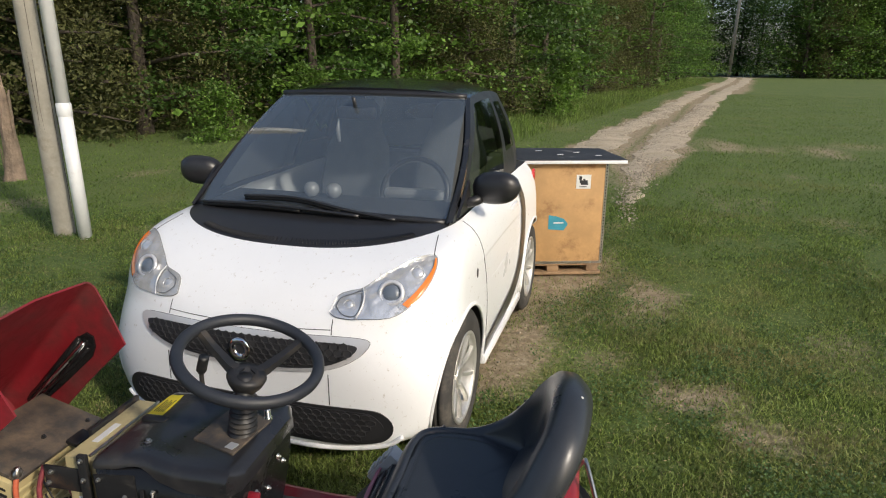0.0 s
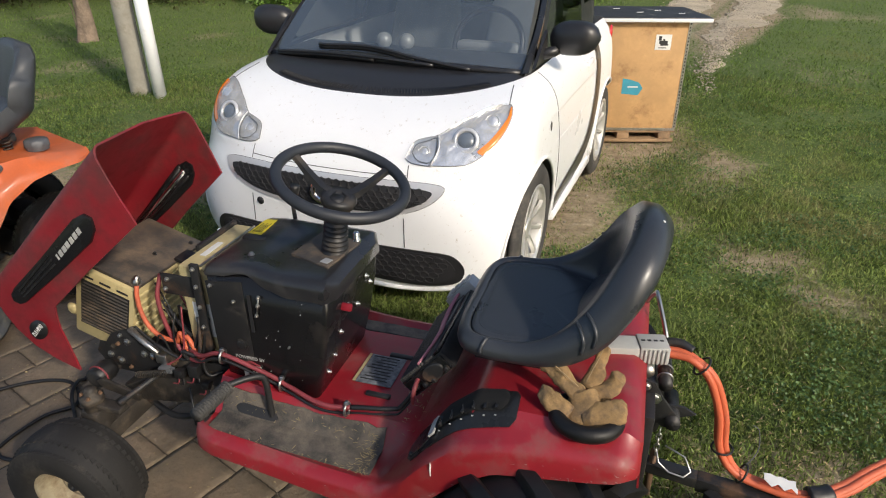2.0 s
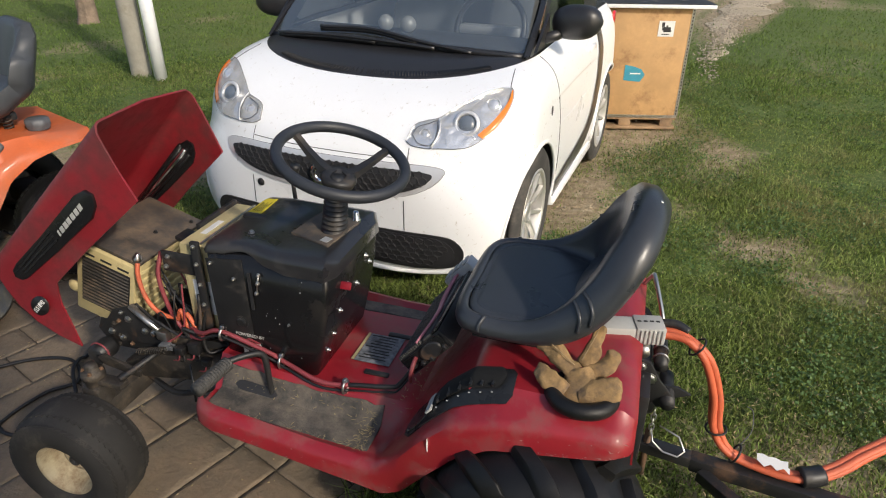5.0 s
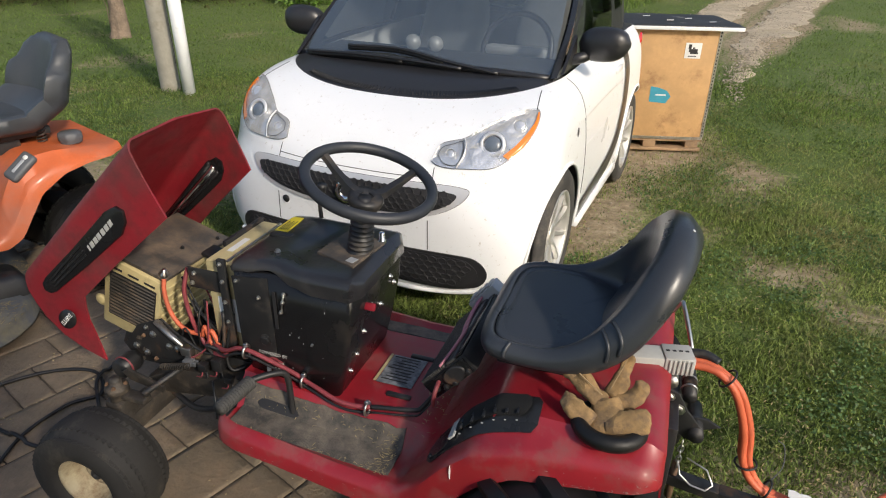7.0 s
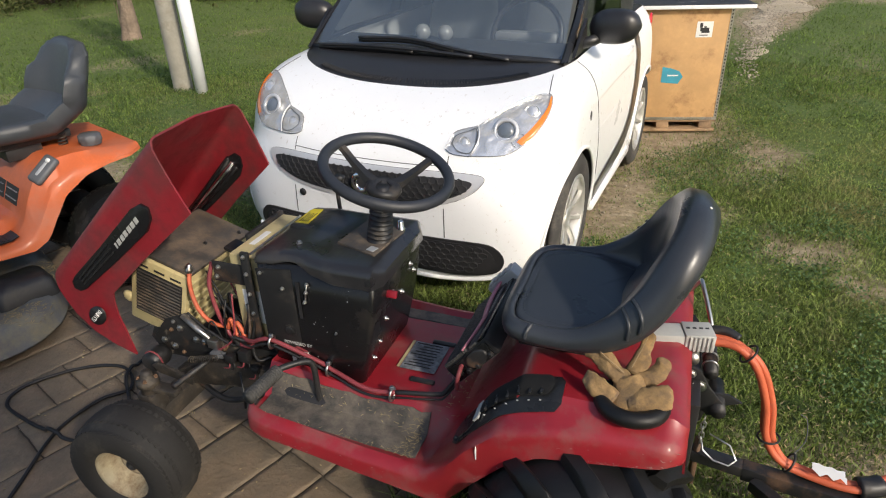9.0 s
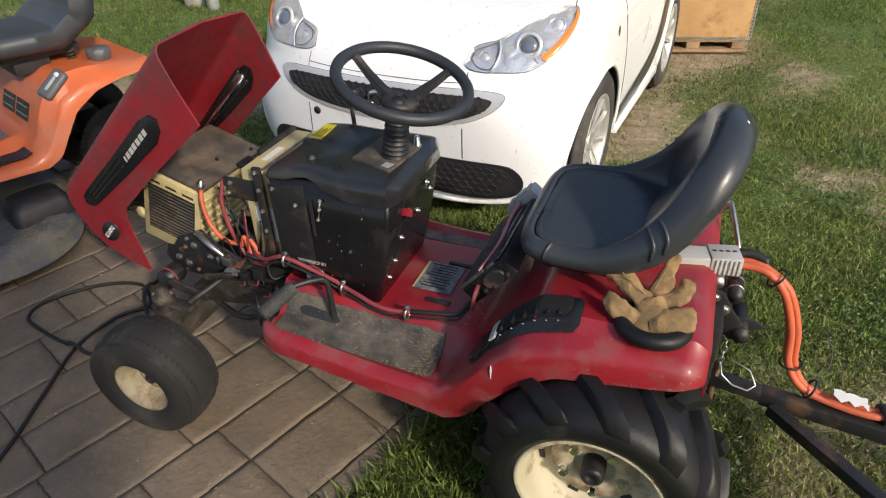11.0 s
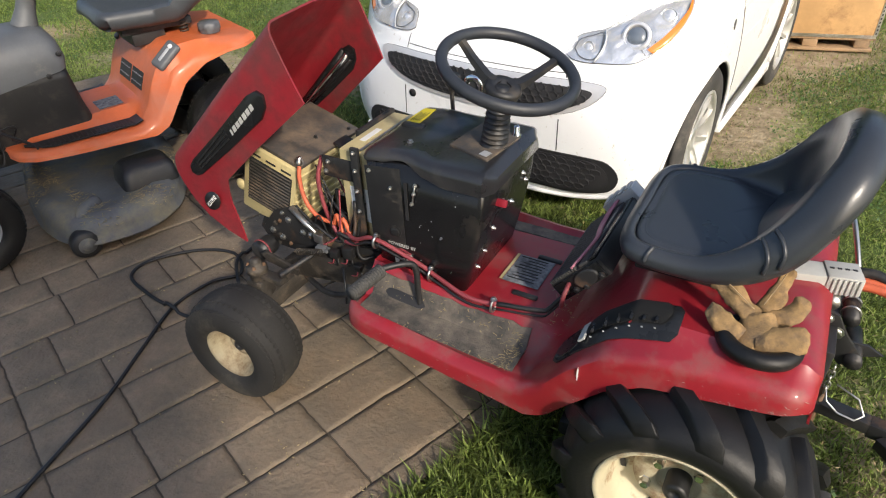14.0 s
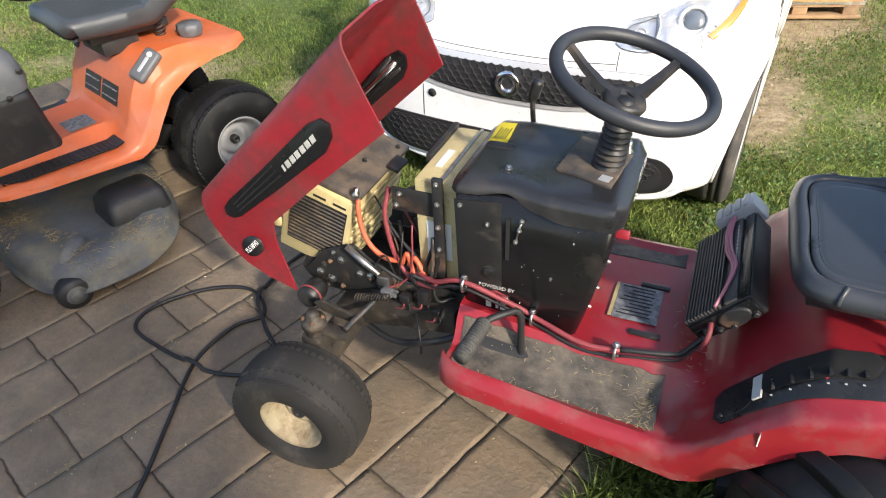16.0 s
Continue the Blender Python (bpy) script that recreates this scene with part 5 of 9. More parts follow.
for s in (1, -1):
    plate("frame_rail", [(0.60, 0.33), (1.32, 0.33), (1.34, 0.36), (1.32, 0.40), (0.60, 0.40)], s * 0.10, s * 0.106, tractor, M_FRAME, "black steel frame rail")
brk = plate("steering_bracket", [(1.10, 0.36), (1.28, 0.345), (1.315, 0.37), (1.25, 0.45), (1.16, 0.49), (1.10, 0.44)], 0.118, 0.124, tractor, M_FRAME, "black steel bracket with bolts")
for x, z in ((1.27, 0.375), (1.20, 0.43), (1.165, 0.475), (1.12, 0.40), (1.235, 0.36), (1.15, 0.40)):
    bolt(brk, (x, 0.124, z), "y", 0.008)
plate("gear_sector", [(0.98, 0.36), (1.09, 0.355), (1.10, 0.40), (1.05, 0.43), (0.97, 0.42)], 0.125, 0.135, tractor, M_OILY)
bm = B()
box(bm, 1.16, 1.225, -0.36, 0.36, 0.215, 0.275, 0.008)
axle = part("front_axle", bm, M_OILY, tractor, "rusty black front axle")
for s in (1, -1):
    bm = B()
    box(bm, 1.165, 1.225, s * 0.25, s * 0.31, 0.20, 0.33, 0.012)
    tube(bm, [(1.195, s * 0.28, 0.15), (1.195, s * 0.28, 0.36)], 0.019, 12)
    tube(bm, [(1.195, s * 0.28, 0.168), (1.197, s * 0.40, 0.168)], 0.013, 12)
    box(bm, 1.10, 1.205, s * 0.262, s * 0.295, 0.335, 0.352, 0.004)
    part("spindle", bm, M_OILY, axle, "oily dirty steering spindle")
    bm = B()
    tube(bm, [(1.11, s * 0.28, 0.36), (1.06, s * 0.02, 0.375)], 0.008, 8)
    part("tie_rod", bm, M_FRAME, axle)
bm = B()
tube(bm, [(1.172, 0.132, 0.485), (1.12, 0.138, 0.45), (1.071, 0.140, 0.420)], 0.009, 10)
rod = part("linkage_rod", bm, M_STEEL, tractor, "bright steel linkage rod")
bm = B()
box(bm, 1.05, 1.085, 0.125, 0.155, 0.405, 0.435, 0.005)
part("rod_end", bm, M_STEEL, rod)
bm = B()
box(bm, 1.040, 1.070, 0.148, 0.170, 0.388, 0.404, 0.003)
box(bm, 1.028, 1.042, 0.150, 0.156, 0.390, 0.402, 0.002)
box(bm, 1.028, 1.042, 0.162, 0.168, 0.390, 0.402, 0.002)
part("clevis", bm, M_GREYPLASTIC, tractor, "grey clevis")
plate("undercarriage", [(0.88, 0.31), (1.16, 0.26), (1.22, 0.30), (1.10, 0.36), (0.88, 0.38)], 0.02, 0.16, tractor, M_OILY, "oily black steering gear housing", 0.01)
bm = B()
tube(bm, smooth_line([(1.18, 0.13, 0.255), (1.05, 0.17, 0.245), (0.93, 0.19, 0.30), (0.86, 0.17, 0.33)], 6), 0.009, 8)
part("drag_link", bm, M_FRAME, tractor)
bm = B()
lathe(bm, [(0.0, 0.034), (0.020, 0.034), (0.030, 0.028), (0.031, -0.020), (0.026, -0.034), (0.0, -0.034)], 18, Matrix.Translation((1.275, 0.165, 0.335)) @ AXLE)
horn = part("horn", bm, M_BLACK, tractor, "black horn with a red band")
bm = B()
tube(bm, [(1.275 + 0.0315 * math.cos(q), 0.178, 0.335 + 0.0315 * math.sin(q)) for q in [k * math.tau / 20 for k in range(20)]], 0.0028, 6, closed=True)
part("band", bm, M_REDCABLE, horn)
bm = B()
lathe(bm, [(0.0, 0.395), (0.012, 0.394), (0.016, 0.386), (0.017, 0.374), (0.030, 0.370), (0.031, 0.352), (0.024, 0.346), (0.026, 0.300), (0.034, 0.285), (0.034, 0.210), (0.024, 0.200), (0.0, 0.200)], 18, Matrix.Translation((1.195, 0.282, 0.0)))
king = part("king_pin_housing", bm, M_OILY, tractor, "oily steering king pin housing")
for k in range(4):
    a = k * math.tau / 4 + 0.5
    bolt(king, (1.195 + 0.023 * math.cos(a), 0.282 + 0.023 * math.sin(a), 0.371), "z", 0.0045, M_RUST)
coil = []
for k in range(97):
    a = k * math.tau / 8
    coil.append((lerp(1.135, 1.04, k / 96), 0.178 + 0.009 * math.cos(a), lerp(0.372, 0.398, k / 96) + 0.009 * math.sin(a)))
bm = B()
tube(bm, coil, 0.0017, 5)
part("return_spring", bm, M_OILY, tractor, "oily return spring")
plate("steering_arm", [(1.09, 0.335), (1.20, 0.352), (1.222, 0.372), (1.20, 0.385), (1.085, 0.356)], 0.225, 0.235, tractor, M_OILY, "oily steering arm", 0.002)
rng = random.Random(61)
for k in range(18):
    x, z = rng.uniform(0.98, 1.26), rng.uniform(0.33, 0.45)
    bolt(brk, (x, 0.137 if x < 1.1 else 0.1245, z), "y", rng.choice((0.004, 0.005, 0.0065)), rng.choice((M_STEEL, M_RUST, M_OILY)))
for x, z, w, h in ((0.955, 0.415, 0.030, 0.036), (1.005, 0.395, 0.026, 0.024), (0.925, 0.375, 0.024, 0.020)):
    bm = B()
    box(bm, x - w / 2, x + w / 2, 0.150, 0.172, z - h / 2, z + h / 2, 0.003)
    rl = part("relay", bm, M_BLACK, tractor, "small black relay box")
    for j in (-1, 1):
        bm = B()
        tube(bm, smooth_line([(x + j * w * 0.25, 0.160, z - h / 2), (x + j * w * 0.35, 0.166, z - h / 2 - 0.02), (x + 0.03 + j * 0.012, 0.155, z - h / 2 - 0.035)], 5), 0.0022, 6)
        part("lead", bm, M_REDCABLE if j > 0 else M_BLACKCABLE, rl)
bm = B()
tube(bm, [(0.975, 0.17, 0.36), (0.96, 0.19, 0.29), (0.955, 0.20, 0.26)], 0.003, 6)
part("cable_tie", bm, M_BLACKCABLE, tractor)
bm = B()
box(bm, 0.45, 1.30, -0.10, 0.10, 0.30, 0.335, 0.004)
part("belly_pan", bm, M_FRAME, tractor)

# wiring
orange = [[(1.137, 0.106, 0.612), (1.134, 0.116, 0.585), (1.126, 0.122, 0.54), (1.105, 0.126, 0.50), (1.07, 0.126, 0.474), (1.03, 0.120, 0.468)],
          [(1.03, 0.118, 0.462), (1.01, 0.125, 0.50), (1.0, 0.125, 0.462), (0.985, 0.13, 0.44)],
          [(1.01, 0.12, 0.465), (0.99, 0.125, 0.492), (0.965, 0.13, 0.45), (0.955, 0.132, 0.425)]]
for pts in orange:
    bm = B()
    tube(bm, smooth_line(pts, 8), 0.0062, 10)
    part("orange_wire", bm, M_ORANGECABLE, tractor, "orange battery wire")
rng = random.Random(11)
for k in range(22):
    x0, x1 = rng.uniform(0.90, 1.12), rng.uniform(0.88, 1.10)
    y = 0.115 + rng.uniform(-0.05, 0.03)
    pts = [(x0, y - 0.02, rng.uniform(0.44, 0.60)), (lerp(x0, x1, 0.4) + rng.gauss(0, 0.02), y, rng.uniform(0.42, 0.52)), (x1, y + rng.gauss(0, 0.012), rng.uniform(0.39, 0.46)), (x1 - 0.03, y - 0.02, rng.uniform(0.38, 0.43))]
    bm = B()
    tube(bm, smooth_line(pts, 6), rng.choice((0.0025, 0.003, 0.005)), 6)
    part("wire", bm, rng.choice((M_BLACKCABLE, M_BLACKCABLE, M_FRAME, M_BLACKCABLE, M_BLACKCABLE, M_REDCABLE)), tractor)
bm = B()
tube(bm, smooth_line([(1.055, 0.10, 0.66), (1.06, 0.122, 0.60), (1.05, 0.125, 0.52), (1.035, 0.12, 0.46), (1.0, 0.13, 0.43), (0.95, 0.15, 0.44), (0.92, 0.16, 0.455)], 8), 0.006, 8)
part("wire", bm, M_REDCABLE, tractor)

# wheels
for s in (1, -1):
    w_, r_ = wheel("front_wheel", 0.169, 0.15, 0.082, tractor, (1.197, s * 0.385, 0.166), 0.065, "turf", bolts=0, hub=0.017, dish=0.045, label="worn black turf tyre, front", outer=s, tyre_mat=M_TURFTYRE, rim_mat=M_RIMDARK)
    w_, r_ = wheel("rear_wheel", 0.268, 0.25, 0.152, tractor, (0.0, s * 0.315, 0.262), 0.0, "ag", bolts=5, hub=0.026, dish=0.078, label="black lugged tractor tyre, rear", outer=s)
    for k in range(6):
        a = k * math.tau / 6 + 0.2
        bm = B()
        box(bm, -0.012, 0.012, -0.006, 0.006, 0.0, 0.002, m=Matrix.Rotation(a, 4, "Z") @ Matrix.Translation((0.118, 0, 0.125 - 0.078 - 0.031)) @ Matrix.Rotation(radians(90), 4, "Z"))
        part("rim_slot", bm, M_INKSHADE, w_, smooth=False)
    bm = B()
    lathe(bm, [(0.095, 0.125 - 0.078 - 0.021), (0.090, 0.125 - 0.078 - 0.012), (0.050, 0.125 - 0.078 - 0.010), (0.045, 0.125 - 0.078 - 0.016)], 28)
    part("mount_plate", bm, M_RIMRUST, w_, "rust-stained mounting plate")
    bm = B()
    lathe(bm, [(0.021, 0.0), (0.021, 0.034), (0.018, 0.038), (0.010, 0.038), (0.008, 0.033), (0.0, 0.033)], 18)
    part("axle_stub", bm, M_BLACK, w_)
bm = B()
tube(bm, [(0, -0.3, 0.262), (0, 0.3, 0.262)], 0.03, 14)
box(bm, -0.10, 0.10, -0.13, 0.13, 0.19, 0.38, 0.02)
part("rear_axle", bm, M_FRAME, tractor, "oily black transaxle")

# rear hitch frame and plate
bm = B()
box(bm, -0.200, -0.172, -0.16, 0.13, 0.33, 0.53, 0.004)
hitch = part("hitch_plate", bm, M_FRAME, tractor, "black steel hitch plate")
bm = B()
prism(bm, [(-0.160, 0.540), (-0.172, 0.562), (-0.195, 0.556), (-0.222, 0.512), (-0.258, 0.470), (-0.252, 0.440), (-0.225, 0.435), (-0.180, 0.480)], "y", 0.030, 0.040, 0.003)
arm2 = part("hitch_arm", bm, M_FRAME, tractor, "black steel hitch arm with pins")
bolt(arm2, (-0.200, 0.040, 0.514), "y", 0.011)
bolt(arm2, (-0.178, 0.040, 0.544), "y", 0.008)
bm = B()
tube(bm, [(-0.176, -0.02, 0.568), (-0.176, 0.022, 0.568)], 0.015, 14)
part("hitch_pin_end", bm, M_STEEL, tractor)
bm = B()
tube(bm, [(-0.218, -0.15, 0.532), (-0.221, 0.012, 0.532)], 0.016, 14)
tb = part("hitch_tube", bm, M_FRAME, tractor)
for y in (-0.050, -0.015):
    bm = B()
    tube(bm, [(-0.220 + 0.0172 * math.cos(q), y, 0.532 + 0.0172 * math.sin(q)) for q in [j * math.tau / 18 for j in range(18)]], 0.0022, 6, closed=True)
    part("clamp_ring", bm, M_STEEL, tb, "bright clamp ring")
bm = B()
tube(bm, [(-0.245, -0.06, 0.458), (-0.247, 0.052, 0.458)], 0.017, 14)
part("hitch_tube", bm, M_FRAME, tractor)
bm = B()
prism(bm, [(-0.19, 0.475), (-0.270, 0.478), (-0.300, 0.462), (-0.250, 0.440), (-0.19, 0.40)], "y", 0.0, 0.008, 0.002)
part("hitch_blade", bm, M_FRAME, tractor)
bm = B()
tube(bm, smooth_line([(-0.165, -0.24, 0.60), (-0.180, -0.22, 0.638), (-0.186, -0.20, 0.644), (-0.212, -0.13, 0.59), (-0.225, -0.10, 0.545)], 6), 0.0055, 8)
part("grab_wire", bm, M_STEEL, tractor)


# ---- things on and by the red tractor ----
def world_t(x, y, z):
    return TRACTOR @ Vector((x, y, z))


# cable plug on the fender
bm = B()
plug = thing("cable_plug", "grey high-current cable plug lying on the red fender", "plug", TRACTOR @ Matrix.Translation((-0.090, 0.010, 0.588)) @ Matrix.Rotation(radians(14), 4, "Z"))
box(bm, -0.06, 0.03, -0.027, 0.027, 0.002, 0.040, 0.004)
part("housing", bm, M_PLUG, plug)
for k in range(7):
    bm = B()
    x = 0.03 + k * 0.0095
    box(bm, x, x + 0.006, -0.023, 0.023, 0.004, 0.036, 0.003)
    part("rib", bm, M_PLUG, plug)
bm = B()
box(bm, -0.125, -0.058, -0.03, 0.03, 0.0, 0.044, 0.004)
part("mating_housing", bm, M_PLUG, plug)
for k in range(6):
    bm = B()
    x = -0.120 + k * 0.0095
    box(bm, x, x + 0.0055, 0.029, 0.0335, 0.003, 0.040, 0.0015)
    part("rib", bm, M_PLUG, plug)
for k in range(4):
    bm = B()
    box(bm, -0.115 + 0.014 * k, -0.107 + 0.014 * k, -0.004, 0.001, 0.044, 0.0452)
    part("print_mark", bm, M_INKSHADE, plug, smooth=False)

# orange twin cable from the plug down to the tow bar
cable = thing("battery_cable", "bundle of orange battery cables hanging down to the tow bar", "cable", TRACTOR)
main = [(-0.208, -0.018, 0.603), (-0.245, -0.016, 0.606), (-0.280, -0.008, 0.600), (-0.318, 0.0, 0.562), (-0.352, 0.0, 0.473), (-0.368, 0.0, 0.385), (-0.400, 0.006, 0.332), (-0.455, 0.014, 0.308), (-0.564, 0.030, 0.308), (-0.645, -0.010, 0.318), (-0.735, -0.085, 0.335), (-0.95, -0.24, 0.37), (-1.15, -0.30, 0.36)]
for dy, dz in ((0.0085, 0.005), (-0.007, 0.0065), (0.002, -0.008)):
    bm = B()
    pts = smooth_line([Vector(p) + Vector((dz * 1.1, dy, dz * 0.35)) for p in main], 9)
    tube(bm, pts, 0.0088, 10)
    part("cable_strand", bm, M_ORANGECABLE, cable)
for p, q in (((-0.290, -0.006, 0.592), (1, 0, 0.8)), ((-0.371, 0.0, 0.376), (-0.1, 0, -1)), ((-0.425, 0.009, 0.320), (-1, 0.1, -0.4))):
    bm = B()
    d = Vector(q).normalized()
    a = d.orthogonal().normalized()
    b2 = d.cross(a)
    tube(bm, [Vector(p) + 0.0235 * (math.cos(t) * a + math.sin(t) * b2) for t in [k * math.tau / 16 for k in range(16)]], 0.0026, 6, closed=True)
    part("cable_tie", bm, M_BLACKCABLE, cable, "black cable tie")
bm = B()
tube(bm, smooth_line([(-0.565, 0.030, 0.310), (-0.590, 0.022, 0.312), (-0.612, 0.012, 0.315)], 5), 0.024, 12)
part("sleeve", bm, M_BLACK, cable, "black tape round the cables")
bm = B()
tube(bm, smooth_line([(-0.206, -0.040, 0.617), (-0.240, -0.036, 0.622), (-0.268, -0.026, 0.614)], 5), 0.0105, 10)
part("sleeve", bm, M_BLACK, cable, "black cable sleeve")
bm = B()
tube(bm, smooth_line([(-0.425, 0.0, 0.325), (-0.455, -0.03, 0.36), (-0.452, -0.05, 0.405), (-0.435, -0.05, 0.42)], 6), 0.0012, 6)
part("loose_wire", bm, M_GREYPLASTIC, cable)
bm = B()
sheet(bm, [[(-0.468 - 0.014 * i, 0.006 + 0.011 * k + 0.005 * (i % 2), 0.333 - 0.002 * i + 0.008 * ((i + k) % 2)) for k in range(4)] for i in range(6)])
thicken(bm, 0.0006)
part("paper_tag", bm, M_WHITEST, cable, "crumpled white paper tag")

# tow bar of the trailer
bar = thing("trailer_tow_bar", "black painted steel trailer tow bar pinned to the tractor", "tow bar", TRACTOR)
def beam(parent, a, b, w, h, material=M_FRAME, name="beam"):
    a, b = Vector(a), Vector(b)
    d = (b - a).normalized()
    side = d.cross(Vector((0, 0, 1))).normalized() * w / 2
    up = side.cross(d).normalized() * h / 2
    bm = B()
    A = [bm.verts.new(a + s * side + u * up) for s, u in ((-1, -1), (1, -1), (1, 1), (-1, 1))]
    C = [bm.verts.new(b + s * side + u * up) for s, u in ((-1, -1), (1, -1), (1, 1), (-1, 1))]
    bm.faces.new(A[::-1]), bm.faces.new(C)
    for k in range(4):
        bm.faces.new((A[k], A[(k + 1) % 4], C[(k + 1) % 4], C[k]))
    bmesh.ops.recalc_face_normals(bm, faces=bm.faces)
    bmesh.ops.bevel(bm, geom=list(bm.edges), offset=0.003, segments=2, profile=0.5, affect="EDGES")
    return part(name, bm, material, parent)


beam(bar, (-0.195, 0.002, 0.285), (-0.36, 0.020, 0.277), 0.034, 0.030)
beam(bar, (-0.33, 0.017, 0.276), (-1.40, 0.145, 0.276), 0.036, 0.038)
beam(bar, (-0.355, 0.040, 0.262), (-0.86, 0.52, 0.262), 0.030, 0.030)
beam(bar, (-0.705, 0.085, 0.262), (-0.705, 0.37, 0.262), 0.036, 0.036)
for x, y in ((-0.84, 0.50), (-1.38, 0.142)):
    bm = B()
    box(bm, x - 0.018, x + 0.018, y - 0.018, y + 0.018, 0.0, 0.25, 0.004)
    part("stand_leg", bm, M_FRAME, bar)
bm = B()
tube(bm, [(-0.225, 0.008, 0.19), (-0.225, 0.008, 0.335)], 0.009, 10)
pin = part("hitch_pin", bm, M_RUST, bar, "rusty hitch pin")
bm = B()
tube(bm, [(-0.228, 0.016, 0.345), (-0.236, 0.028, 0.318), (-0.262, 0.040, 0.304), (-0.296, 0.042, 0.300), (-0.312, 0.028, 0.308), (-0.296, 0.006, 0.330), (-0.248, 0.000, 0.348)], 0.0023, 8)
part("hitch_clip", bm, M_STEEL, bar, "bright wire hitch clip")
for k in range(5):
    bm = B()
    c = Vector((-0.228, 0.014, 0.335 + k * 0.016))
    tube(bm, [c + Vector((0.006 * math.cos(a) * (1 if k % 2 else 0.2), 0.006 * math.cos(a) * (0.2 if k % 2 else 1), 0.011 * math.sin(a))) for a in [j * math.tau / 12 for j in range(12)]], 0.002, 5, closed=True)
    part("chain_link", bm, M_STEEL, bar)

# work glove stuffed into the cup holder
glove = thing("work_glove", "tan leather work glove stuffed in the cup holder, palm up", "glove", TRACTOR @ Matrix.Translation((-0.050, 0.245, 0.615)))


def fold(pts, radii, name, squash=0.55, material=None):
    bm = B()
    pts = smooth_line(pts, 9)
    rr = [polyline([(k / (len(radii) - 1), r) for k, r in enumerate(radii)], i / (len(pts) - 1)) for i in range(len(pts))]
    tube(bm, pts, 0.02, 20, radii=rr)
    n0 = Vector((0.2, 0.75, 0.6)).normalized()
    c = sum((v.co for v in bm.verts), Vector()) / len(bm.verts)
    for v in bm.verts:
        d = (v.co - c).dot(n0)
        v.co -= n0 * d * (1 - squash)
        for fq, am in ((28, 0.008), (75, 0.0035)):
            v.co += Vector((noise.noise(v.co * fq), noise.noise(v.co * fq + Vector((7, 0, 0))), noise.noise(v.co * fq + Vector((0, 9, 0))))) * am
    return part(name, bm, material or M_LEATHER, glove, angle=80)


fold([(0.0, 0.035, -0.012), (0.002, 0.012, 0.018), (0.004, -0.008, 0.040)], [0.030, 0.036, 0.026], "palm", 0.5)
fold([(0.010, -0.004, 0.030), (0.045, -0.020, 0.050), (0.078, -0.040, 0.066), (0.092, -0.048, 0.070)], [0.022, 0.021, 0.019, 0.007], "finger", 0.45)
fold([(0.000, -0.015, 0.040), (-0.018, -0.050, 0.066), (-0.028, -0.085, 0.088), (-0.030, -0.098, 0.094)], [0.018, 0.016, 0.015, 0.006], "finger", 0.5)
fold([(-0.020, -0.005, 0.034), (-0.048, -0.025, 0.050), (-0.062, -0.045, 0.062), (-0.066, -0.054, 0.066)], [0.018, 0.019, 0.016, 0.006], "finger", 0.45)
fold([(0.022, 0.030, 0.006), (0.052, 0.024, 0.022), (0.078, 0.008, 0.030), (0.086, 0.002, 0.030)], [0.018, 0.020, 0.014, 0.005], "thumb", 0.45)
fold([(-0.005, 0.034, 0.008), (-0.040, 0.034, 0.022), (-0.070, 0.020, 0.034), (-0.086, 0.010, 0.036)], [0.020, 0.026, 0.022, 0.008], "cuff", 0.45)
bm = B()
for pts in ([(0.012, 0.0, 0.052), (0.05, -0.018, 0.068), (0.085, -0.038, 0.082)], [(0.0, -0.012, 0.058), (-0.016, -0.05, 0.084), (-0.026, -0.085, 0.102)]):
    tube(bm, smooth_line(pts, 4), 0.0011, 5)
part("stitching", bm, mat("tan_thread", (0.34, 0.24, 0.13), 0.9), glove)

# black extension cable on the patio
cord = thing("extension_cord", "black rubber extension cord looped on the patio", "cord")
loop = [(-1.40, 0.10), (-1.46, 0.50), (-1.50, 0.83), (-1.555, 1.05), (-1.605, 1.26), (-1.57, 1.42), (-1.50, 1.50), (-1.60, 1.60), (-1.75, 1.57), (-1.88, 1.45), (-1.88, 1.35), (-1.75, 1.29), (-1.62, 1.255), (-1.52, 1.235), (-1.40, 1.26), (-1.36, 1.33), (-1.48, 1.46), (-1.56, 1.60), (-1.50, 1.85), (-1.30, 1.95)]
bm = B()
pts = smooth_line([(x, y, 0.009) for x, y in loop], 10)
lift = []
for i, p in enumerate(pts):
    near = [q for j, q in enumerate(pts) if j < i - 25 and (q - p).length < 0.03]
    lift.append(p + Vector((0, 0, 0.013 if near else 0)))
tube(bm, lift, 0.0062, 8)
part("cord", bm, M_BLACKCABLE, cord)


# ---- the white two-seater car (x forward, y to its left, z up, from under its nose) ----
from mathutils.bvhtree import BVHTree

AL = radians(13)
CAR = Matrix(((-math.sin(AL), math.cos(AL), 0, -0.85), (-math.cos(AL), -math.sin(AL), 0, 2.29), (0, 0, 1, 0), (0, 0, 0, 1)))
car = thing("compact_car", "small white two-seater car with black roof, parked on grass", "car", CAR)


def K(x, y, z):
    """A place in the car: x metres behind the nose."""
    return Vector((-x, y, z))


LEVELS = [(0.125, 0.03, 0.19, 0.05, 0.035), (0.175, 0.0, 0.245, 0.015, 0.012), (0.40, 0.0, 0.40, 0.0, 0.0), (0.53, 0.0, 0.55, 0.0, 0.0), (0.60, 0.02, 0.66, 0.01, 0.004),
          (0.66, 0.06, 0.745, 0.035, 0.012), (0.735, 0.14, 0.815, 0.085, 0.030), (0.79, 0.23, 0.865, 0.17, 0.062), (0.835, 0.33, 0.905, 0.33, 0.115)]
LONG, WIDE, NOSE = 2.43, 0.772, 0.42


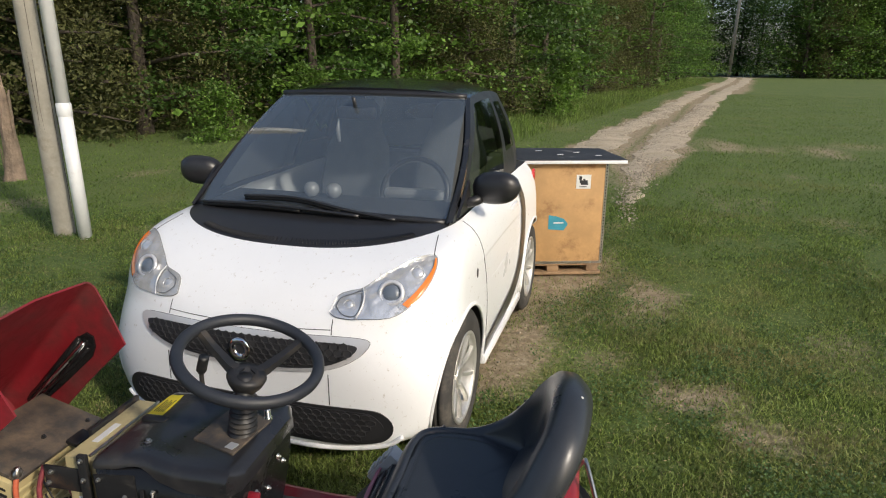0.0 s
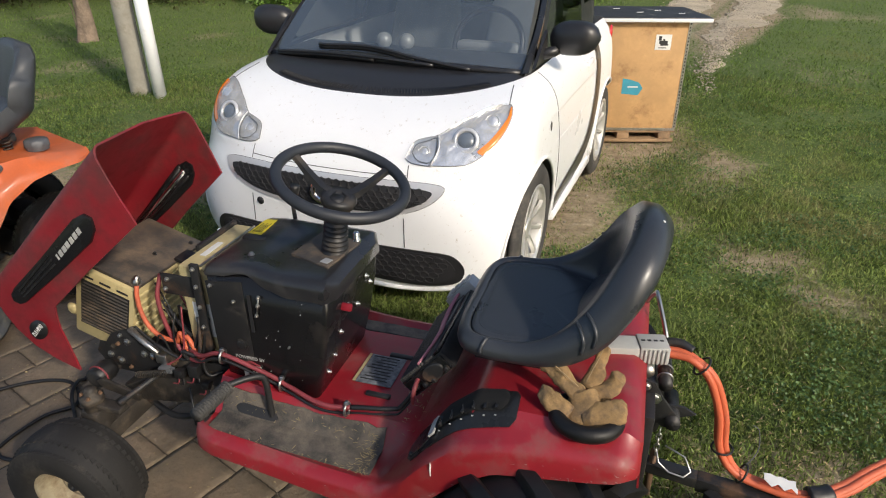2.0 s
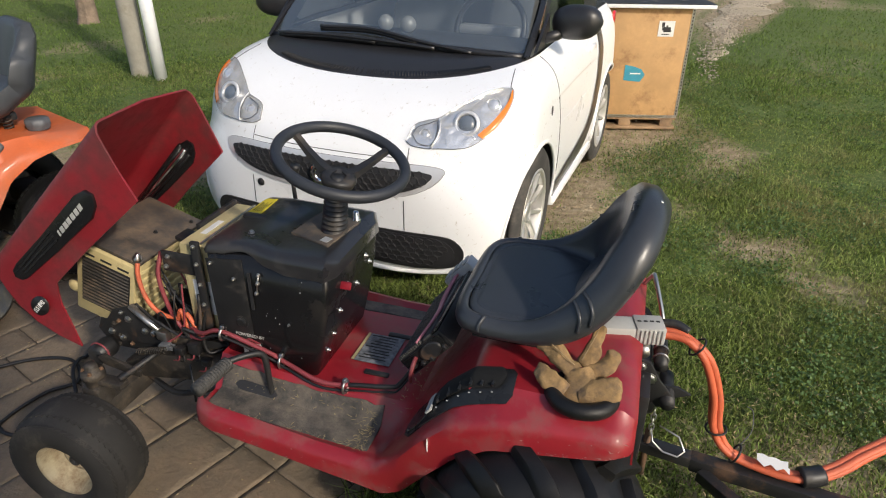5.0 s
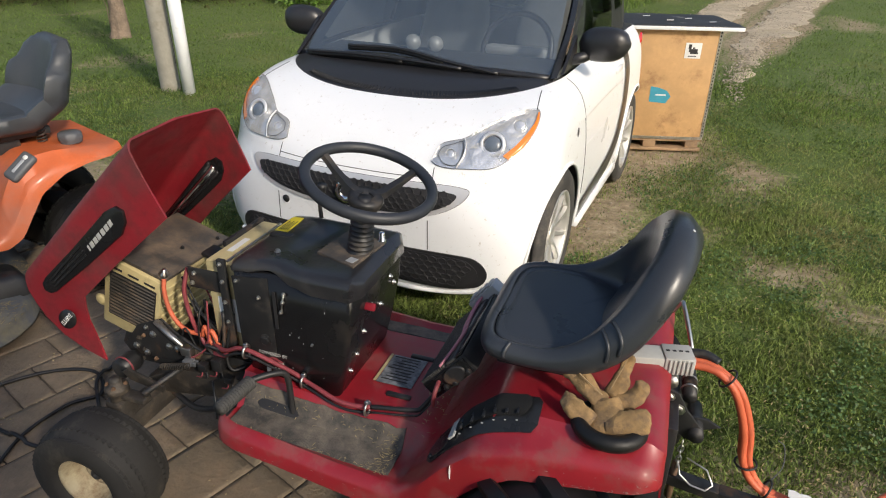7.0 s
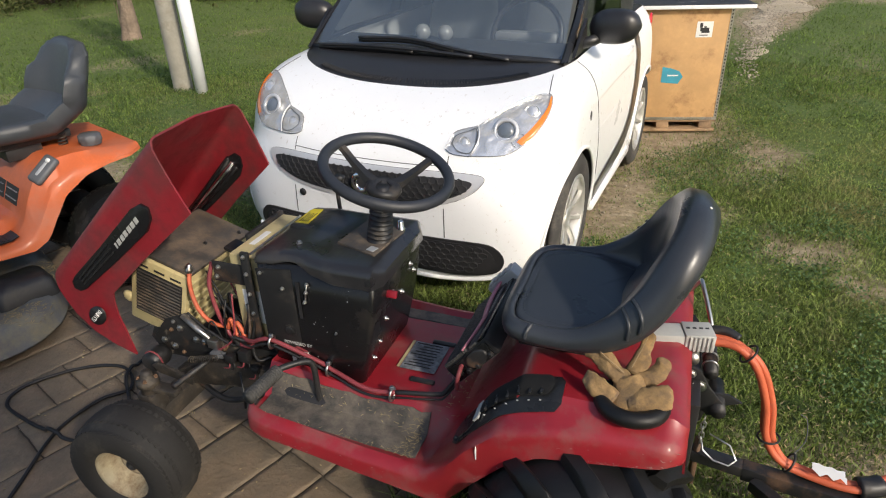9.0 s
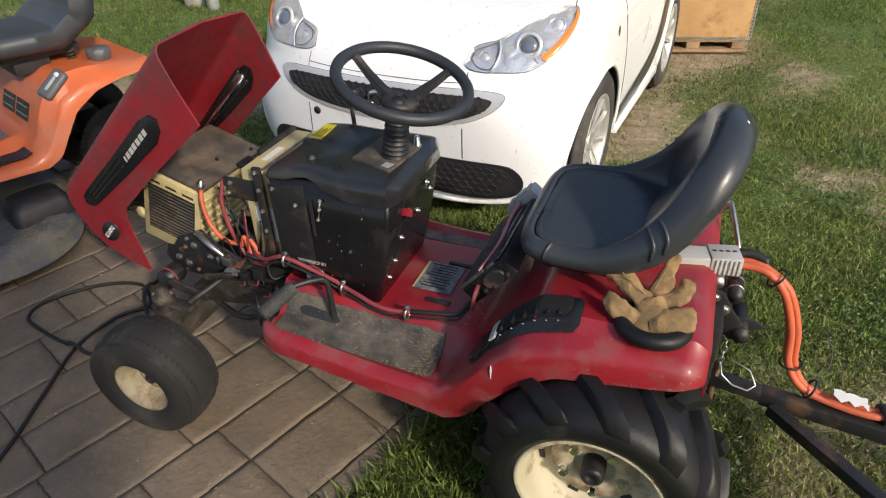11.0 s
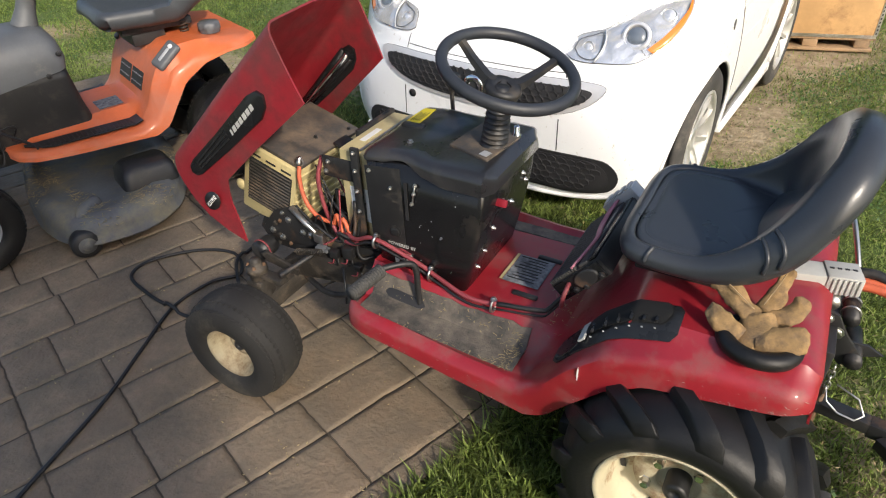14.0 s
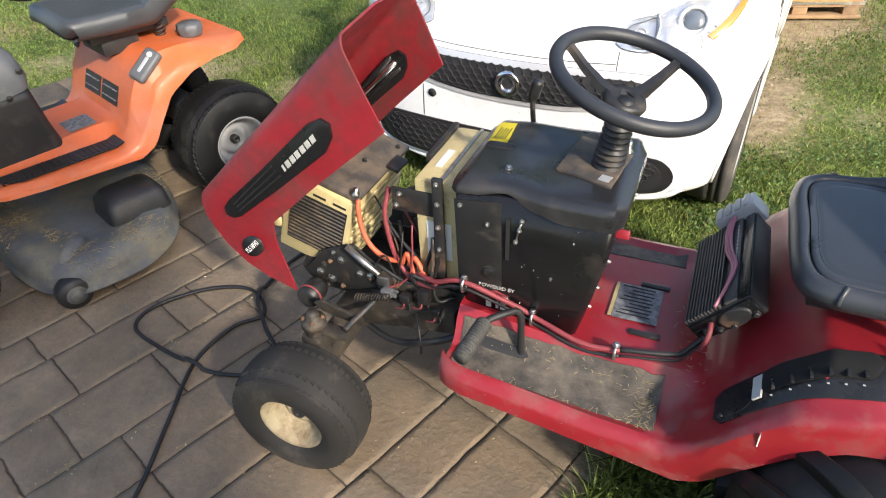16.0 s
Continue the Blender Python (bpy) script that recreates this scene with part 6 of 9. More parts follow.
def level(v):
    i = min(int(v * (len(LEVELS) - 1)), len(LEVELS) - 2)
    t = v * (len(LEVELS) - 1) - i
    p = [LEVELS[max(0, i - 1)], LEVELS[i], LEVELS[i + 1], LEVELS[min(len(LEVELS) - 1, i + 2)]]
    return [0.5 * (2 * b + (c - a) * t + (2 * a - 5 * b + 4 * c - d) * t * t + (3 * b - a - 3 * c + d) * t ** 3) for a, b, c, d in zip(*p)]


def shell(u, v):
    """The painted body: u from the middle of the nose round one side to the middle of the tail, v upwards."""
    zc, xc, zs, xs, inset = level(v)
    if u < 0.45:
        th = u / 0.45 * math.pi / 2
        ex = keyed([(0.20, 0.50), (0.50, 0.8)], v)
        fy, fx = math.sin(th) ** ex, 1 - max(0.0, math.cos(th)) ** ex
        w = fy ** 2.4
        return K(lerp(xc, xs, w) + NOSE * fx, (WIDE - inset) * fy, lerp(zc, zs, w))
    if u < 0.85:
        x = lerp(NOSE + xs, 2.20, (u - 0.45) / 0.40)
        rise = keyed([(0.6, 0.0), (1.6, 0.035), (2.2, 0.045)], x) * v ** 3
        bulge = 0.012 * math.exp(-((x - 2.07) / 0.35) ** 2) * (1 - v)
        return K(x, WIDE - inset * (1 - 0.15 * (x - 0.6)) + bulge - 0.01 * math.exp(-((x - 1.2) / 0.4) ** 2) * (1 if v < 0.6 else 0), zs + rise)
    th = (u - 0.85) / 0.15 * math.pi / 2
    top = 0.045 * v ** 3
    return K(2.20 + (LONG - 2.20 - 0.08 * v ** 2) * math.sin(th) ** 0.8, (WIDE - inset * 0.76) * max(0.0, math.cos(th)) ** 0.7, zs + top)


ARCHES = ((0.45, 0.285, 0.318), (2.07, 0.287, 0.328))
nu, nv = 220, 76
bm = B()
verts = {}
for sgn in (1, -1):
    for i in range(nu + 1):
        for j in range(nv + 1):
            p = shell(i / nu, j / nv)
            if sgn < 0 and (i == 0 or i == nu):
                verts[sgn, i, j] = verts[1, i, j]
                continue
            p.y *= sgn
            verts[sgn, i, j] = bm.verts.new(p)
edge = {}
for sgn in (1, -1):
    for i in range(nu):
        for j in range(nv):
            q = [verts[sgn, i, j], verts[sgn, i + 1, j], verts[sgn, i + 1, j + 1], verts[sgn, i, j + 1]]
            c = sum((v.co for v in q), Vector()) / 4
            hole = [w for w in ARCHES if abs(c.y) > 0.45 and Vector((-c.x - w[0], 0, c.z - w[1])).length < w[2]]
            if hole:
                for v in q:
                    edge[v] = hole[0]
                continue
            try:
                bm.faces.new(q if sgn > 0 else q[::-1])
            except ValueError:
                pass
for v, (ax, az, ar) in edge.items():  # draw the arch's ragged edge onto its circle
    if v.link_faces:
        d = Vector((-v.co.x - ax, 0, v.co.z - az)).normalized() * ar
        v.co = K(ax + d.x, v.co.y, az + d.z)
bmesh.ops.remove_doubles(bm, verts=bm.verts, dist=0.0003)
bmesh.ops.delete(bm, geom=[v for v in bm.verts if not v.link_faces], context="VERTS")
bmesh.ops.recalc_face_normals(bm, faces=bm.faces)
tree = BVHTree.FromBMesh(bm)
carbody = part("body", bm, M_WHITE, car, "glossy white plastic body panels", angle=60)


def front(y, z, lift=0.003):
    """The point of the nose that stands at y, z as seen from ahead."""
    hit, n, _, _ = tree.ray_cast(Vector((1.0, y, z)), Vector((-1, 0, 0)))
    if hit is None or hit.x < -0.62:
        hit, n, _, _ = tree.find_nearest(Vector((-0.45, y, z)))
    return hit + (n if n.x > -0.2 else -n) * lift


def flank(x, z, s=1, lift=0.003):
    hit, n, _, _ = tree.ray_cast(Vector((-x, 2.0 * s, z)), Vector((0, -s, 0)))
    if hit is None:
        hit, n, _, _ = tree.find_nearest(K(x, 0.76 * s, z))
    return hit + (n if n.y * s > 0 else -n) * lift


def patch(outline, put, lift, n=7, wave=0.0):
    """A raised skin over the body inside an outline: its rim meets the body, its rings shrink towards the middle."""
    bm = B()
    cx, cy = sum(p[0] for p in outline) / len(outline), sum(p[1] for p in outline) / len(outline)
    rows = [[put(a, b, -0.002) for a, b in outline]]
    for k in range(n):
        f = 1 - k / n
        rows.append([put(lerp(cx, a, f), lerp(cy, b, f), lift + (wave * noise.noise(Vector((lerp(cx, a, f) * 30, lerp(cy, b, f) * 30, 2))) if k > 1 else 0)) for a, b in outline])
    g = sheet(bm, rows, close_u=True)
    m = bm.verts.new(put(cx, cy, lift))
    for k in range(len(outline)):
        bm.faces.new((g[-1][k], g[-1][(k + 1) % len(outline)], m))
    bmesh.ops.recalc_face_normals(bm, faces=bm.faces)
    return bm


def dense(outline, n=5):
    pts = smooth_line([(a, b, 0) for a, b in outline + outline[:1]], n)[:-1]
    return [(p.x, p.y) for p in pts]


def trace(pts, put, r, name, material, parent, lift=0.002, n=6, seg=6, closed=False):
    bm = B()
    line = smooth_line([(a, b, 0) for a, b in pts], n)
    tube(bm, [put(p.x, p.y, lift) for p in line][:-1 if closed else None], r, seg, closed=closed)
    return part(name, bm, material, parent)


LAMP = [(0.335, 0.672), (0.360, 0.660), (0.410, 0.655), (0.459, 0.657), (0.557, 0.663), (0.610, 0.690), (0.645, 0.722), (0.670, 0.768), (0.677, 0.805), (0.668, 0.832), (0.640, 0.840), (0.583, 0.826), (0.498, 0.786), (0.440, 0.748), (0.400, 0.738), (0.352, 0.720)]
for s in (1, -1):
    sp = lambda y, z, lift=0.003, s=s: Vector((1, s, 1)) * front(y, z, lift)
    out = dense(LAMP, 3)
    lamp = part("headlight", patch(out, sp, 0.007, n=16, wave=0.007), M_REFLECTOR, car, "clear teardrop headlight with amber corner")
    part("cover", patch(out, sp, 0.0135, n=6), M_LAMPGLASS, lamp).visible_shadow = False
    trace(out + out[:1], sp, 0.0016, "seal", M_GREYPLASTIC, lamp, 0.004, n=1, closed=True)
    outer = smooth_line([(0.612, 0.693, 0), (0.645, 0.724, 0), (0.669, 0.768, 0), (0.675, 0.805, 0), (0.667, 0.830, 0)], 5)
    inner_ = smooth_line([(0.592, 0.704, 0), (0.626, 0.738, 0), (0.652, 0.775, 0), (0.665, 0.806, 0), (0.662, 0.831, 0)], 5)
    bm = B()
    sheet(bm, [[sp(p.x, p.y, 0.004) for p in outer]] + [[sp(lerp(p.x, q.x, f), lerp(p.y, q.y, f), 0.0150) for p, q in zip(outer, inner_)] for f in (0.02, 0.35, 0.7, 1.0)])
    part("indicator", bm, M_AMBER, lamp, "amber indicator lens")
    trace([(0.436, 0.656), (0.452, 0.690), (0.452, 0.722), (0.438, 0.748)], sp, 0.0032, "divider", M_SILVERTRIM, lamp, 0.0125, n=4)
    trace([(0.356, 0.690), (0.385, 0.668), (0.430, 0.664), (0.446, 0.694), (0.436, 0.736), (0.404, 0.728), (0.366, 0.714), (0.356, 0.690)], sp, 0.0016, "inner_edge", M_GREYPLASTIC, lamp, 0.0115, n=4, closed=True)
    for f in (0.25, 0.5, 0.75):
        trace([(lerp(0.575, 0.640, f), lerp(0.676, 0.722, f)), (lerp(0.560, 0.620, f), lerp(0.690, 0.742, f))], sp, 0.0016, "flute", M_CHROME, lamp, 0.0115, n=2)
    for y, z, r, dark in ((0.545, 0.738, 0.036, 1), (0.400, 0.697, 0.020, 0), (0.618, 0.795, 0.026, 0)):
        c0 = sp(y, z, 0.008)
        nrm = (sp(y, z, 0.02) - sp(y, z, 0.0)).normalized()
        at = Matrix.Translation(c0) @ (nrm * 0.6 + Vector((0.4, 0, 0.05))).normalized().to_track_quat("Z", "Y").to_matrix().to_4x4()
        bm = B()
        lathe(bm, [(r * 1.42, -0.002), (r * 1.36, 0.005), (r * 1.08, 0.0065), (r, 0.003), (r * 0.95, -0.004)] if dark else [(r * 1.18, -0.003), (r * 1.08, 0.003), (r * 0.98, 0.001), (r * 0.95, -0.005)], 28)
        part("bezel", bm, M_SILVERTRIM if dark else M_REFLECTOR, lamp, at=at)
        bm = B()
        lathe(bm, [(r * 0.95 * math.cos(a), -0.004 + 0.45 * r * math.sin(a)) for a in [k * math.pi / 16 for k in range(8)]] + [(0, -0.004 + 0.45 * r)], 24)
        part("lens", bm, M_LENSDARK if dark else M_REFLECTOR, lamp, at=at)

# upper grille, lower intake
GR = [(0.0, 0.592), (0.20, 0.594), (0.38, 0.596), (0.475, 0.590), (0.50, 0.572), (0.46, 0.525), (0.36, 0.478), (0.20, 0.450), (0.0, 0.442)]
both = lambda half: half + [(-y, z) for y, z in half[-2:0:-1]]
out = dense(both(GR), 3)
grille = part("grille", patch(out, front, 0.005, n=6), M_SILVERTRIM, car, "silver grille surround with dark mesh")
inner = [(y * 0.915, 0.518 + (z - 0.520) * 0.74) for y, z in out]
# raised black skin whose colour stands in for the shade behind the mesh
part("grille_recess", patch(inner, front, 0.008, n=6), M_INKSHADE, grille)
trace(out + out[:1], front, 0.0018, "panel_gap", M_INKSHADE, grille, 0.001, n=1, closed=True)
for row in range(5):  # honeycomb
    for k in range(-13, 14):
        y0, z0 = (k + 0.5 * (row % 2)) * 0.034, 0.476 + row * 0.0215
        low, high = 0.462 + 0.36 * y0 * y0, 0.576
        if abs(y0) > 0.435 or z0 < low - 0.004 or z0 > high + 0.006:
            continue
        bm = B()
        tube(bm, [front(y0 + 0.0175 * math.cos(q), min(high, max(low, z0 + 0.0125 * math.sin(q))), 0.010) for q in [(j + 0.5) * math.tau / 6 for j in range(6)]], 0.0026, 5, closed=True)
        part("mesh_cell", bm, M_MESH, grille)
bm = B()
c0 = front(0, 0.520, 0.013)
lathe(bm, [(0.042, 0), (0.047, 0.006), (0.044, 0.012), (0.026, 0.012), (0.020, 0.006), (0.020, 0.0)], 32, Matrix.Translation(c0) @ Matrix.Rotation(radians(90), 4, "Y"), closed=False)
part("emblem_ring", bm, M_CHROME, grille, "round chrome emblem ring")
bm = B()
lathe(bm, [(0.034, 0), (0.03, 0.004), (0.0, 0.006)], 24, Matrix.Translation(c0) @ Matrix.Rotation(radians(90), 4, "Y"))
part("emblem_disc", bm, M_CARGREY, grille)
IN = [(0.0, 0.322), (0.30, 0.326), (0.50, 0.326), (0.562, 0.306), (0.592, 0.258), (0.575, 0.208), (0.52, 0.182), (0.40, 0.170), (0.20, 0.172), (0.0, 0.174)]
intake = part("lower_intake", patch(dense(both(IN), 3), front, 0.005, n=8), M_CARBLACK, car, "black lower air intake")
# black skin again, painting the intake's inner shade
part("intake_recess", patch([(y * 0.94, 0.250 + (z - 0.250) * 0.86) for y, z in dense(both(IN), 3)], front, 0.0085, n=6), M_INKSHADE, intake)
for row in range(5):
    for k in range(-14, 15):
        y0, z0 = (k + 0.5 * (row % 2)) * 0.038, 0.205 + row * 0.023
        if abs(y0) > 0.53 - 0.02 * abs(row - 2.5):
            continue
        bm = B()
        tube(bm, [front(y0 + 0.019 * math.cos(q), z0 + 0.013 * math.sin(q), 0.0095) for q in [(j + 0.5) * math.tau / 6 for j in range(6)]], 0.0022, 4, closed=True)
        part("mesh_cell", bm, M_MESH, intake)
trace([(y, z - 0.012) for y, z in ((-0.62, 0.225), (-0.57, 0.190), (-0.50, 0.170), (-0.38, 0.152), (-0.2, 0.158), (0.0, 0.164), (0.2, 0.158), (0.38, 0.152), (0.50, 0.170), (0.57, 0.190), (0.62, 0.225))], front, 0.010, "lip", M_WHITE, car, 0.008)
bm = B()
lathe(bm, [(0.0165, 0.0), (0.0165, 0.002), (0.0, 0.002)], 20, Matrix.Translation(front(-0.312, 0.428, 0.0015)) @ Matrix.Rotation(radians(90), 4, "Y"))
part("tow_eye_hole", bm, M_INKSHADE, car)
for s in (1, -1):
    sp = lambda y, z, lift=0.003, s=s: Vector((1, s, 1)) * front(y, z, lift)
    trace([(0.352, 0.652), (0.355, 0.60)], sp, 0.0018, "panel_gap", M_INKSHADE, car, 0.0)
    trace([(0.352, 0.455), (0.353, 0.40), (0.354, 0.332)], sp, 0.0018, "panel_gap", M_INKSHADE, car, 0.0)
    trace([(0.652, 0.843), (0.640, 0.862), (0.622, 0.885)], sp, 0.0018, "panel_gap", M_INKSHADE, car, 0.0)
trace([(-0.35, 0.617), (-0.2, 0.612), (0, 0.610), (0.2, 0.612), (0.35, 0.617)], front, 0.0016, "panel_gap", M_INKSHADE, car, 0.0)

# scuttle, windscreen, roof, glasshouse
def ws(a, b):
    """The windscreen: a from -1 to 1 across, b from its foot to its head."""
    y = lerp(0.628, 0.522, b) * a
    x = lerp(0.565 + 0.05 * a * a, 1.245 + 0.07 * a * a, b)
    z = lerp(0.920 - 0.018 * a * a, 1.412 - 0.012 * a * a, b) + 0.035 * math.sin(math.pi * b)
    return K(x, y, z)


bm = B()
rows = []
for j in range(9):
    f = j / 8
    row = []
    for k in range(-16, 17):
        a = k / 16
        e = shell(abs(a) * 0.44, 1.0)
        e.y = math.copysign(e.y, a)
        p = e.lerp(ws(a, 0.0) + Vector((0, 0, -0.004)), f)
        p.z += 0.012 * math.sin(math.pi * f)
        row.append(p)
    rows.append(row)
sheet(bm, rows)
thicken(bm, 0.004)
scuttle = part("scuttle", bm, M_CARBLACK, car, "matt black plastic scuttle below the windscreen")
for k in range(-34, 46):
    a = k / 76
    e = shell(abs(a) * 0.44, 1.0)
    e.y = math.copysign(e.y, a)
    q = ws(a, 0.0)
    bm = B()
    tube(bm, [e.lerp(q, 0.05) + Vector((0, 0, 0.006)), e.lerp(q, 0.17) + Vector((0, 0, 0.009))], 0.0022, 5)
    part("vent_slat", bm, M_INKSHADE, scuttle)
bm = B()
sheet(bm, [[ws(k / 14, j / 14) for k in range(-14, 15)] for j in range(15)])
screen = part("windscreen", bm, M_GLASS, car, "reflecting windscreen glass")
screen.visible_shadow = False
for pts, nm in (([ws(k / 10, 1.0) for k in range(-10, 11)], "header_band"), ([ws(k / 10, 0.012) for k in range(-10, 11)], "foot_band")):
    bm = B()
    tube(bm, pts, 0.016, 8)
    part(nm, bm, M_CARBLACK, screen)


def roof(a, f):
    x = lerp(1.245 + 0.07 * a * a, 2.13, f)
    z = lerp(1.412, 1.425, f) - 0.012 * a * a + 0.062 * math.sin(math.pi * min(1, 0.12 + 0.88 * f)) ** 0.8 * (1 - 0.4 * a * a)
    return K(x, lerp(0.522, 0.50, f) * a, z - 0.03 * abs(a) ** 8)


bm = B()
sheet(bm, [[roof(k / 12, j / 14) for k in range(-12, 13)] for j in range(15)])
thicken(bm, 0.02)
part("roof", bm, M_ROOF, car, "dark glossy roof panel")


def side(a, b, s):
    """The side glasshouse: a from the front pillar to the tail, b from belt to roof."""
    foot = shell(0.45, 1.0).lerp(ws(1, 0), 0.5) if a == 0 else shell(lerp(0.47, 0.86, a), 1.0)
    foot = K(lerp(0.60, 2.26, a), lerp(0.640, 0.672, min(1, a * 3)) if a < 0.8 else lerp(0.672, 0.62, (a - 0.8) / 0.2), keyed([(0, 0.905), (0.3, 0.925), (1, 0.952)], a))
    h = roof(1, max(0.0, (a - 0.0) / 1.0))
    p = foot.lerp(h, b)
    p.y += 0.030 * math.sin(math.pi * b)
    return Vector((p.x, p.y * s, p.z))


for s in (1, -1):
    bm, bg = B(), B()
    na, nb = 50, 24
    for i in range(na):
        for j in range(nb):
            a, b = (i + 0.5) / na, (j + 0.5) / nb
            win = 0.10 < a < 0.60 and 0.06 < b < 0.90 and b < 0.10 + (a - 0.06) * 8.0
            win |= 0.65 < a < 0.86 and 0.30 < b < 0.88
            q = [(i, j), (i + 1, j), (i + 1, j + 1), (i, j + 1)]
            tgt = bg if win else bm
            tgt.faces.new([tgt.verts.new(side(x / na, y / nb, s)) for x, y in q])
    for x in (bm, bg):
        bmesh.ops.remove_doubles(x, verts=x.verts, dist=0.0004)
        bmesh.ops.recalc_face_normals(x, faces=x.faces)
    bmesh.ops.solidify(bm, geom=list(bm.faces), thickness=0.012)
    fr = part("window_surround", bm, M_CARBLACK, car, "black pillars and window surround")
    gl = part("side_glass", bg, M_SIDEGLASS, car, "dark tinted side glass")
    gl.visible_shadow = False
    # front pillar
    bm = B()
    sheet(bm, [[side(0.0, b / 14, s) + Vector((0.012, -s * 0.006, 0.012)), side(0.0, b / 14, s) + Vector((-0.02, s * 0.010, 0.008)), side(0.045, b / 14, s) + Vector((0, s * 0.004, 0))] for b in range(15)])
    thicken(bm, 0.014)
    part("front_pillar", bm, M_BLACKGLOSS, car, "glossy black windscreen pillar")
    # mirror
    bm = B()
    M = Matrix.Translation(K(0.885, s * 0.780, 1.026)) @ Matrix.Rotation(s * radians(-10), 4, "Z") @ Matrix.Diagonal((1.15, 1.15, 1.12, 1))
    rows = []
    for i in range(13):
        t = -1 + 2 * i / 12
        r = max(0.02, (1 - abs(t) ** 2.6)) ** 0.5
        cx = 0.10 * t
        rows.append([M @ Vector((0.052 * r * math.copysign(abs(math.cos(q)) ** 0.8, math.cos(q)) + 0.01 * r, s * cx, 0.066 * r * math.copysign(abs(math.sin(q)) ** 0.85, math.sin(q)) + 0.006 * t)) for q in [k * math.tau / 20 for k in range(20)]])
    g = sheet(bm, rows, close_u=True)
    bm.faces.new(g[0][::-1]), bm.faces.new(g[-1])
    bmesh.ops.recalc_face_normals(bm, faces=bm.faces)
    mir = part("door_mirror", bm, M_CARBLACK, car, "black door mirror housing")
    bm = B()
    tube(bm, [K(0.80, s * 0.645, 0.955), K(0.84, s * 0.70, 0.97), K(0.88, s * 0.73, 0.985)], 0.024, 10)
    part("mirror_arm", bm, M_CARBLACK, mir)
    bm = B()
    prism(bm, [(-0.66, 0.925), (-0.86, 0.945), (-0.84, 1.06)], "y", s * 0.655, s * 0.668)
    part("mirror_base", bm, M_CARBLACK, mir)
    # safety cell stripe, door gaps, handle
    fl = lambda x, z, lift=0.003, s=s: flank(x, z, s, lift)
    bm = B()
    spine = smooth_line([(1.70, 0.945, 0), (1.72, 0.80, 0), (1.70, 0.62, 0), (1.62, 0.45, 0), (1.48, 0.34, 0), (1.25, 0.29, 0), (0.95, 0.268, 0), (0.80, 0.262, 0)], 6)
    rows = []
    for i, p in enumerate(spine):
        d = (spine[min(i + 1, len(spine) - 1)] - spine[max(i - 1, 0)]).normalized()
        nrm = Vector((-d.y, d.x, 0))
        wd = 0.05
        rows.append([fl((p + nrm * wd * q).x, (p + nrm * wd * q).y, 0.007) for q in (-1, -0.5, 0, 0.5, 1)])
    sheet(bm, rows)
    part("safety_cell", bm, M_CARGREY, car, "dark grey safety cell band")
    trace([(0.80, 0.28), (0.80, 0.55), (0.74, 0.80), (0.72, 0.90)], fl, 0.0022, "panel_gap", M_INKSHADE, car, 0.0)
    trace([(0.72, 0.60), (1.1, 0.585), (1.62, 0.60)], fl, 0.0012, "body_crease", M_WHITE, car, 0.0)
    bm = B()
    box(bm, -1.56, -1.42, -0.012, 0.012, 0.80, 0.83, 0.008)
    bmesh.ops.translate(bm, verts=bm.verts, vec=(0, flank(1.5, 0.81, s).y, 0))
    part("door_handle", bm, M_WHITE, car)
    bm = B()
    lathe(bm, [(0.014, 0), (0.012, 0.004), (0, 0.005)], 14, Matrix.Translation(fl(0.62, 0.70, 0)) @ Matrix.Rotation(radians(-90 * s), 4, "X") @ Matrix.Diagonal((0.8, 1.6, 1, 1)))
    part("side_repeater", bm, M_CARGREY, car)
    tl = dense([(2.20, 0.84), (2.30, 0.86), (2.33, 0.95), (2.24, 0.97)], 2)
    bm = B()
    lathe(bm, [(0.05, 0), (0.047, 0.01), (0, 0.016)], 18, Matrix.Translation(fl(2.24, 0.86, -0.002)) @ Matrix.Rotation(radians(-90 * s), 4, "X"))
    part("tail_light", bm, M_TAIL, car)
    bm = B()
    box(bm, -1.72, -0.79, s * 0.70, s * 0.772, 0.185, 0.235, 0.012)
    part("sill", bm, M_WHITE, car)
    # arch lips and dark liners
    for ax, az, ar in ARCHES:
        lip = []
        for k in range(25):
            q = radians(-12 + 204 * k / 24)
            lip.append((ax + ar * math.cos(q), az + ar * math.sin(q)))
        bm = B()
        pts = []
        for x, z in lip:
            p = flank(x, z + 0.004 * (z - az) / ar, s, 0.0)
            pts.append(Vector((-x, min(abs(p.y), 0.775) * s, z)))
        tube(bm, pts, 0.009, 6)
        part("arch_lip", bm, M_WHITE, car)
        bm = B()
        sheet(bm, [[(p.x, p.y - s * 0.004, p.z) for p in pts], [(p.x, s * min(abs(p.y) - 0.02, 0.60), p.z) for p in pts], [(p.x, s * 0.42, p.z) for p in pts]])
        sheet(bm, [[(-x, s * 0.42, z) for x, z in lip], [(-ax, s * 0.42, az) for x, z in lip]])
        part("arch_liner", bm, M_CARBLACK, car)


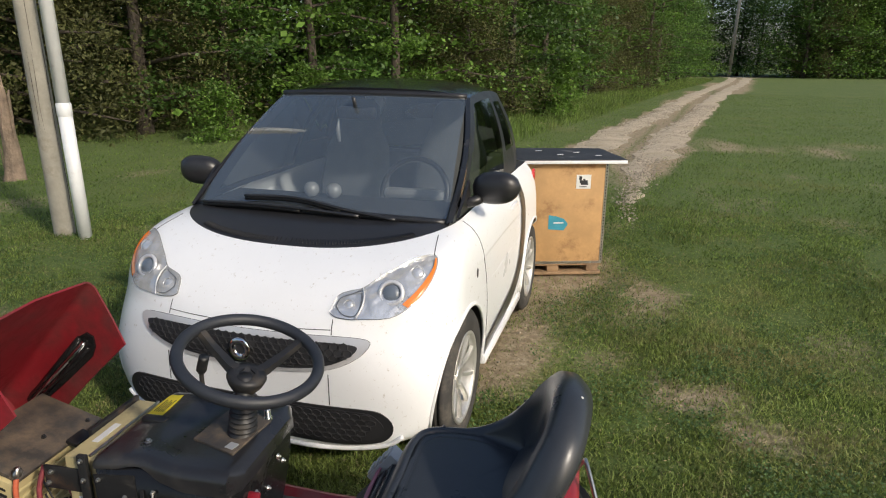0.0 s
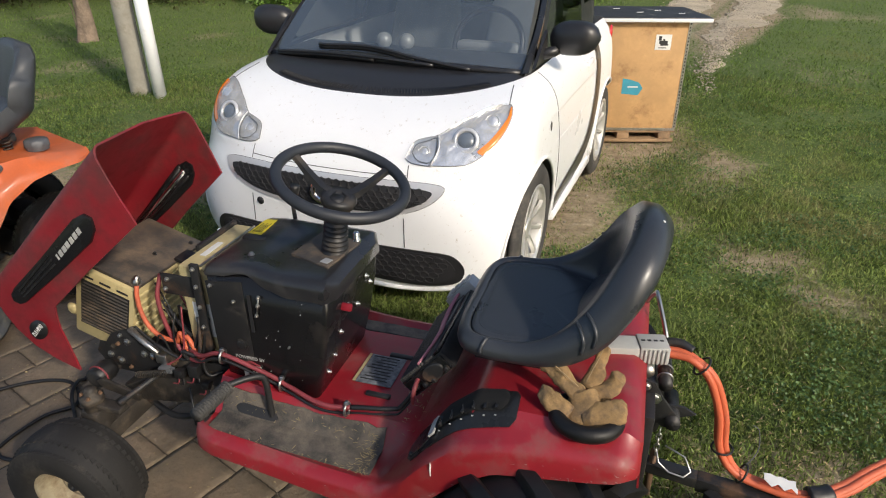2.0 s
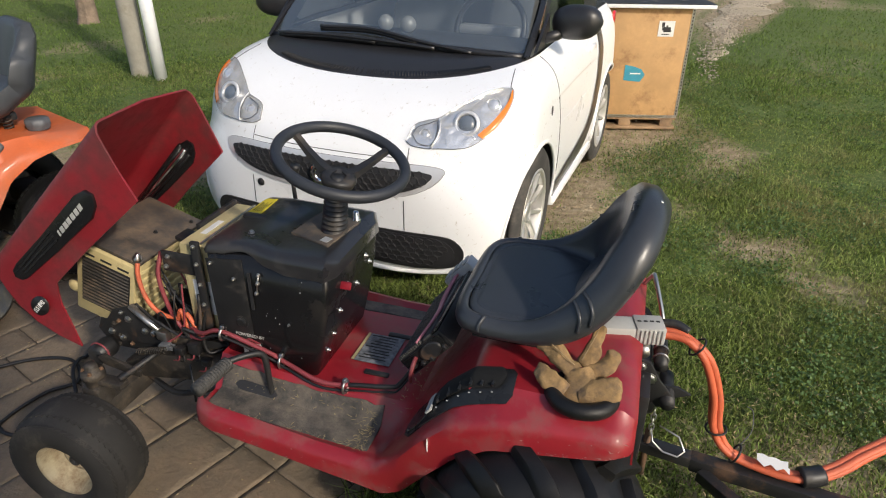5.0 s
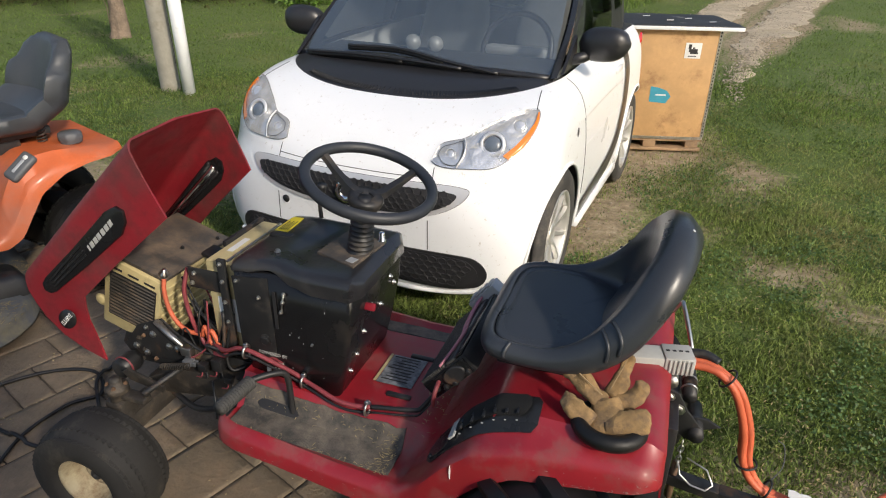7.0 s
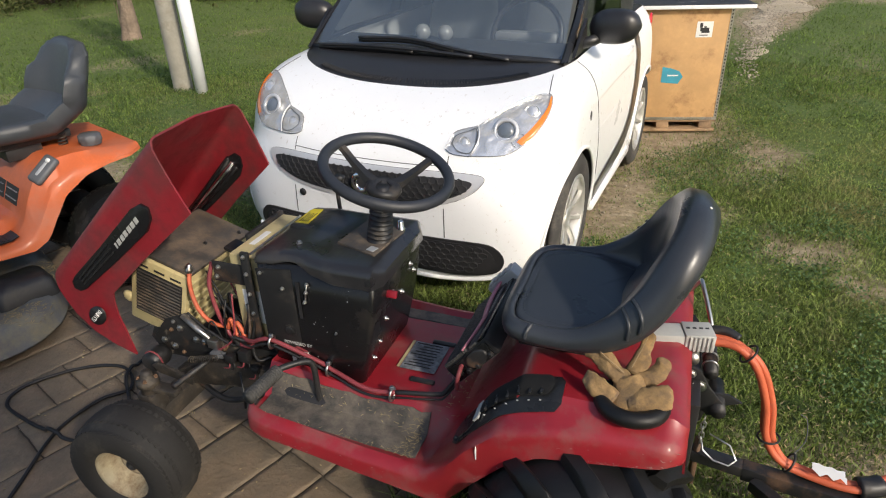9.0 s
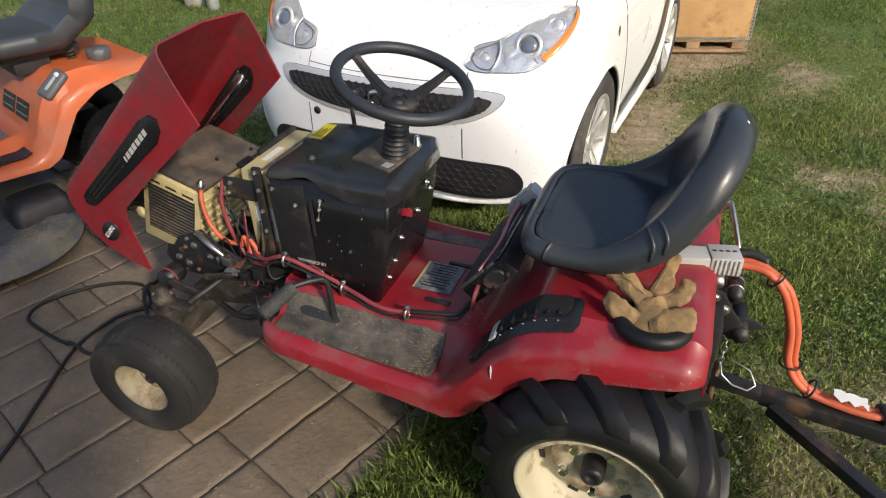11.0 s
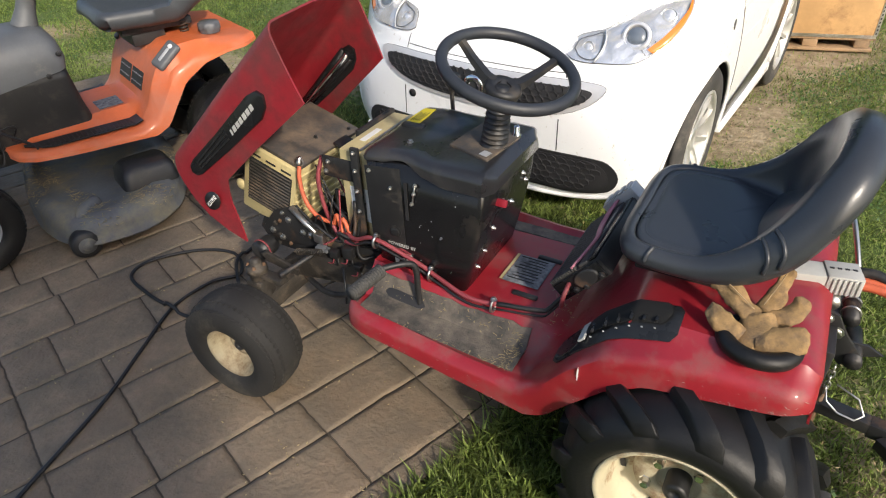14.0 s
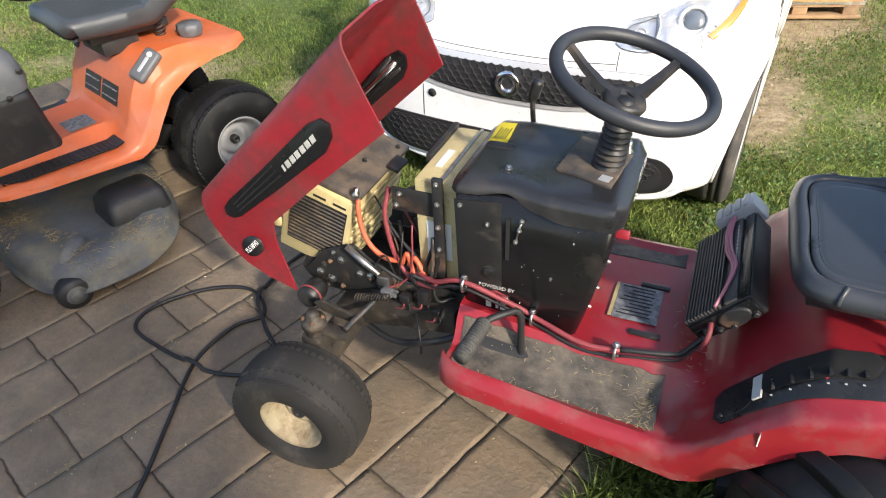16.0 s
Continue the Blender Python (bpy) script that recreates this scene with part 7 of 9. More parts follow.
def car_wheel(x, s, w, r):
    at = Matrix.Translation(K(x, s * (0.768 - w / 2), r)) @ (AXLE if s > 0 else Matrix.Rotation(radians(90), 4, "X"))
    bm = B()
    h, rim = w / 2, 0.192
    prof = [(rim, h * 0.86), (rim + 0.02, h * 0.97), (rim + 0.05, h), (r - 0.02, h * 0.94), (r - 0.006, h * 0.80)]
    for k in (0.62, 0.3, 0.0):
        prof += [(r, h * (k + 0.12)), (r, h * (k - 0.08)), (r - 0.006, h * (k - 0.10)), (r - 0.006, h * (k - 0.14))]
    half = prof[:-2]
    lathe(bm, half + [(a, -b) for a, b in prof[4::-1]], 56)
    wh = part("wheel", bm, M_CARTYRE, car, "road tyre on silver alloy wheel", at=at)
    bm = B()
    lathe(bm, [(rim + 0.002, h * 0.84), (rim + 0.006, h * 0.93), (rim - 0.006, h * 0.95), (rim - 0.014, h * 0.80), (rim - 0.022, h * 0.1), (rim - 0.03, -h * 0.6)], 48)
    rm = part("rim", bm, M_ALLOY, wh)
    bm = B()
    lathe(bm, [(0.05, h * 0.35), (0.048, h * 0.62), (0.03, h * 0.68), (0.028, h * 0.63), (0, h * 0.65)], 24)
    part("hub_cap", bm, M_ALLOY, rm)
    for k in range(9):
        bm = B()
        a = k * math.tau / 9
        rows = []
        for f, wd, z in ((0.038, 0.013, h * 0.56), (0.09, 0.010, h * 0.72), (0.14, 0.0095, h * 0.82), (0.182, 0.014, h * 0.84)):
            rows.append([(f, -wd, z - 0.016), (f, -wd * 0.7, z), (f, wd * 0.7, z), (f, wd, z - 0.016)])
        sheet(bm, rows, close_u=True)
        bmesh.ops.transform(bm, matrix=Matrix.Rotation(a, 4, "Z"), verts=bm.verts)
        bmesh.ops.recalc_face_normals(bm, faces=bm.faces)
        part("spoke", bm, M_ALLOY, rm)
    bm = B()
    lathe(bm, [(0.115, h * 0.1), (0.115, h * 0.22), (0.0, h * 0.22)], 32)
    part("brake_disc", bm, M_RUST, wh)
    bm = B()
    lathe(bm, [(rim - 0.01, -h * 0.3), (0, -h * 0.3)], 24)
    part("wheel_back", bm, M_INKSHADE, wh)


for s in (1, -1):
    car_wheel(0.45, s, 0.160, 0.290)
    car_wheel(2.07, s, 0.175, 0.287)

# tail: window and closing panel
bm = B()
tail_t = lambda a: roof(a, 1.0)
tail_b = lambda a: K(2.335 - 0.07 * a * a, 0.62 * a, 0.945)
sheet(bm, [[tail_t(k / 10).lerp(tail_b(k / 10), j / 8) + Vector((-0.02 * math.sin(math.pi * j / 8), 0, 0)) for k in range(-8, 9)] for j in range(1, 8)])
part("rear_window", bm, M_GLASS, car, "rear window glass").visible_shadow = False
for s in (1, -1):
    bm = B()
    sheet(bm, [[tail_t(s * k).lerp(tail_b(s * k), j / 8) + Vector((-0.02 * math.sin(math.pi * j / 8), 0, 0)) for k in (0.8, 0.9, 1.0)] for j in range(0, 9)])
    part("rear_pillar", bm, M_CARBLACK, car)
for j0, j1 in ((0, 1), (7, 8)):
    bm = B()
    sheet(bm, [[tail_t(k / 10).lerp(tail_b(k / 10), j / 8) for k in range(-10, 11)] for j in (j0, j1)])
    part("tailgate_rail", bm, M_CARBLACK, car)

# cabin
bm = B()
box(bm, -2.30, -0.45, -0.66, 0.66, 0.20, 0.26)
part("floor_pan", bm, M_CARBLACK, car)
bm = B()
prism(bm, [(-0.60, 0.905), (-0.64, 0.925), (-0.92, 0.935), (-1.02, 0.90), (-1.05, 0.80), (-0.98, 0.55), (-0.70, 0.50), (-0.60, 0.60)], "y", -0.60, 0.60, 0.012)
dashb = part("dashboard", bm, M_DASHBOARD, car, "dark grey dashboard")
for y in (-0.14, -0.02):
    bm = B()
    bmesh.ops.create_uvsphere(bm, u_segments=20, v_segments=12, radius=0.038, matrix=Matrix.Translation(K(0.86, y, 0.965)))
    part("instrument_pod", bm, M_SILVER, dashb, "round dashboard pod")
bm = B()
prism(bm, [(-2.02, 0.26), (-2.28, 0.26), (-2.28, 0.99), (-2.08, 0.99)], "y", -0.60, 0.60, 0.02)
part("rear_shelf", bm, M_CLOTH, car)
for y in (-0.31, 0.31):
    bm = B()
    rows = []
    for x, z, w, d in ((1.18, 0.45, 0.21, 0.05), (1.30, 0.50, 0.24, 0.08), (1.62, 0.50, 0.24, 0.10), (1.70, 0.62, 0.235, 0.07), (1.74, 0.85, 0.23, 0.06), (1.80, 1.05, 0.21, 0.055), (1.83, 1.18, 0.15, 0.05), (1.85, 1.30, 0.13, 0.045), (1.86, 1.345, 0.09, 0.02)):
        back = z > 0.6
        rows.append([K(x + (d * math.cos(q) if back else 0), y + w * math.copysign(abs(math.sin(q)) ** 0.7, math.sin(q)), z + (0 if back else d * math.cos(q))) for q in [k * math.tau / 20 for k in range(20)]])
    g = sheet(bm, rows, close_u=True)
    bm.faces.new(g[0]), bm.faces.new(g[-1])
    bmesh.ops.recalc_face_normals(bm, faces=bm.faces)
    part("seat", bm, M_CLOTH, car, "dark cloth car seat with headrest")
bm = B()
tube(bm, [K(1.10 + 0.06 * math.sin(q), 0.31 + 0.175 * math.cos(q), 0.93 + 0.165 * math.sin(q)) for q in [k * math.tau / 36 for k in range(36)]], 0.015, 8, closed=True)
stw = part("steering_wheel", bm, M_CARBLACK, car, "black car steering wheel")
bm = B()
box(bm, -1.14, -1.07, 0.15, 0.47, 0.90, 0.95, 0.02)
part("spoke", bm, M_SILVER, stw)
bm = B()
box(bm, -0.02, 0.02, -0.11, 0.11, -0.033, 0.033, 0.02, 4)
rv = part("rear_view_mirror", bm, M_CARBLACK, car, "black rear-view mirror", at=Matrix.Translation(K(1.15, -0.02, 1.315)))
bm = B()
tube(bm, [(0.01, 0, 0.03), (0.03, 0, 0.08)], 0.01, 8)
part("stalk", bm, M_CARBLACK, rv)
bm = B()
tube(bm, [(0.0, -0.10, -0.03), (-0.005, -0.11, -0.09), (0.0, -0.10, -0.15)], 0.006, 6, radii=[0.003, 0.012, 0.008])
part("hanging_tag", bm, M_SILVER, rv)

# wipers
for pts in ([(-0.90, 0.0), (-0.45, 0.004), (0.0, -0.006), (0.40, -0.022)], [(-0.55, 0.052), (-0.12, 0.056), (0.30, 0.008), (0.66, -0.025)]):
    bm = B()
    line = smooth_line([ws(a, b) + Vector((0.018, 0, 0.026)) for a, b in pts], 8)
    tube(bm, line, 0.008, 6)
    wiper = part("wiper", bm, M_CARBLACK, car, "black wiper arm and blade")
    bm = B()
    tube(bm, [p + Vector((-0.004, 0, -0.012)) for p in line[:16]], 0.010, 6)
    part("wiper_blade", bm, M_RUBBER, wiper)


# ---- the orange lawn tractor ----
OF, OL = Vector((-0.484, -0.875, 0)), Vector((0.875, -0.484, 0))
OT = Matrix(((OF.x, OL.x, 0, -2.303), (OF.y, OL.y, 0, 2.299), (0, 0, 1, 0), (0, 0, 0, 1)))
mower = thing("lawn_tractor", "faded orange lawn tractor with grey dash and dirty mower deck", "lawn tractor", OT)
OPAD = [(-0.27, 0.600), (0.0, 0.628), (0.10, 0.622), (0.16, 0.59), (0.215, 0.50), (0.26, 0.395), (0.31, 0.345), (0.80, 0.350)]


def orange_z(x, y):
    pad = polyline(OPAD, x)
    tun = polyline([(0.2, 0.40), (0.8, 0.375)], x)
    t = max(0.0, min(1.0, (0.20 - abs(y)) / 0.05))
    return max(pad, lerp(pad, tun, t)) if x > 0.15 else pad


bm = B()
rows = []
for i in range(58):
    x = lerp(0.80, -0.27, i / 57)
    yo = polyline([(-0.27, 0.27), (-0.2, 0.325), (0.0, 0.338), (0.2, 0.335), (0.3, 0.330), (0.6, 0.322), (0.72, 0.305), (0.78, 0.26), (0.80, 0.20)], x)
    lo = polyline([(-0.27, 0.575), (-0.1, 0.565), (0.0, 0.545), (0.10, 0.485), (0.16, 0.40), (0.21, 0.325), (0.27, 0.295), (0.8, 0.320)], x)
    hi = polyline([(-0.27, 0.597), (-0.1, 0.592), (0.05, 0.575), (0.14, 0.53), (0.20, 0.44), (0.25, 0.36), (0.31, 0.335), (0.80, 0.345)], x)
    half = [(yo + 0.006, lo), (yo + 0.003, lerp(lo, hi, 0.5)), (yo - 0.002, hi - 0.012), (yo - 0.012, hi), (yo - 0.028, hi + 0.006)]
    for y in (0.27, 0.25, 0.225, 0.20, 0.175, 0.15, 0.08):
        half.append((min(y, yo - 0.03), orange_z(x, y) if x < 0.72 else lerp(orange_z(x, y), hi, 0.5)))
    rows.append([(x, y, z) for y, z in half + [(-y, z) for y, z in half[::-1]]])
sheet(bm, rows)
thicken(bm, 0.005)
obody = part("body", bm, M_ORANGE, mower, "faded orange plastic body and fenders")
for s in (1, -1):
    bm = B()
    rows = []
    for i in range(15):
        x = lerp(0.74, 0.30, i / 14)
        w0 = 0.295 if x < 0.66 else lerp(0.295, 0.22, (x - 0.66) / 0.08)
        rows.append([(x, s * y, orange_z(x, y) + 0.008) for y in (w0, lerp(w0, 0.205, 0.5), 0.205)])
    sheet(bm, rows)
    thicken(bm, 0.004)
    fm = part("foot_pad", bm, M_BLACK, obody, "dirty black rubber foot pad")
    for k in range(22):
        x = 0.70 - k * 0.0175
        bm = B()
        box(bm, x, x + 0.007, min(s * 0.215, s * 0.285), max(s * 0.215, s * 0.285), orange_z(x, 0.25) + 0.0075, orange_z(x, 0.25) + 0.011)
        part("rib", bm, M_BLACK, fm, smooth=False)
    # side lamps
    bm = B()
    zz = orange_z(0.125, 0.25)
    box(bm, -0.064, 0.064, -0.034, 0.034, -0.008, 0.022, 0.014, 3)
    lamp = part("reach_handle", bm, M_GREYPLASTIC, obody, "grey plastic lever housing", at=Matrix.Translation((0.128, s * 0.268, 0.585)) @ Matrix.Rotation(radians(38), 4, "Y") @ Matrix.Rotation(radians(-s * 28), 4, "X"))
    bm = B()
    box(bm, -0.03, 0.035, -0.008, 0.008, 0.016, 0.024, 0.005)
    part("slot", bm, M_SILVER, lamp)
    bm = B()
    lathe(bm, [(0.011, 0.02), (0.009, 0.026), (0, 0.027)], 12, Matrix.Translation((-0.04, 0, 0)))
    part("button", bm, M_WHITEST, lamp)
for y0, y1 in ((-0.135, 0.012), (0.024, 0.165)):
    bm = B()
    sheet(bm, [[(x, y, orange_z(x, y) + 0.003) for y in (y0, (y0 + y1) / 2, y1)] for x in (0.243, 0.228, 0.212)])
    thicken(bm, 0.001)
    st = part("instruction_sticker", bm, M_INKSHADE, obody, "dark instruction sticker")
    for k in range(12):
        bm = B()
        y = y0 + 0.012 + (k % 6) * 0.021
        x = (0.221, 0.235)[k // 6]
        box(bm, x - 0.0045, x + 0.0045, y, y + 0.014, orange_z(x, y) + 0.003, orange_z(x, y) + 0.0055, m=None)
        part("print_line", bm, M_LABEL, st, smooth=False)
bm = B()
sheet(bm, [[(x, y, orange_z(x, y) + 0.003) for y in (0.02, 0.08, 0.135)] for x in (0.42, 0.37, 0.32)])
thicken(bm, 0.001)
part("instruction_sticker", bm, M_LABEL, obody, "grey worn instruction sticker")
# fuel cap
bm = B()
prof = [(0.043, 0.0), (0.045, 0.012), (0.048, 0.016), (0.047, 0.038), (0.040, 0.044), (0.0, 0.046)]
rings = lathe(bm, prof, 32)
for ring in rings[2:4]:
    for k, v in enumerate(ring):
        f = 0.92 if (k // 2) % 2 else 1.03
        v.co.x *= f
        v.co.y *= f
part("fuel_cap", bm, M_GREYPLASTIC, mower, "ribbed dark fuel cap", at=Matrix.Translation((-0.105, 0.185, 0.622)))
# seat
def oseat(s, t):
    X = keyed([(0.0, 0.325), (0.12, 0.30), (0.55, 0.0), (0.72, -0.115), (0.86, -0.155), (1.0, -0.185)], s)
    Z = keyed([(0.0, 0.725), (0.12, 0.752), (0.4, 0.735), (0.55, 0.732), (0.72, 0.80), (0.86, 0.93), (1.0, 1.045)], s)
    W = keyed([(0.0, 0.15), (0.14, 0.20), (0.5, 0.215), (0.8, 0.215), (0.93, 0.19), (1.0, 0.12)], s)
    a = abs(t)
    return Vector((X + keyed([(0.3, 0), (0.6, 0.05), (0.78, 0.09), (1, 0.03)], s) * a ** 2.6, W * t, Z + keyed([(0, -0.01), (0.5, 0.03), (0.62, 0.04), (0.8, 0.0), (1, -0.03)], s) * a ** 3))


bm = B()
grid = [[oseat(i / 36, -1 + 2 * k / 24) for k in range(25)] for i in range(37)]
rows = []
for i in range(37):
    up_, low_ = [], []
    for k in range(25):
        du = grid[min(i + 1, 36)][k] - grid[max(i - 1, 0)][k]
        dv = grid[i][min(k + 1, 24)] - grid[i][max(k - 1, 0)]
        n = du.cross(dv).normalized()
        if n.dot(Vector((0.75, 0, 0.66))) < 0:
            n = -n
        t, s = abs(-1 + 2 * k / 24), i / 36
        f = max(0.0, 1 - t ** 7) ** 0.5 * max(0.0, 1 - abs(2 * s - 1) ** 14) ** 0.5
        up_.append(grid[i][k] + n * (0.022 * f))
        low_.append(grid[i][k] - n * 0.062 * f)
    rows.append(up_ + low_[-2:0:-1])
sheet(bm, rows, close_u=True)
bmesh.ops.remove_doubles(bm, verts=bm.verts, dist=0.0008)
bmesh.ops.recalc_face_normals(bm, faces=bm.faces)
part("seat", bm, mat("grey_vinyl", (0.055, 0.060, 0.066), 0.42, vary=0.2, fine=200, bump=0.2), mower, "dark grey vinyl seat", angle=75)
for y in (-0.11, 0.11):
    bm = B()
    pts = []
    for k in range(49):
        a = k * math.tau / 8
        pts.append((-0.02 + 0.018 * math.cos(a), y + 0.018 * math.sin(a), 0.615 + k * 0.0017))
    tube(bm, pts, 0.0035, 6)
    part("seat_spring", bm, M_FRAME, mower)
bm = B()
box(bm, -0.06, 0.24, -0.12, 0.12, 0.655, 0.69, 0.008)
box(bm, 0.06, 0.20, -0.10, 0.10, 0.60, 0.66, 0.004)
part("seat_base", bm, M_FRAME, mower)
# dash
bm = B()
rows = []
for z, x0, x1, hw in ((0.34, 0.445, 0.86, 0.17), (0.45, 0.470, 0.84, 0.172), (0.56, 0.485, 0.80, 0.174), (0.60, 0.490, 0.79, 0.172)):
    rows.append([(x, y, z) for x, y in rounded(x1 - x0, 2 * hw, 0.03, 4, (x0 + x1) / 2, 0)])
g = sheet(bm, rows, close_u=True)
bm.faces.new(g[-1])
dsh = part("dash_lower", bm, M_BLACK, mower, "dusty black lower dash panel")
bm = B()
rows = []
for z, x0, x1, hw, r in ((0.545, 0.485, 0.83, 0.180, 0.04), (0.64, 0.475, 0.80, 0.178, 0.05), (0.70, 0.485, 0.76, 0.165, 0.06), (0.735, 0.51, 0.70, 0.13, 0.06), (0.75, 0.54, 0.66, 0.08, 0.04)):
    rows.append([(x, y, z + (0.055 - 0.16 * (x - x0) if z < 0.56 else 0.0)) for x, y in rounded(x1 - x0, 2 * hw, r, 6, (x0 + x1) / 2, 0)])
g = sheet(bm, rows, close_u=True)
bm.faces.new(g[-1])
upper = part("dash_upper", bm, M_GREYPLASTIC, mower, "faded grey plastic upper dash")
for p in ((0.50, 0.176, 0.66), (0.56, 0.180, 0.585)):
    bolt(upper, p, "y", 0.008, M_BLACK)
bm = B()
lathe(bm, [(0.05, 0.74), (0.036, 0.80), (0.032, 0.86), (0.05, 0.885), (0.05, 0.90), (0, 0.905)], 20)
ocol = part("steering_column", bm, M_GREYPLASTIC, mower, "grey steering column", at=Matrix.Translation((0.555, 0, 0)) @ Matrix.Translation((0, 0, 0.74)) @ Matrix.Rotation(radians(-22), 4, "Y") @ Matrix.Translation((0, 0, -0.74)))
bm = B()
lathe(bm, [(0.155 + 0.016 * math.cos(a), 0.016 * math.sin(a)) for a in [k * math.tau / 12 for k in range(12)]], 48, closed=True)
lathe(bm, [(0, 0.005), (0.055, 0.0), (0.06, -0.02), (0.04, -0.03)], 20)
osw = part("steering_wheel", bm, M_BLACK, mower, "black steering wheel", at=Matrix.Translation((0.485, 0.0, 0.905)) @ Matrix.Rotation(radians(-24), 4, "Y"))
for k in range(3):
    bm = B()
    box(bm, 0.04, 0.148, -0.02, 0.02, -0.012, 0.006, 0.005, m=Matrix.Rotation(k * math.tau / 3 + 0.5, 4, "Z"))
    part("spoke", bm, M_BLACK, osw)
# wheels
for s in (1, -1):
    wheel("rear_wheel", 0.228, 0.20, 0.106, mower, (-0.10, s * 0.312, 0.226), 0, "turf", rim_mat=mat("grey_rim", (0.24, 0.245, 0.255), 0.5, vary=0.15, dirt=(0.2, 0.17, 0.13), dirt_amount=0.2), bolts=0, hub=0.018, dish=0.06, label="black turf tyre, rear", outer=s)
    wheel("front_wheel", 0.185, 0.15, 0.095, mower, (1.03, s * 0.40, 0.183), 0.12, "turf", rim_mat=mat("grey_rim", (0.24, 0.245, 0.255), 0.5, vary=0.15, dirt=(0.2, 0.17, 0.13), dirt_amount=0.2), bolts=0, hub=0.018, dish=0.05, label="black turf tyre, front", outer=s)
bm = B()
box(bm, 1.0, 1.06, -0.36, 0.36, 0.20, 0.26, 0.01)
part("front_axle", bm, M_FRAME, mower)
bm = B()
box(bm, -0.16, -0.04, -0.25, 0.25, 0.19, 0.29, 0.02)
part("rear_axle", bm, M_FRAME, mower)
bm = B()
box(bm, 0.30, 1.15, -0.13, 0.13, 0.26, 0.32, 0.008)
part("frame", bm, M_FRAME, mower)
# exposed engine ahead of the dash
bm = B()
box(bm, 0.86, 1.10, -0.16, 0.16, 0.32, 0.52, 0.02)
lathe(bm, [(0.0, 0.62), (0.13, 0.615), (0.15, 0.59), (0.15, 0.52), (0.0, 0.52)], 24, Matrix.Translation((0.97, 0, 0)))
eng = part("engine", bm, M_FRAME, mower, "dark exposed engine block")
for k in range(6):
    bm = B()
    box(bm, 0.88, 1.08, 0.155, 0.185, 0.34 + k * 0.028, 0.348 + k * 0.028)
    part("cooling_fin", bm, M_RUST, eng)
rng = random.Random(4)
for k in range(9):
    x0 = rng.uniform(0.84, 1.1)
    bm = B()
    tube(bm, smooth_line([(x0, 0.12, rng.uniform(0.35, 0.6)), (x0 + rng.gauss(0, 0.05), 0.20, rng.uniform(0.3, 0.5)), (x0 + rng.gauss(-0.1, 0.08), 0.19, rng.uniform(0.28, 0.45)), (0.80, 0.15, rng.uniform(0.3, 0.5))], 6), rng.choice((0.004, 0.006)), 6)
    part("hose", bm, M_BLACKCABLE, eng)
# mower deck
bm = B()
rows = []
def deck_outline(f, z):
    out = []
    for k in range(72):
        a = k * math.tau / 72
        c, s = math.cos(a), math.sin(a)
        rx, ry = 0.32, 0.58
        x = 0.475 + rx * math.copysign(abs(c) ** 0.75, c) * f + 0.07 * s * f
        y = 0.04 + ry * math.copysign(abs(s) ** 0.85, s) * f
        out.append((x, y, z + 0.006 * noise.noise(Vector((x * 9, y * 9, z)))))
    return out
for f, z in ((1.0, 0.050), (1.012, 0.055), (1.012, 0.062), (0.99, 0.068), (0.985, 0.10), (0.965, 0.128), (0.91, 0.150), (0.80, 0.158), (0.76, 0.146), (0.60, 0.145), (0.3, 0.146)):
    rows.append(deck_outline(f, z))
g = sheet(bm, rows, close_u=True)
bm.faces.new(g[-1])
odeck = part("mower_deck", bm, M_DECK, mower, "grey mower deck covered with dry clippings", angle=60)
for s in (1, -1):
    bm = B()
    rows = []
    for z, hx, hy in ((0.14, 0.115, 0.095), (0.205, 0.105, 0.088), (0.228, 0.085, 0.065)):
        rows.append([(x, y, z) for x, y in rounded(2 * hx, 2 * hy, 0.03, 4, 0.37, s * 0.36)])
    g = sheet(bm, rows, close_u=True)
    bm.faces.new(g[-1])
    part("belt_cover", bm, M_BLACK, odeck, "black belt cover")
    bm = B()
    tube(bm, smooth_line([(0.60, s * 0.44, 0.150), (0.665, s * 0.50, 0.145), (0.690, s * 0.535, 0.075)], 5), 0.028, 12)
    dw = part("gauge_arm", bm, M_DECK, odeck)
    bm = B()
    lathe(bm, [(0.02, 0.032), (0.05, 0.03), (0.056, 0.02), (0.056, -0.02), (0.05, -0.03), (0, -0.03)], 28, Matrix.Translation((0.700, s * 0.565, 0.058)) @ AXLE)
    gw = part("gauge_wheel", bm, M_BLACK, dw, "small black gauge wheel")
    bm = B()
    lathe(bm, [(0.034, 0.030), (0.030, 0.036), (0.022, 0.033), (0.018, 0.040), (0.0, 0.041)], 20, Matrix.Translation((0.700, s * 0.565, 0.058)) @ (AXLE if s > 0 else Matrix.Rotation(radians(90), 4, "X")))
    part("hub", bm, M_DECK, gw)
bm = B()
rng = random.Random(8)
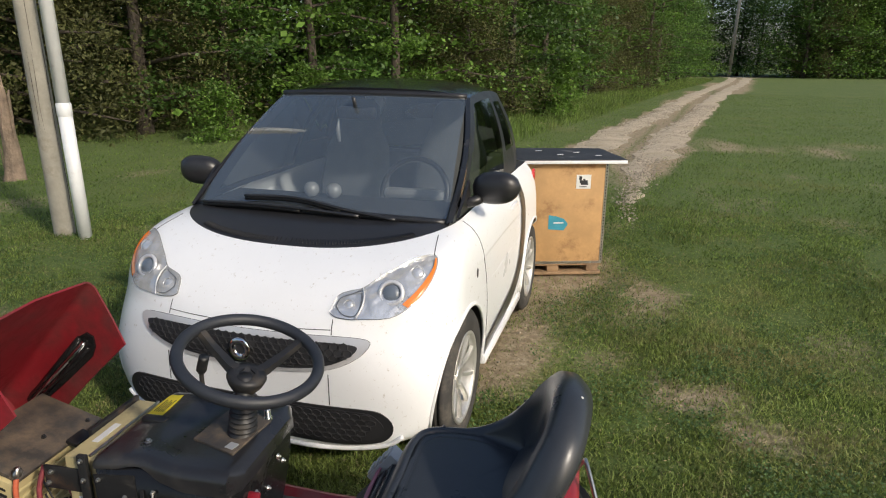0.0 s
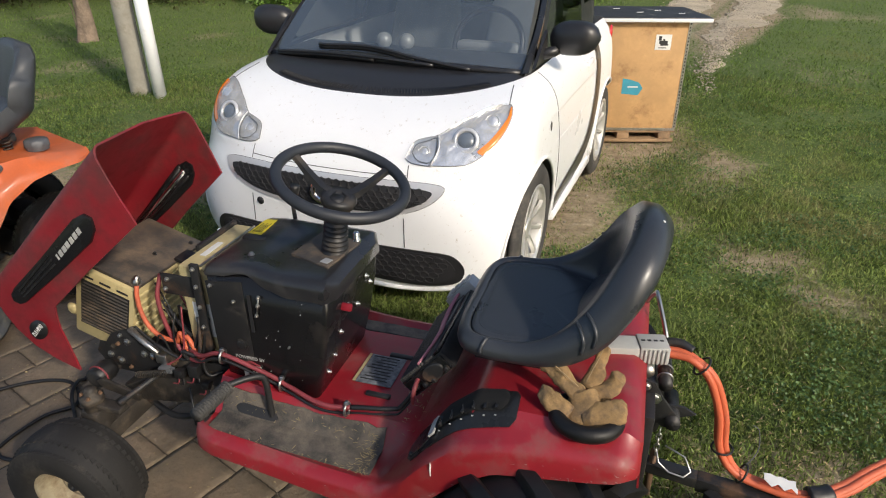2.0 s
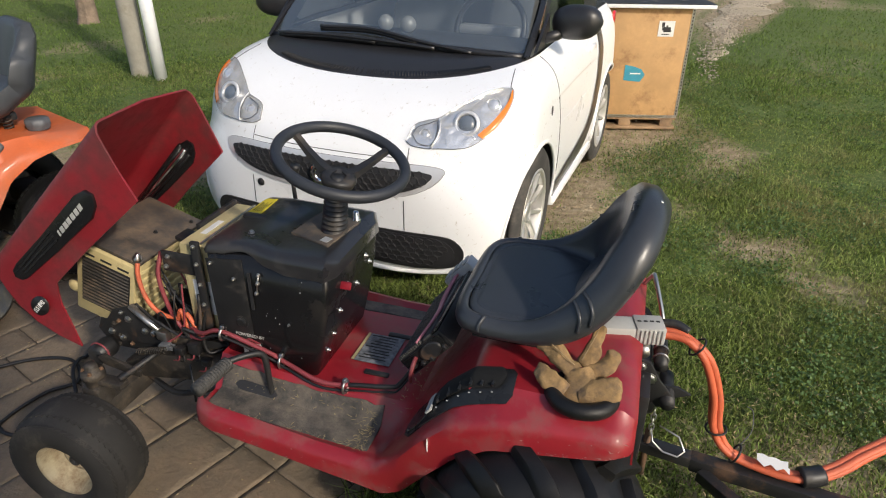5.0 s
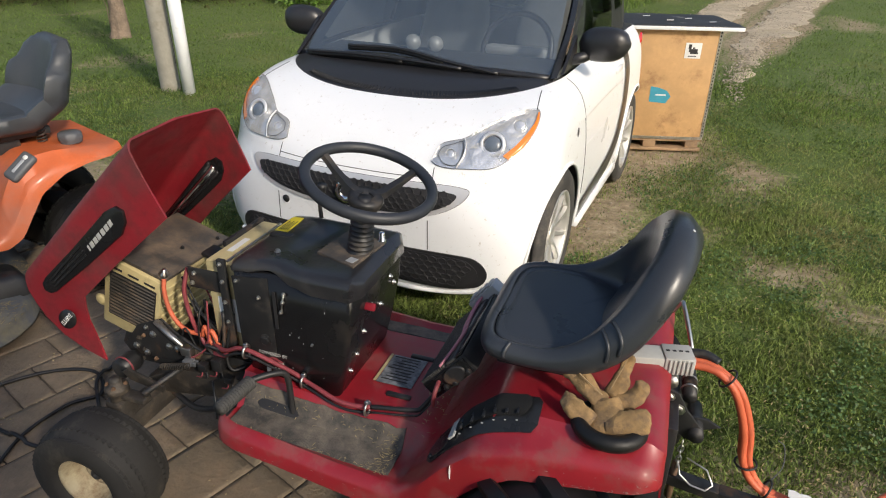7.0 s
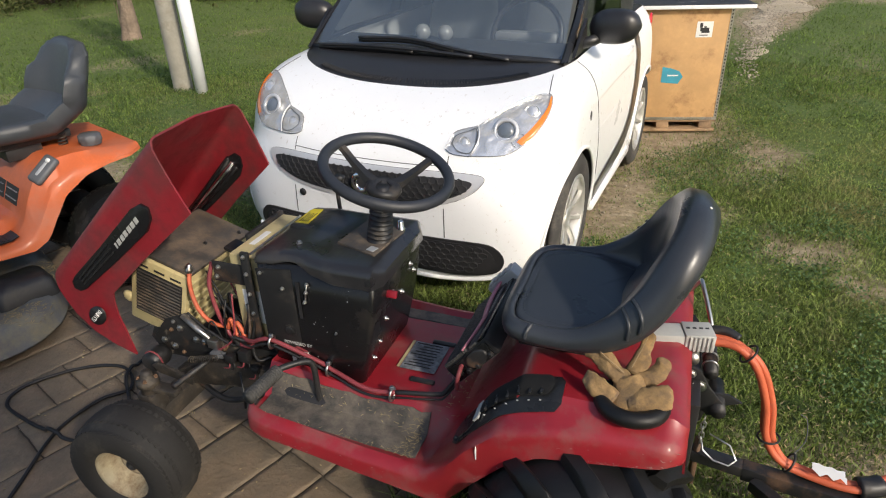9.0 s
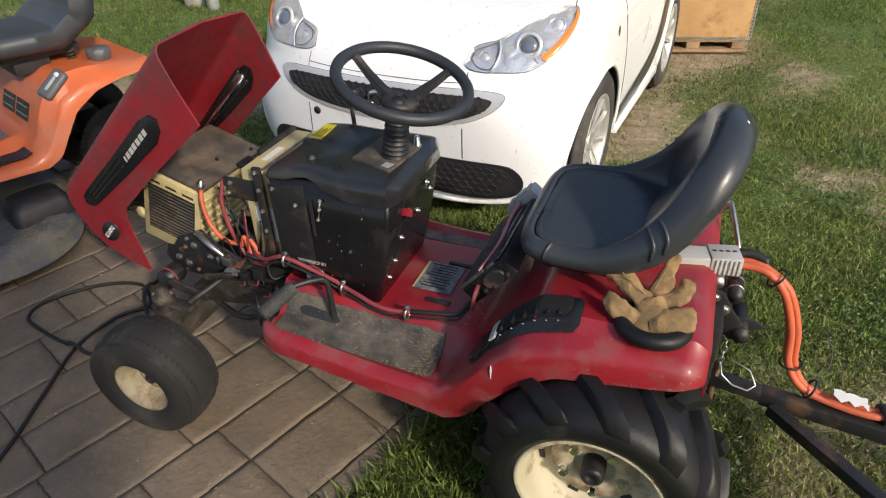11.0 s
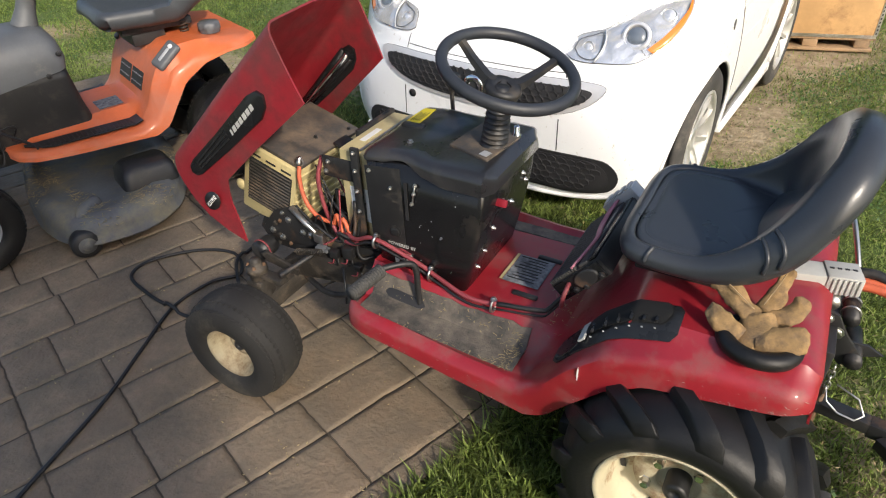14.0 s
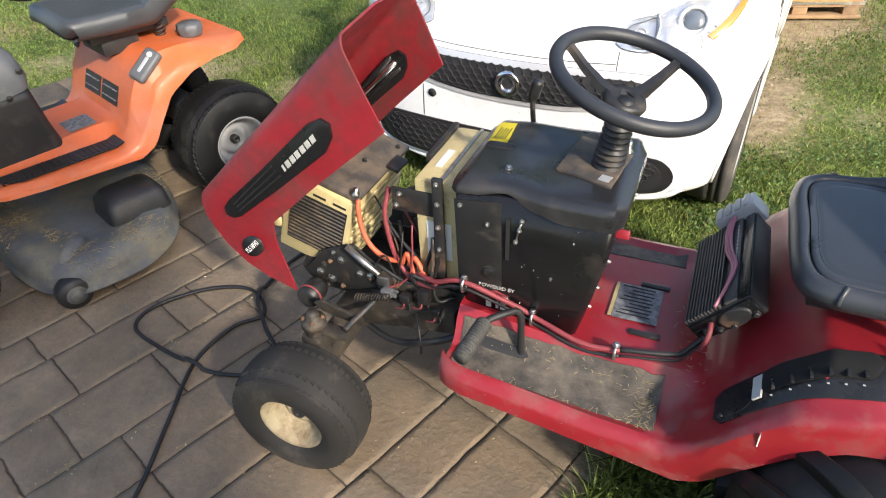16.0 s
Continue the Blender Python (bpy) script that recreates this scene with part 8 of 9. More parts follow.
for k in range(2600):
    a, f = rng.uniform(0, math.tau), rng.uniform(0.45, 0.97) ** 0.7
    c, s = math.cos(a), math.sin(a)
    x = 0.475 + 0.32 * math.copysign(abs(c) ** 0.75, c) * f + 0.07 * s * f
    y = 0.04 + 0.58 * math.copysign(abs(s) ** 0.85, s) * f
    if noise.noise(Vector((x * 6, y * 6, 1))) < -0.05:
        continue
    z = polyline([(0.3, 0.146), (0.60, 0.145), (0.76, 0.146), (0.80, 0.158), (0.91, 0.150), (0.965, 0.128), (1, 0.07)], f) + 0.004
    q, L = rng.uniform(0, math.pi), rng.uniform(0.008, 0.022)
    d = Vector((math.cos(q), math.sin(q), rng.uniform(-0.1, 0.45))) * L
    w = Vector((-math.sin(q), math.cos(q), 0)) * 0.0013
    p = Vector((x, y, z))
    bm.faces.new([bm.verts.new(v) for v in (p - d * 0.5 - w, p + d - w, p + d + w, p - d * 0.5 + w)])
tagged(part("dry_grass", bm, M_STRAW, odeck, "dry grass clippings", smooth=False), kind="stuff")

# ---- plywood crate behind the car ----
CR = Matrix.Translation((0.56, 5.14, 0)) @ Matrix.Rotation(radians(8), 4, "Z")
crate = thing("plywood_crate", "weathered plywood crate with dark lid on a wooden pallet", "crate", CR)
cw, cd, cz0, cz1 = 0.74, 0.58, 0.10, 0.865
for nm, a in (("front_panel", (-cw / 2, cw / 2, -cd / 2, -cd / 2 + 0.014)), ("back_panel", (-cw / 2, cw / 2, cd / 2 - 0.014, cd / 2)), ("side_panel", (-cw / 2, -cw / 2 + 0.014, -cd / 2 + 0.015, cd / 2 - 0.015)), ("side_panel", (cw / 2 - 0.014, cw / 2, -cd / 2 + 0.015, cd / 2 - 0.015))):
    bm = B()
    box(bm, *a, cz0, cz1, 0.002)
    part(nm, bm, M_PLY, crate, "stained plywood panel")
for sx in (-1, 1):
    bm = B()
    for a in ((cw / 2 - 0.018, cw / 2 + 0.003, -cd / 2 - 0.003, -cd / 2 + 0.001), (cw / 2 - 0.001, cw / 2 + 0.004, -cd / 2 - 0.003, -cd / 2 + 0.022)):
        box(bm, *(sx * a[0], sx * a[1]) if sx > 0 else (sx * a[1], sx * a[0]), a[2], a[3], cz0, cz1)
    rail = part("corner_rail", bm, M_STEEL, crate, "perforated zinc corner rail", smooth=False)
    for k in range(32):
        bm = B()
        box(bm, min(sx * (cw / 2 - 0.012), sx * (cw / 2 - 0.004)), max(sx * (cw / 2 - 0.012), sx * (cw / 2 - 0.004)), -cd / 2 - 0.0038, -cd / 2 - 0.0028, cz0 + 0.012 + k * 0.0235, cz0 + 0.024 + k * 0.0235)
        part("rail_hole", bm, M_INKSHADE, rail, smooth=False)
bm = B()
box(bm, -cw / 2, cw / 2, -cd / 2 - 0.002, -cd / 2 + 0.012, cz0 - 0.014, cz0 + 0.006)
part("bottom_rail", bm, M_STEEL, crate)
bm = B()
rows = []
for i in range(13):
    y = lerp(-cd / 2 - 0.05, cd / 2 + 0.06, i / 12)
    rows.append([(x, y, cz1 + 0.026 + 0.006 * noise.noise(Vector((x * 5, y * 5, 0)))) for x in [lerp(-cw / 2 - 0.06, cw / 2 + 0.125, k / 14) for k in range(15)]])
sheet(bm, rows)
thicken(bm, 0.008)
lid = part("lid", bm, M_TARP, crate, "dark felt-covered lid")
bm = B()
box(bm, -cw / 2 - 0.06, cw / 2 + 0.125, -cd / 2 - 0.054, -cd / 2 - 0.03, cz1 - 0.002, cz1 + 0.022, 0.002)
part("lid_edge", bm, M_PVC, lid, "white lid edge")
for k in range(4):
    bm = B()
    x, y = (-0.1, 0.02, 0.18, 0.3)[k], (0.1, -0.12, 0.0, -0.18)[k]
    prism(bm, [(x, y), (x + 0.05, y + 0.01), (x + 0.06, y + 0.04), (x + 0.01, y + 0.025)], "z", cz1 + 0.034, cz1 + 0.036)
    part("scrap", bm, M_WHITEST, lid)
bm = B()
box(bm, 0.135, 0.245, -cd / 2 - 0.003, -cd / 2 - 0.001, 0.67, 0.775)
stk = part("sticker", bm, M_WHITEST, crate, "white sticker with black mark", smooth=False)
for a in ((0.155, 0.175, 0.735, 0.765), (0.16, 0.22, 0.712, 0.734), (0.185, 0.20, 0.735, 0.745), (0.17, 0.225, 0.70, 0.712), (0.16, 0.215, 0.682, 0.688)):
    bm = B()
    box(bm, a[0], a[1], -cd / 2 - 0.0042, -cd / 2 - 0.003, a[2], a[3])
    part("mark", bm, M_INKSHADE, stk, smooth=False)
bm = B()
prism(bm, [(-0.06, 0.36), (0.06, 0.35), (0.09, 0.40), (0.06, 0.44), (0.0, 0.46), (-0.06, 0.47)], "y", -cd / 2 - 0.0028, -cd / 2 - 0.001)
bl = part("paint_mark", bm, M_BLUE, crate, "faded blue printed mark", smooth=False)
bm = B()
box(bm, -0.02, 0.055, -cd / 2 - 0.004, -cd / 2 - 0.0028, 0.405, 0.414)
part("print_line", bm, M_WHITEST, bl, smooth=False)
pallet = thing("wooden_pallet", "rough wooden pallet lying on the grass under a crate", "pallet", CR)
for k in range(3):
    for nm, a in (("block", (-0.36 + k * 0.31, -0.27 + k * 0.31, -0.28, 0.28, 0.022, 0.068)), ("board", (-0.40, 0.37, -0.285 + k * 0.235, -0.19 + k * 0.235, 0.069, 0.085)), ("board", (-0.40, 0.37, -0.30 + k * 0.235, -0.20 + k * 0.235, 0.0, 0.021))):
        bm = B()
        box(bm, *a, 0.003)
        part(nm, bm, M_PINE, pallet)

# ---- pole, pipe, stump, far utility pole ----
pole = thing("wooden_pole", "grey weathered wooden pole standing in the lawn", "pole", Matrix.Translation((-3.86, 5.66, 0)) @ Matrix.Rotation(radians(-0.8), 4, "Y"))
bm = B()
rows = []
for j in range(41):
    z = -0.1 + 6.1 * j / 40
    rows.append([((0.092 - 0.003 * z) * (1 + 0.03 * noise.noise(Vector((math.cos(a) * 2, math.sin(a) * 2, z * 0.6)))) * math.cos(a), (0.092 - 0.003 * z) * math.sin(a), z) for a in [k * math.tau / 24 for k in range(24)]])
g = sheet(bm, rows, close_u=True)
bm.faces.new(g[-1])
part("shaft", bm, M_POST, pole)
rng = random.Random(15)
for k in range(9):
    a, z = rng.uniform(2.4, 6.6), rng.uniform(0.1, 2.2)
    bm = B()
    line = smooth_line([((0.0925 - 0.003 * (z + h)) * math.cos(a + rng.gauss(0, 0.03)), (0.0925 - 0.003 * (z + h)) * math.sin(a + rng.gauss(0, 0.03)), z + h) for h in (0, 0.2, 0.45, 0.7)], 4)
    tube(bm, line, 0.0016, 5, radii=[0.0004 + 0.0020 * math.sin(math.pi * j / (len(line) - 1)) for j in range(len(line))])
    part("crack", bm, M_BARK, pole)
pipe = thing("downpipe", "white plastic conduit pipe beside a wooden pole", "pipe", Matrix.Translation((-3.60, 5.56, 0)) @ Matrix.Rotation(radians(-0.8), 4, "Y"))
bm = B()
tube(bm, [(0, 0, -0.05), (0, 0, 1.16)], 0.058, 20)
part("lower_pipe", bm, M_PVC, pipe)
bm = B()
tube(bm, [(0, 0, 1.10), (0, 0, 6.0)], 0.055, 20)
part("upper_pipe", bm, M_PVC, pipe)
bm = B()
lathe(bm, [(0.056, 1.09), (0.0625, 1.10), (0.0625, 1.20), (0.056, 1.21)], 24)
part("coupling", bm, M_PVC, pipe)

stump = thing("dead_stump", "broken dead tree stump with peeling brown bark", "stump", Matrix.Translation((-6.35, 8.35, 0)))
bm = B()
rows = []
for j in range(26):
    z = -0.05 + 1.42 * j / 25
    rows.append([((0.095 + 0.05 * math.exp(-z * 6) - 0.02 * z) * (1 + 0.28 * noise.noise(Vector((math.cos(a) * 2.2, math.sin(a) * 2.2, z * 2.5)))) * math.cos(a) + 0.03 * math.sin(z * 3), (0.095 + 0.05 * math.exp(-z * 6) - 0.02 * z) * (1 + 0.28 * noise.noise(Vector((math.cos(a) * 2.2, math.sin(a) * 2.2, z * 2.5)))) * math.sin(a), z + (0.12 * noise.noise(Vector((a, 3, 1))) if j == 25 else 0)) for a in [k * math.tau / 28 for k in range(28)]])
g = sheet(bm, rows, close_u=True)
bm.faces.new(g[-1])
part("trunk", bm, M_STUMP, stump)
rng = random.Random(3)
for k in range(7):
    a, z = rng.uniform(0, 6.28), rng.uniform(0.1, 1.0)
    bm = B()
    sheet(bm, [[(0.108 * math.cos(a + q), 0.108 * math.sin(a + q), z + h) for q in (-0.25, 0, 0.25)] for h in (0, 0.12, 0.25)] + [[(0.125 * math.cos(a + q), 0.125 * math.sin(a + q), z + 0.33) for q in (-0.12, 0, 0.12)]])
    thicken(bm, 0.008)
    part("bark_flake", bm, M_STUMP, stump)

upole = thing("utility_pole", "far grey wooden utility pole beside the drive", "utility pole", Matrix.Translation((31.5, 89.0, 0)) @ Matrix.Rotation(radians(0.8), 4, "Y"))
bm = B()
tube(bm, [(0, 0, -0.2), (0, 0, 11)], 0.2, 12)
part("shaft", bm, M_POST, upole)
bm = B()
tube(bm, [(0, 0, 9.3), (1.4, 0, 9.7)], 0.05, 8)
part("lamp_arm", bm, M_STEEL, upole)
bm = B()
box(bm, 1.3, 1.9, -0.15, 0.15, 9.6, 9.8, 0.05)
part("lamp_head", bm, M_SILVER, upole)


# ---- plants ----
def fast_mesh(name, verts, faces, material):
    """A mesh from arrays; faces all have the same number of corners."""
    me = bpy.data.meshes.new(name)
    n, k = faces.shape
    me.vertices.add(len(verts))
    me.vertices.foreach_set("co", verts.astype(np.float32).ravel())
    me.loops.add(n * k)
    me.loops.foreach_set("vertex_index", faces.astype(np.int32).ravel())
    me.polygons.add(n)
    me.polygons.foreach_set("loop_start", np.arange(0, n * k, k, dtype=np.int32))
    me.polygons.foreach_set("loop_total", np.full(n, k, dtype=np.int32))
    me.materials.append(material)
    me.update(calc_edges=True)
    return me


def leaf_cloud(rs, centres, spread, count, size, flat=0.35, long=1.5, droop=0.0):
    """Leaf blades scattered round centres: each a folded diamond of two triangles."""
    n = len(centres) * count
    c = np.repeat(centres, count, axis=0) + rs.normal(size=(n, 3)) * spread * np.array([1, 1, flat])
    d = rs.normal(size=(n, 3)) * np.array([1, 1, 0.55])
    d[:, 2] -= droop
    d /= np.linalg.norm(d, axis=1)[:, None]
    up = rs.normal(size=(n, 3)) * 0.7 + np.array([0, 0, 1.0])
    w = np.cross(d, up)
    w /= np.linalg.norm(w, axis=1)[:, None] + 1e-9
    s = size * rs.uniform(0.6, 1.35, size=(n, 1))
    V = np.stack([c - d * s * long * 0.5, c + w * s * 0.5, c + d * s * long * 0.5, c - w * s * 0.5], axis=1).reshape(-1, 3)
    return V, np.arange(len(V)).reshape(-1, 4)


def trunk_bm(rs, height, r0, limbs, reach, low):
    bm = B()
    lean = rs.normal(size=2) * 0.12
    pts = [Vector((lean[0] * (h / height) ** 2 * 3 + 0.05 * math.sin(h * 1.3), lean[1] * (h / height) ** 2 * 3, h)) for h in np.linspace(-0.15, height, 12)]
    tube(bm, pts, r0, 10, radii=[r0 * (1 - 0.85 * k / 11) * (1.35 if k == 0 else 1) for k in range(12)])
    tips = []
    for k in range(limbs):
        h = lerp(low, height * 0.95, (k + rs.random()) / limbs)
        base = pts[0].lerp(pts[-1], h / height)
        a = k * 2.4 + rs.normal() * 0.4
        L = reach * (1 - 0.6 * h / height) * rs.uniform(0.7, 1.1)
        p1 = base + Vector((math.cos(a) * L * 0.5, math.sin(a) * L * 0.5, 0.10 * L))
        p2 = base + Vector((math.cos(a + 0.2) * L, math.sin(a + 0.2) * L, 0.05 * L + rs.normal() * 0.1))
        tube(bm, [base, p1, p2], 0.02, 6, radii=[r0 * 0.3, r0 * 0.2, r0 * 0.06])
        tips.append((base, p1, p2))
    return bm, tips


def make_tree(seed, kind):
    rs = np.random.RandomState(seed)
    if kind == "cedar":
        height, r0, limbs, reach, low = 8.5, 0.16, 46, 2.3, 0.25
        bm, tips = trunk_bm(rs, height, r0, limbs, reach, low)
        C = []
        for b, p1, p2 in tips:
            for f in np.linspace(0.25, 1.05, 9):
                q = b.lerp(p2, f)
                for _ in range(3 if q.z < 4.5 else 1):
                    C.append((q.x + rs.normal() * 0.18, q.y + rs.normal() * 0.18, q.z + rs.normal() * 0.22 - 0.10 * f))
        V, F = leaf_cloud(rs, np.array(C), 0.20, 30, 0.044, 0.9, 2.4, droop=0.35)
        leaf, word = M_CEDAR, ("cedar_tree", "dense dark olive cedar tree with foliage to the ground")
    elif kind == "broad":
        height, r0, limbs, reach, low = 9.5, 0.13, 30, 3.0, 0.5
        bm, tips = trunk_bm(rs, height, r0, limbs, reach, low)
        C = []
        for b, p1, p2 in tips:
            for f in np.linspace(0.3, 1.1, 9):
                q = b.lerp(p1, f * 2) if f < 0.5 else p1.lerp(p2, f * 2 - 1)
                for _ in range(3 if q.z < 5 else 2):
                    C.append((q.x + rs.normal() * 0.3, q.y + rs.normal() * 0.3, q.z + rs.normal() * 0.12))
        V, F = leaf_cloud(rs, np.array(C), 0.22, 20, 0.072, 0.4, 1.5, droop=0.15)
        leaf, word = (M_LEAFLIGHT if seed % 2 else M_LEAF), ("broadleaf_tree", "leafy green broadleaf tree at the edge of the wood")
    elif kind == "thicket":
        height, r0, limbs, reach, low = 9.5, 0.14, 44, 3.3, 0.15
        bm, tips = trunk_bm(rs, height, r0, limbs, reach, low)
        C = []
        for b, p1, p2 in tips:
            for f in np.linspace(0.15, 1.1, 8):
                q = b.lerp(p1, f * 2) if f < 0.5 else p1.lerp(p2, f * 2 - 1)
                for _ in range(3):
                    C.append((q.x + rs.normal() * 0.4, q.y + rs.normal() * 0.4, q.z + rs.normal() * 0.25))
        V, F = leaf_cloud(rs, np.array(C), 0.32, 14, 0.100, 0.55, 1.5, droop=0.15)
        leaf, word = (M_LEAFLIGHT if seed % 3 == 0 else M_LEAF), ("broadleaf_tree", "dense dark green tree deep in the wood")
    else:
        height, r0, limbs, reach, low = 1.7, 0.03, 18, 1.0, 0.1
        bm, tips = trunk_bm(rs, height, r0, limbs, reach, low)
        C = [tuple(b.lerp(p2, f) + Vector(rs.normal(size=3) * 0.10)) for b, p1, p2 in tips for f in np.linspace(0.2, 1.1, 8)]
        V, F = leaf_cloud(rs, np.array(C), 0.13, 22, 0.065, 0.7, 1.5)
        leaf, word = M_LEAFLIGHT, ("bush", "rounded bright green bush in the grass")
    t = thing(word[0], word[1], "bush" if kind == "bush" else "tree")
    part("trunk", bm, M_BARK, t)
    ob = new("crown", fast_mesh("crown", V, F, leaf))
    ob.parent = t
    return t


first = {}
rng = random.Random(21)


def plant(kind, variant, x, y, scale=1.0, group="trees at the wood's edge"):
    key = (kind, variant)
    m = Matrix.Translation((x, y, 0)) @ Matrix.Rotation(rng.uniform(0, math.tau), 4, "Z")
    if key not in first:
        first[key] = make_tree(variant + {"cedar": 10, "broad": 20, "bush": 30, "thicket": 40}[kind], kind)
        first[key].matrix_basis = m @ Matrix.Scale(scale, 4)
        tagged(first[key], group=group)
    else:
        t = copy_thing(first[key], m)
        t.scale = (scale,) * 3
        tagged(t, group=group)


# wood's edge beside the lawn, from left to right
for k, (x, y, kd) in enumerate(((-16.5, 11.0, "cedar"), (-13.6, 12.0, "cedar"), (-11.2, 12.3, "cedar"), (-9.4, 13.4, "cedar"), (-7.6, 14.2, "cedar"), (-6.3, 15.8, "broad"), (-4.4, 16.6, "broad"), (-2.4, 17.6, "broad"),
                                 (-0.6, 19.0, "cedar"), (0.8, 21.8, "broad"), (2.2, 25.6, "broad"), (3.8, 30.5, "broad"), (5.2, 35.5, "cedar"), (6.8, 39.6, "cedar"), (8.6, 42.0, "cedar"), (10.6, 45.0, "broad"), (12.6, 50.5, "broad"), (15.4, 58.0, "broad"), (19.0, 68.0, "broad"), (23.0, 79.0, "broad"))):
    plant(kd, k % 3, x, y, rng.uniform(0.9, 1.15) * (1.0 if y < 40 else 1.25))
for k in range(26):  # second row, deeper in the wood
    f = k / 25
    x = lerp(-19, 20, f)
    y = (15.5 if x < -8 else 15.5 + (x + 8) * 1.5 if x < 0 else 28 + x * 2.35) + 3.2 + rng.uniform(-0.8, 0.8)
    plant("thicket" if k % 3 else "cedar", (k + 1) % 3, x, y, rng.uniform(1.1, 1.4))
for k in range(13):  # and a third one
    x = lerp(-24, 24, k / 12)
    y = (15.5 if x < -8 else 15.5 + (x + 8) * 1.5 if x < 0 else 28 + x * 2.35) + 7.0 + rng.uniform(-1, 1)
    plant("thicket", k % 3, x, y, rng.uniform(1.3, 1.7))
for k in range(16):  # trees beyond the field and behind the far road
    plant("thicket", k % 3, 16 + k * 5.0 + rng.uniform(-1, 1), 100 + rng.uniform(-2, 4), rng.uniform(1.5, 2.0), "far trees beyond the road")
for k in range(11):
    plant("cedar" if k % 3 == 1 else "thicket", k % 3, 38.5 + k * 3.0, 84.0 + k * 0.7 + rng.uniform(-0.6, 0.8), rng.uniform(1.6, 2.1), "far dark trees beyond the field")
for k in range(7):
    plant("thicket", (k + 2) % 3, 41 + k * 4.5, 90 + rng.uniform(-1, 1), rng.uniform(1.9, 2.4), "far dark trees beyond the field")
plant("bush", 0, 1.75, 19.8, 1.05, "bushes")
plant("bush", 1, -5.4, 13.0, 0.7, "bushes")
plant("bush", 2, -3.6, 14.8, 0.8, "bushes")
plant("bush", 1, -1.6, 16.4, 0.8, "bushes")
plant("bush", 0, 27.5, 91.0, 3.0, "bushes")

# turf
def in_car(x, y):
    p = CAR.inverted() @ Vector((x, y, 0))
    return -2.4 < p.x < -0.45 and abs(p.y) < 0.62


def blades(name, n, area, hgt, wid, seed, material, label, keep, lean=0.5):
    rs = np.random.RandomState(seed)
    xy = []
    r = random.Random(seed)
    while len(xy) < n:
        x, y = area(r)
        if on_patio(x, y, 0.01) or in_car(x, y) or r.random() > keep(x, y):
            continue
        xy.append((x, y))
    P = np.array(xy)
    n = len(P)
    z = np.full(n, -0.02)
    a = rs.uniform(0, 2 * np.pi, n)
    h = hgt * rs.uniform(0.45, 1.3, n) * np.array([1 + 0.5 * fbm(x, y, 1.7) for x, y in xy])
    w = wid * rs.uniform(0.7, 1.3, n)
    la, ll = rs.uniform(0, 2 * np.pi, n), np.abs(rs.normal(size=n)) * lean
    tip = np.stack([np.cos(la) * ll * h, np.sin(la) * ll * h, h], 1)
    mid = tip * 0.55 * np.array([0.7, 0.7, 1.05])
    b = np.stack([P[:, 0], P[:, 1], z], 1)
    s = np.stack([np.cos(a) * w, np.sin(a) * w, np.zeros(n)], 1)
    V = np.stack([b - s * 0.6, b + mid + s, b + tip, b + mid - s], 1).reshape(-1, 3)
    F = np.arange(len(V)).reshape(-1, 4)
    ob = new(name, fast_mesh(name, V, F, material))
    return tagged(ob, label, "grass", kind="stuff")


def lush(x, y):
    k = 1 - 0.92 * bare(x, y)
    if abs(x - drive_centre(y)) < drive_half(y) * 1.1 and y > 7.0:
        k *= max(0.12, 1 - (y - 7.0) / 4.0)
    return max(0.03, k)


def near_area(r):
    d = 0.6 + 6.9 * r.random() ** 1.35
    a = r.uniform(radians(-62), radians(50))
    return 0.1 + d * math.sin(a), 0.2 + d * math.cos(a)


def far_area(r):
    d = 5.2 + 35 * r.random() ** 1.7
    while r.random() > (d - 5.2) / 2.0:
        d = 5.2 + 35 * r.random() ** 1.7
    a = r.uniform(radians(-60), radians(44))
    return d * math.sin(a), d * math.cos(a)


blades("grass", 440000, near_area, 0.029, 0.0024, 1, M_GRASSBLADE, "short mown lawn grass", lush, 0.9)
blades("grass", 210000, far_area, 0.042, 0.0052, 2, M_FARGRASS, "lawn grass further off", lush, 0.9)
E2 = PQ * (PATIO_EDGE + 0.10)


def tuft_area(r):
    s, q = PATIO_EDGE + abs(r.gauss(0.10, 0.10)), r.gauss(0.72, 0.20)
    p = PQ * s + PD * q
    return p.x, p.y


blades("grass", 5200, tuft_area, 0.105, 0.0030, 3, M_GRASSBLADE, "longer grass tuft at the patio's edge", lambda x, y: 1.0, 0.75)


def edge_area(r):
    if r.random() < 0.5:
        p = PQ * (PATIO_EDGE + abs(r.gauss(0, 0.04)) + 0.012) + PD * r.uniform(-1.2, 1.3)
    else:
        p = PQ * r.uniform(-3.5, -0.9) + PD * (PATIO_FAR + abs(r.gauss(0, 0.05)) + 0.012)
    return p.x, p.y


blades("grass", 9000, edge_area, 0.06, 0.0028, 4, M_GRASSBLADE, "ragged grass along the patio's edge", lambda x, y: 1.0, 0.8)


def verge(r):
    y = r.uniform(12, 70)
    x = drive_centre(y) - drive_half(y) - 1.2 - r.random() * 3.0
    return x, y


blades("grass", 30000, verge, 0.21, 0.009, 6, M_FARGRASS, "tall unmown grass along the wood's edge", lambda x, y: 1.0, 0.5)

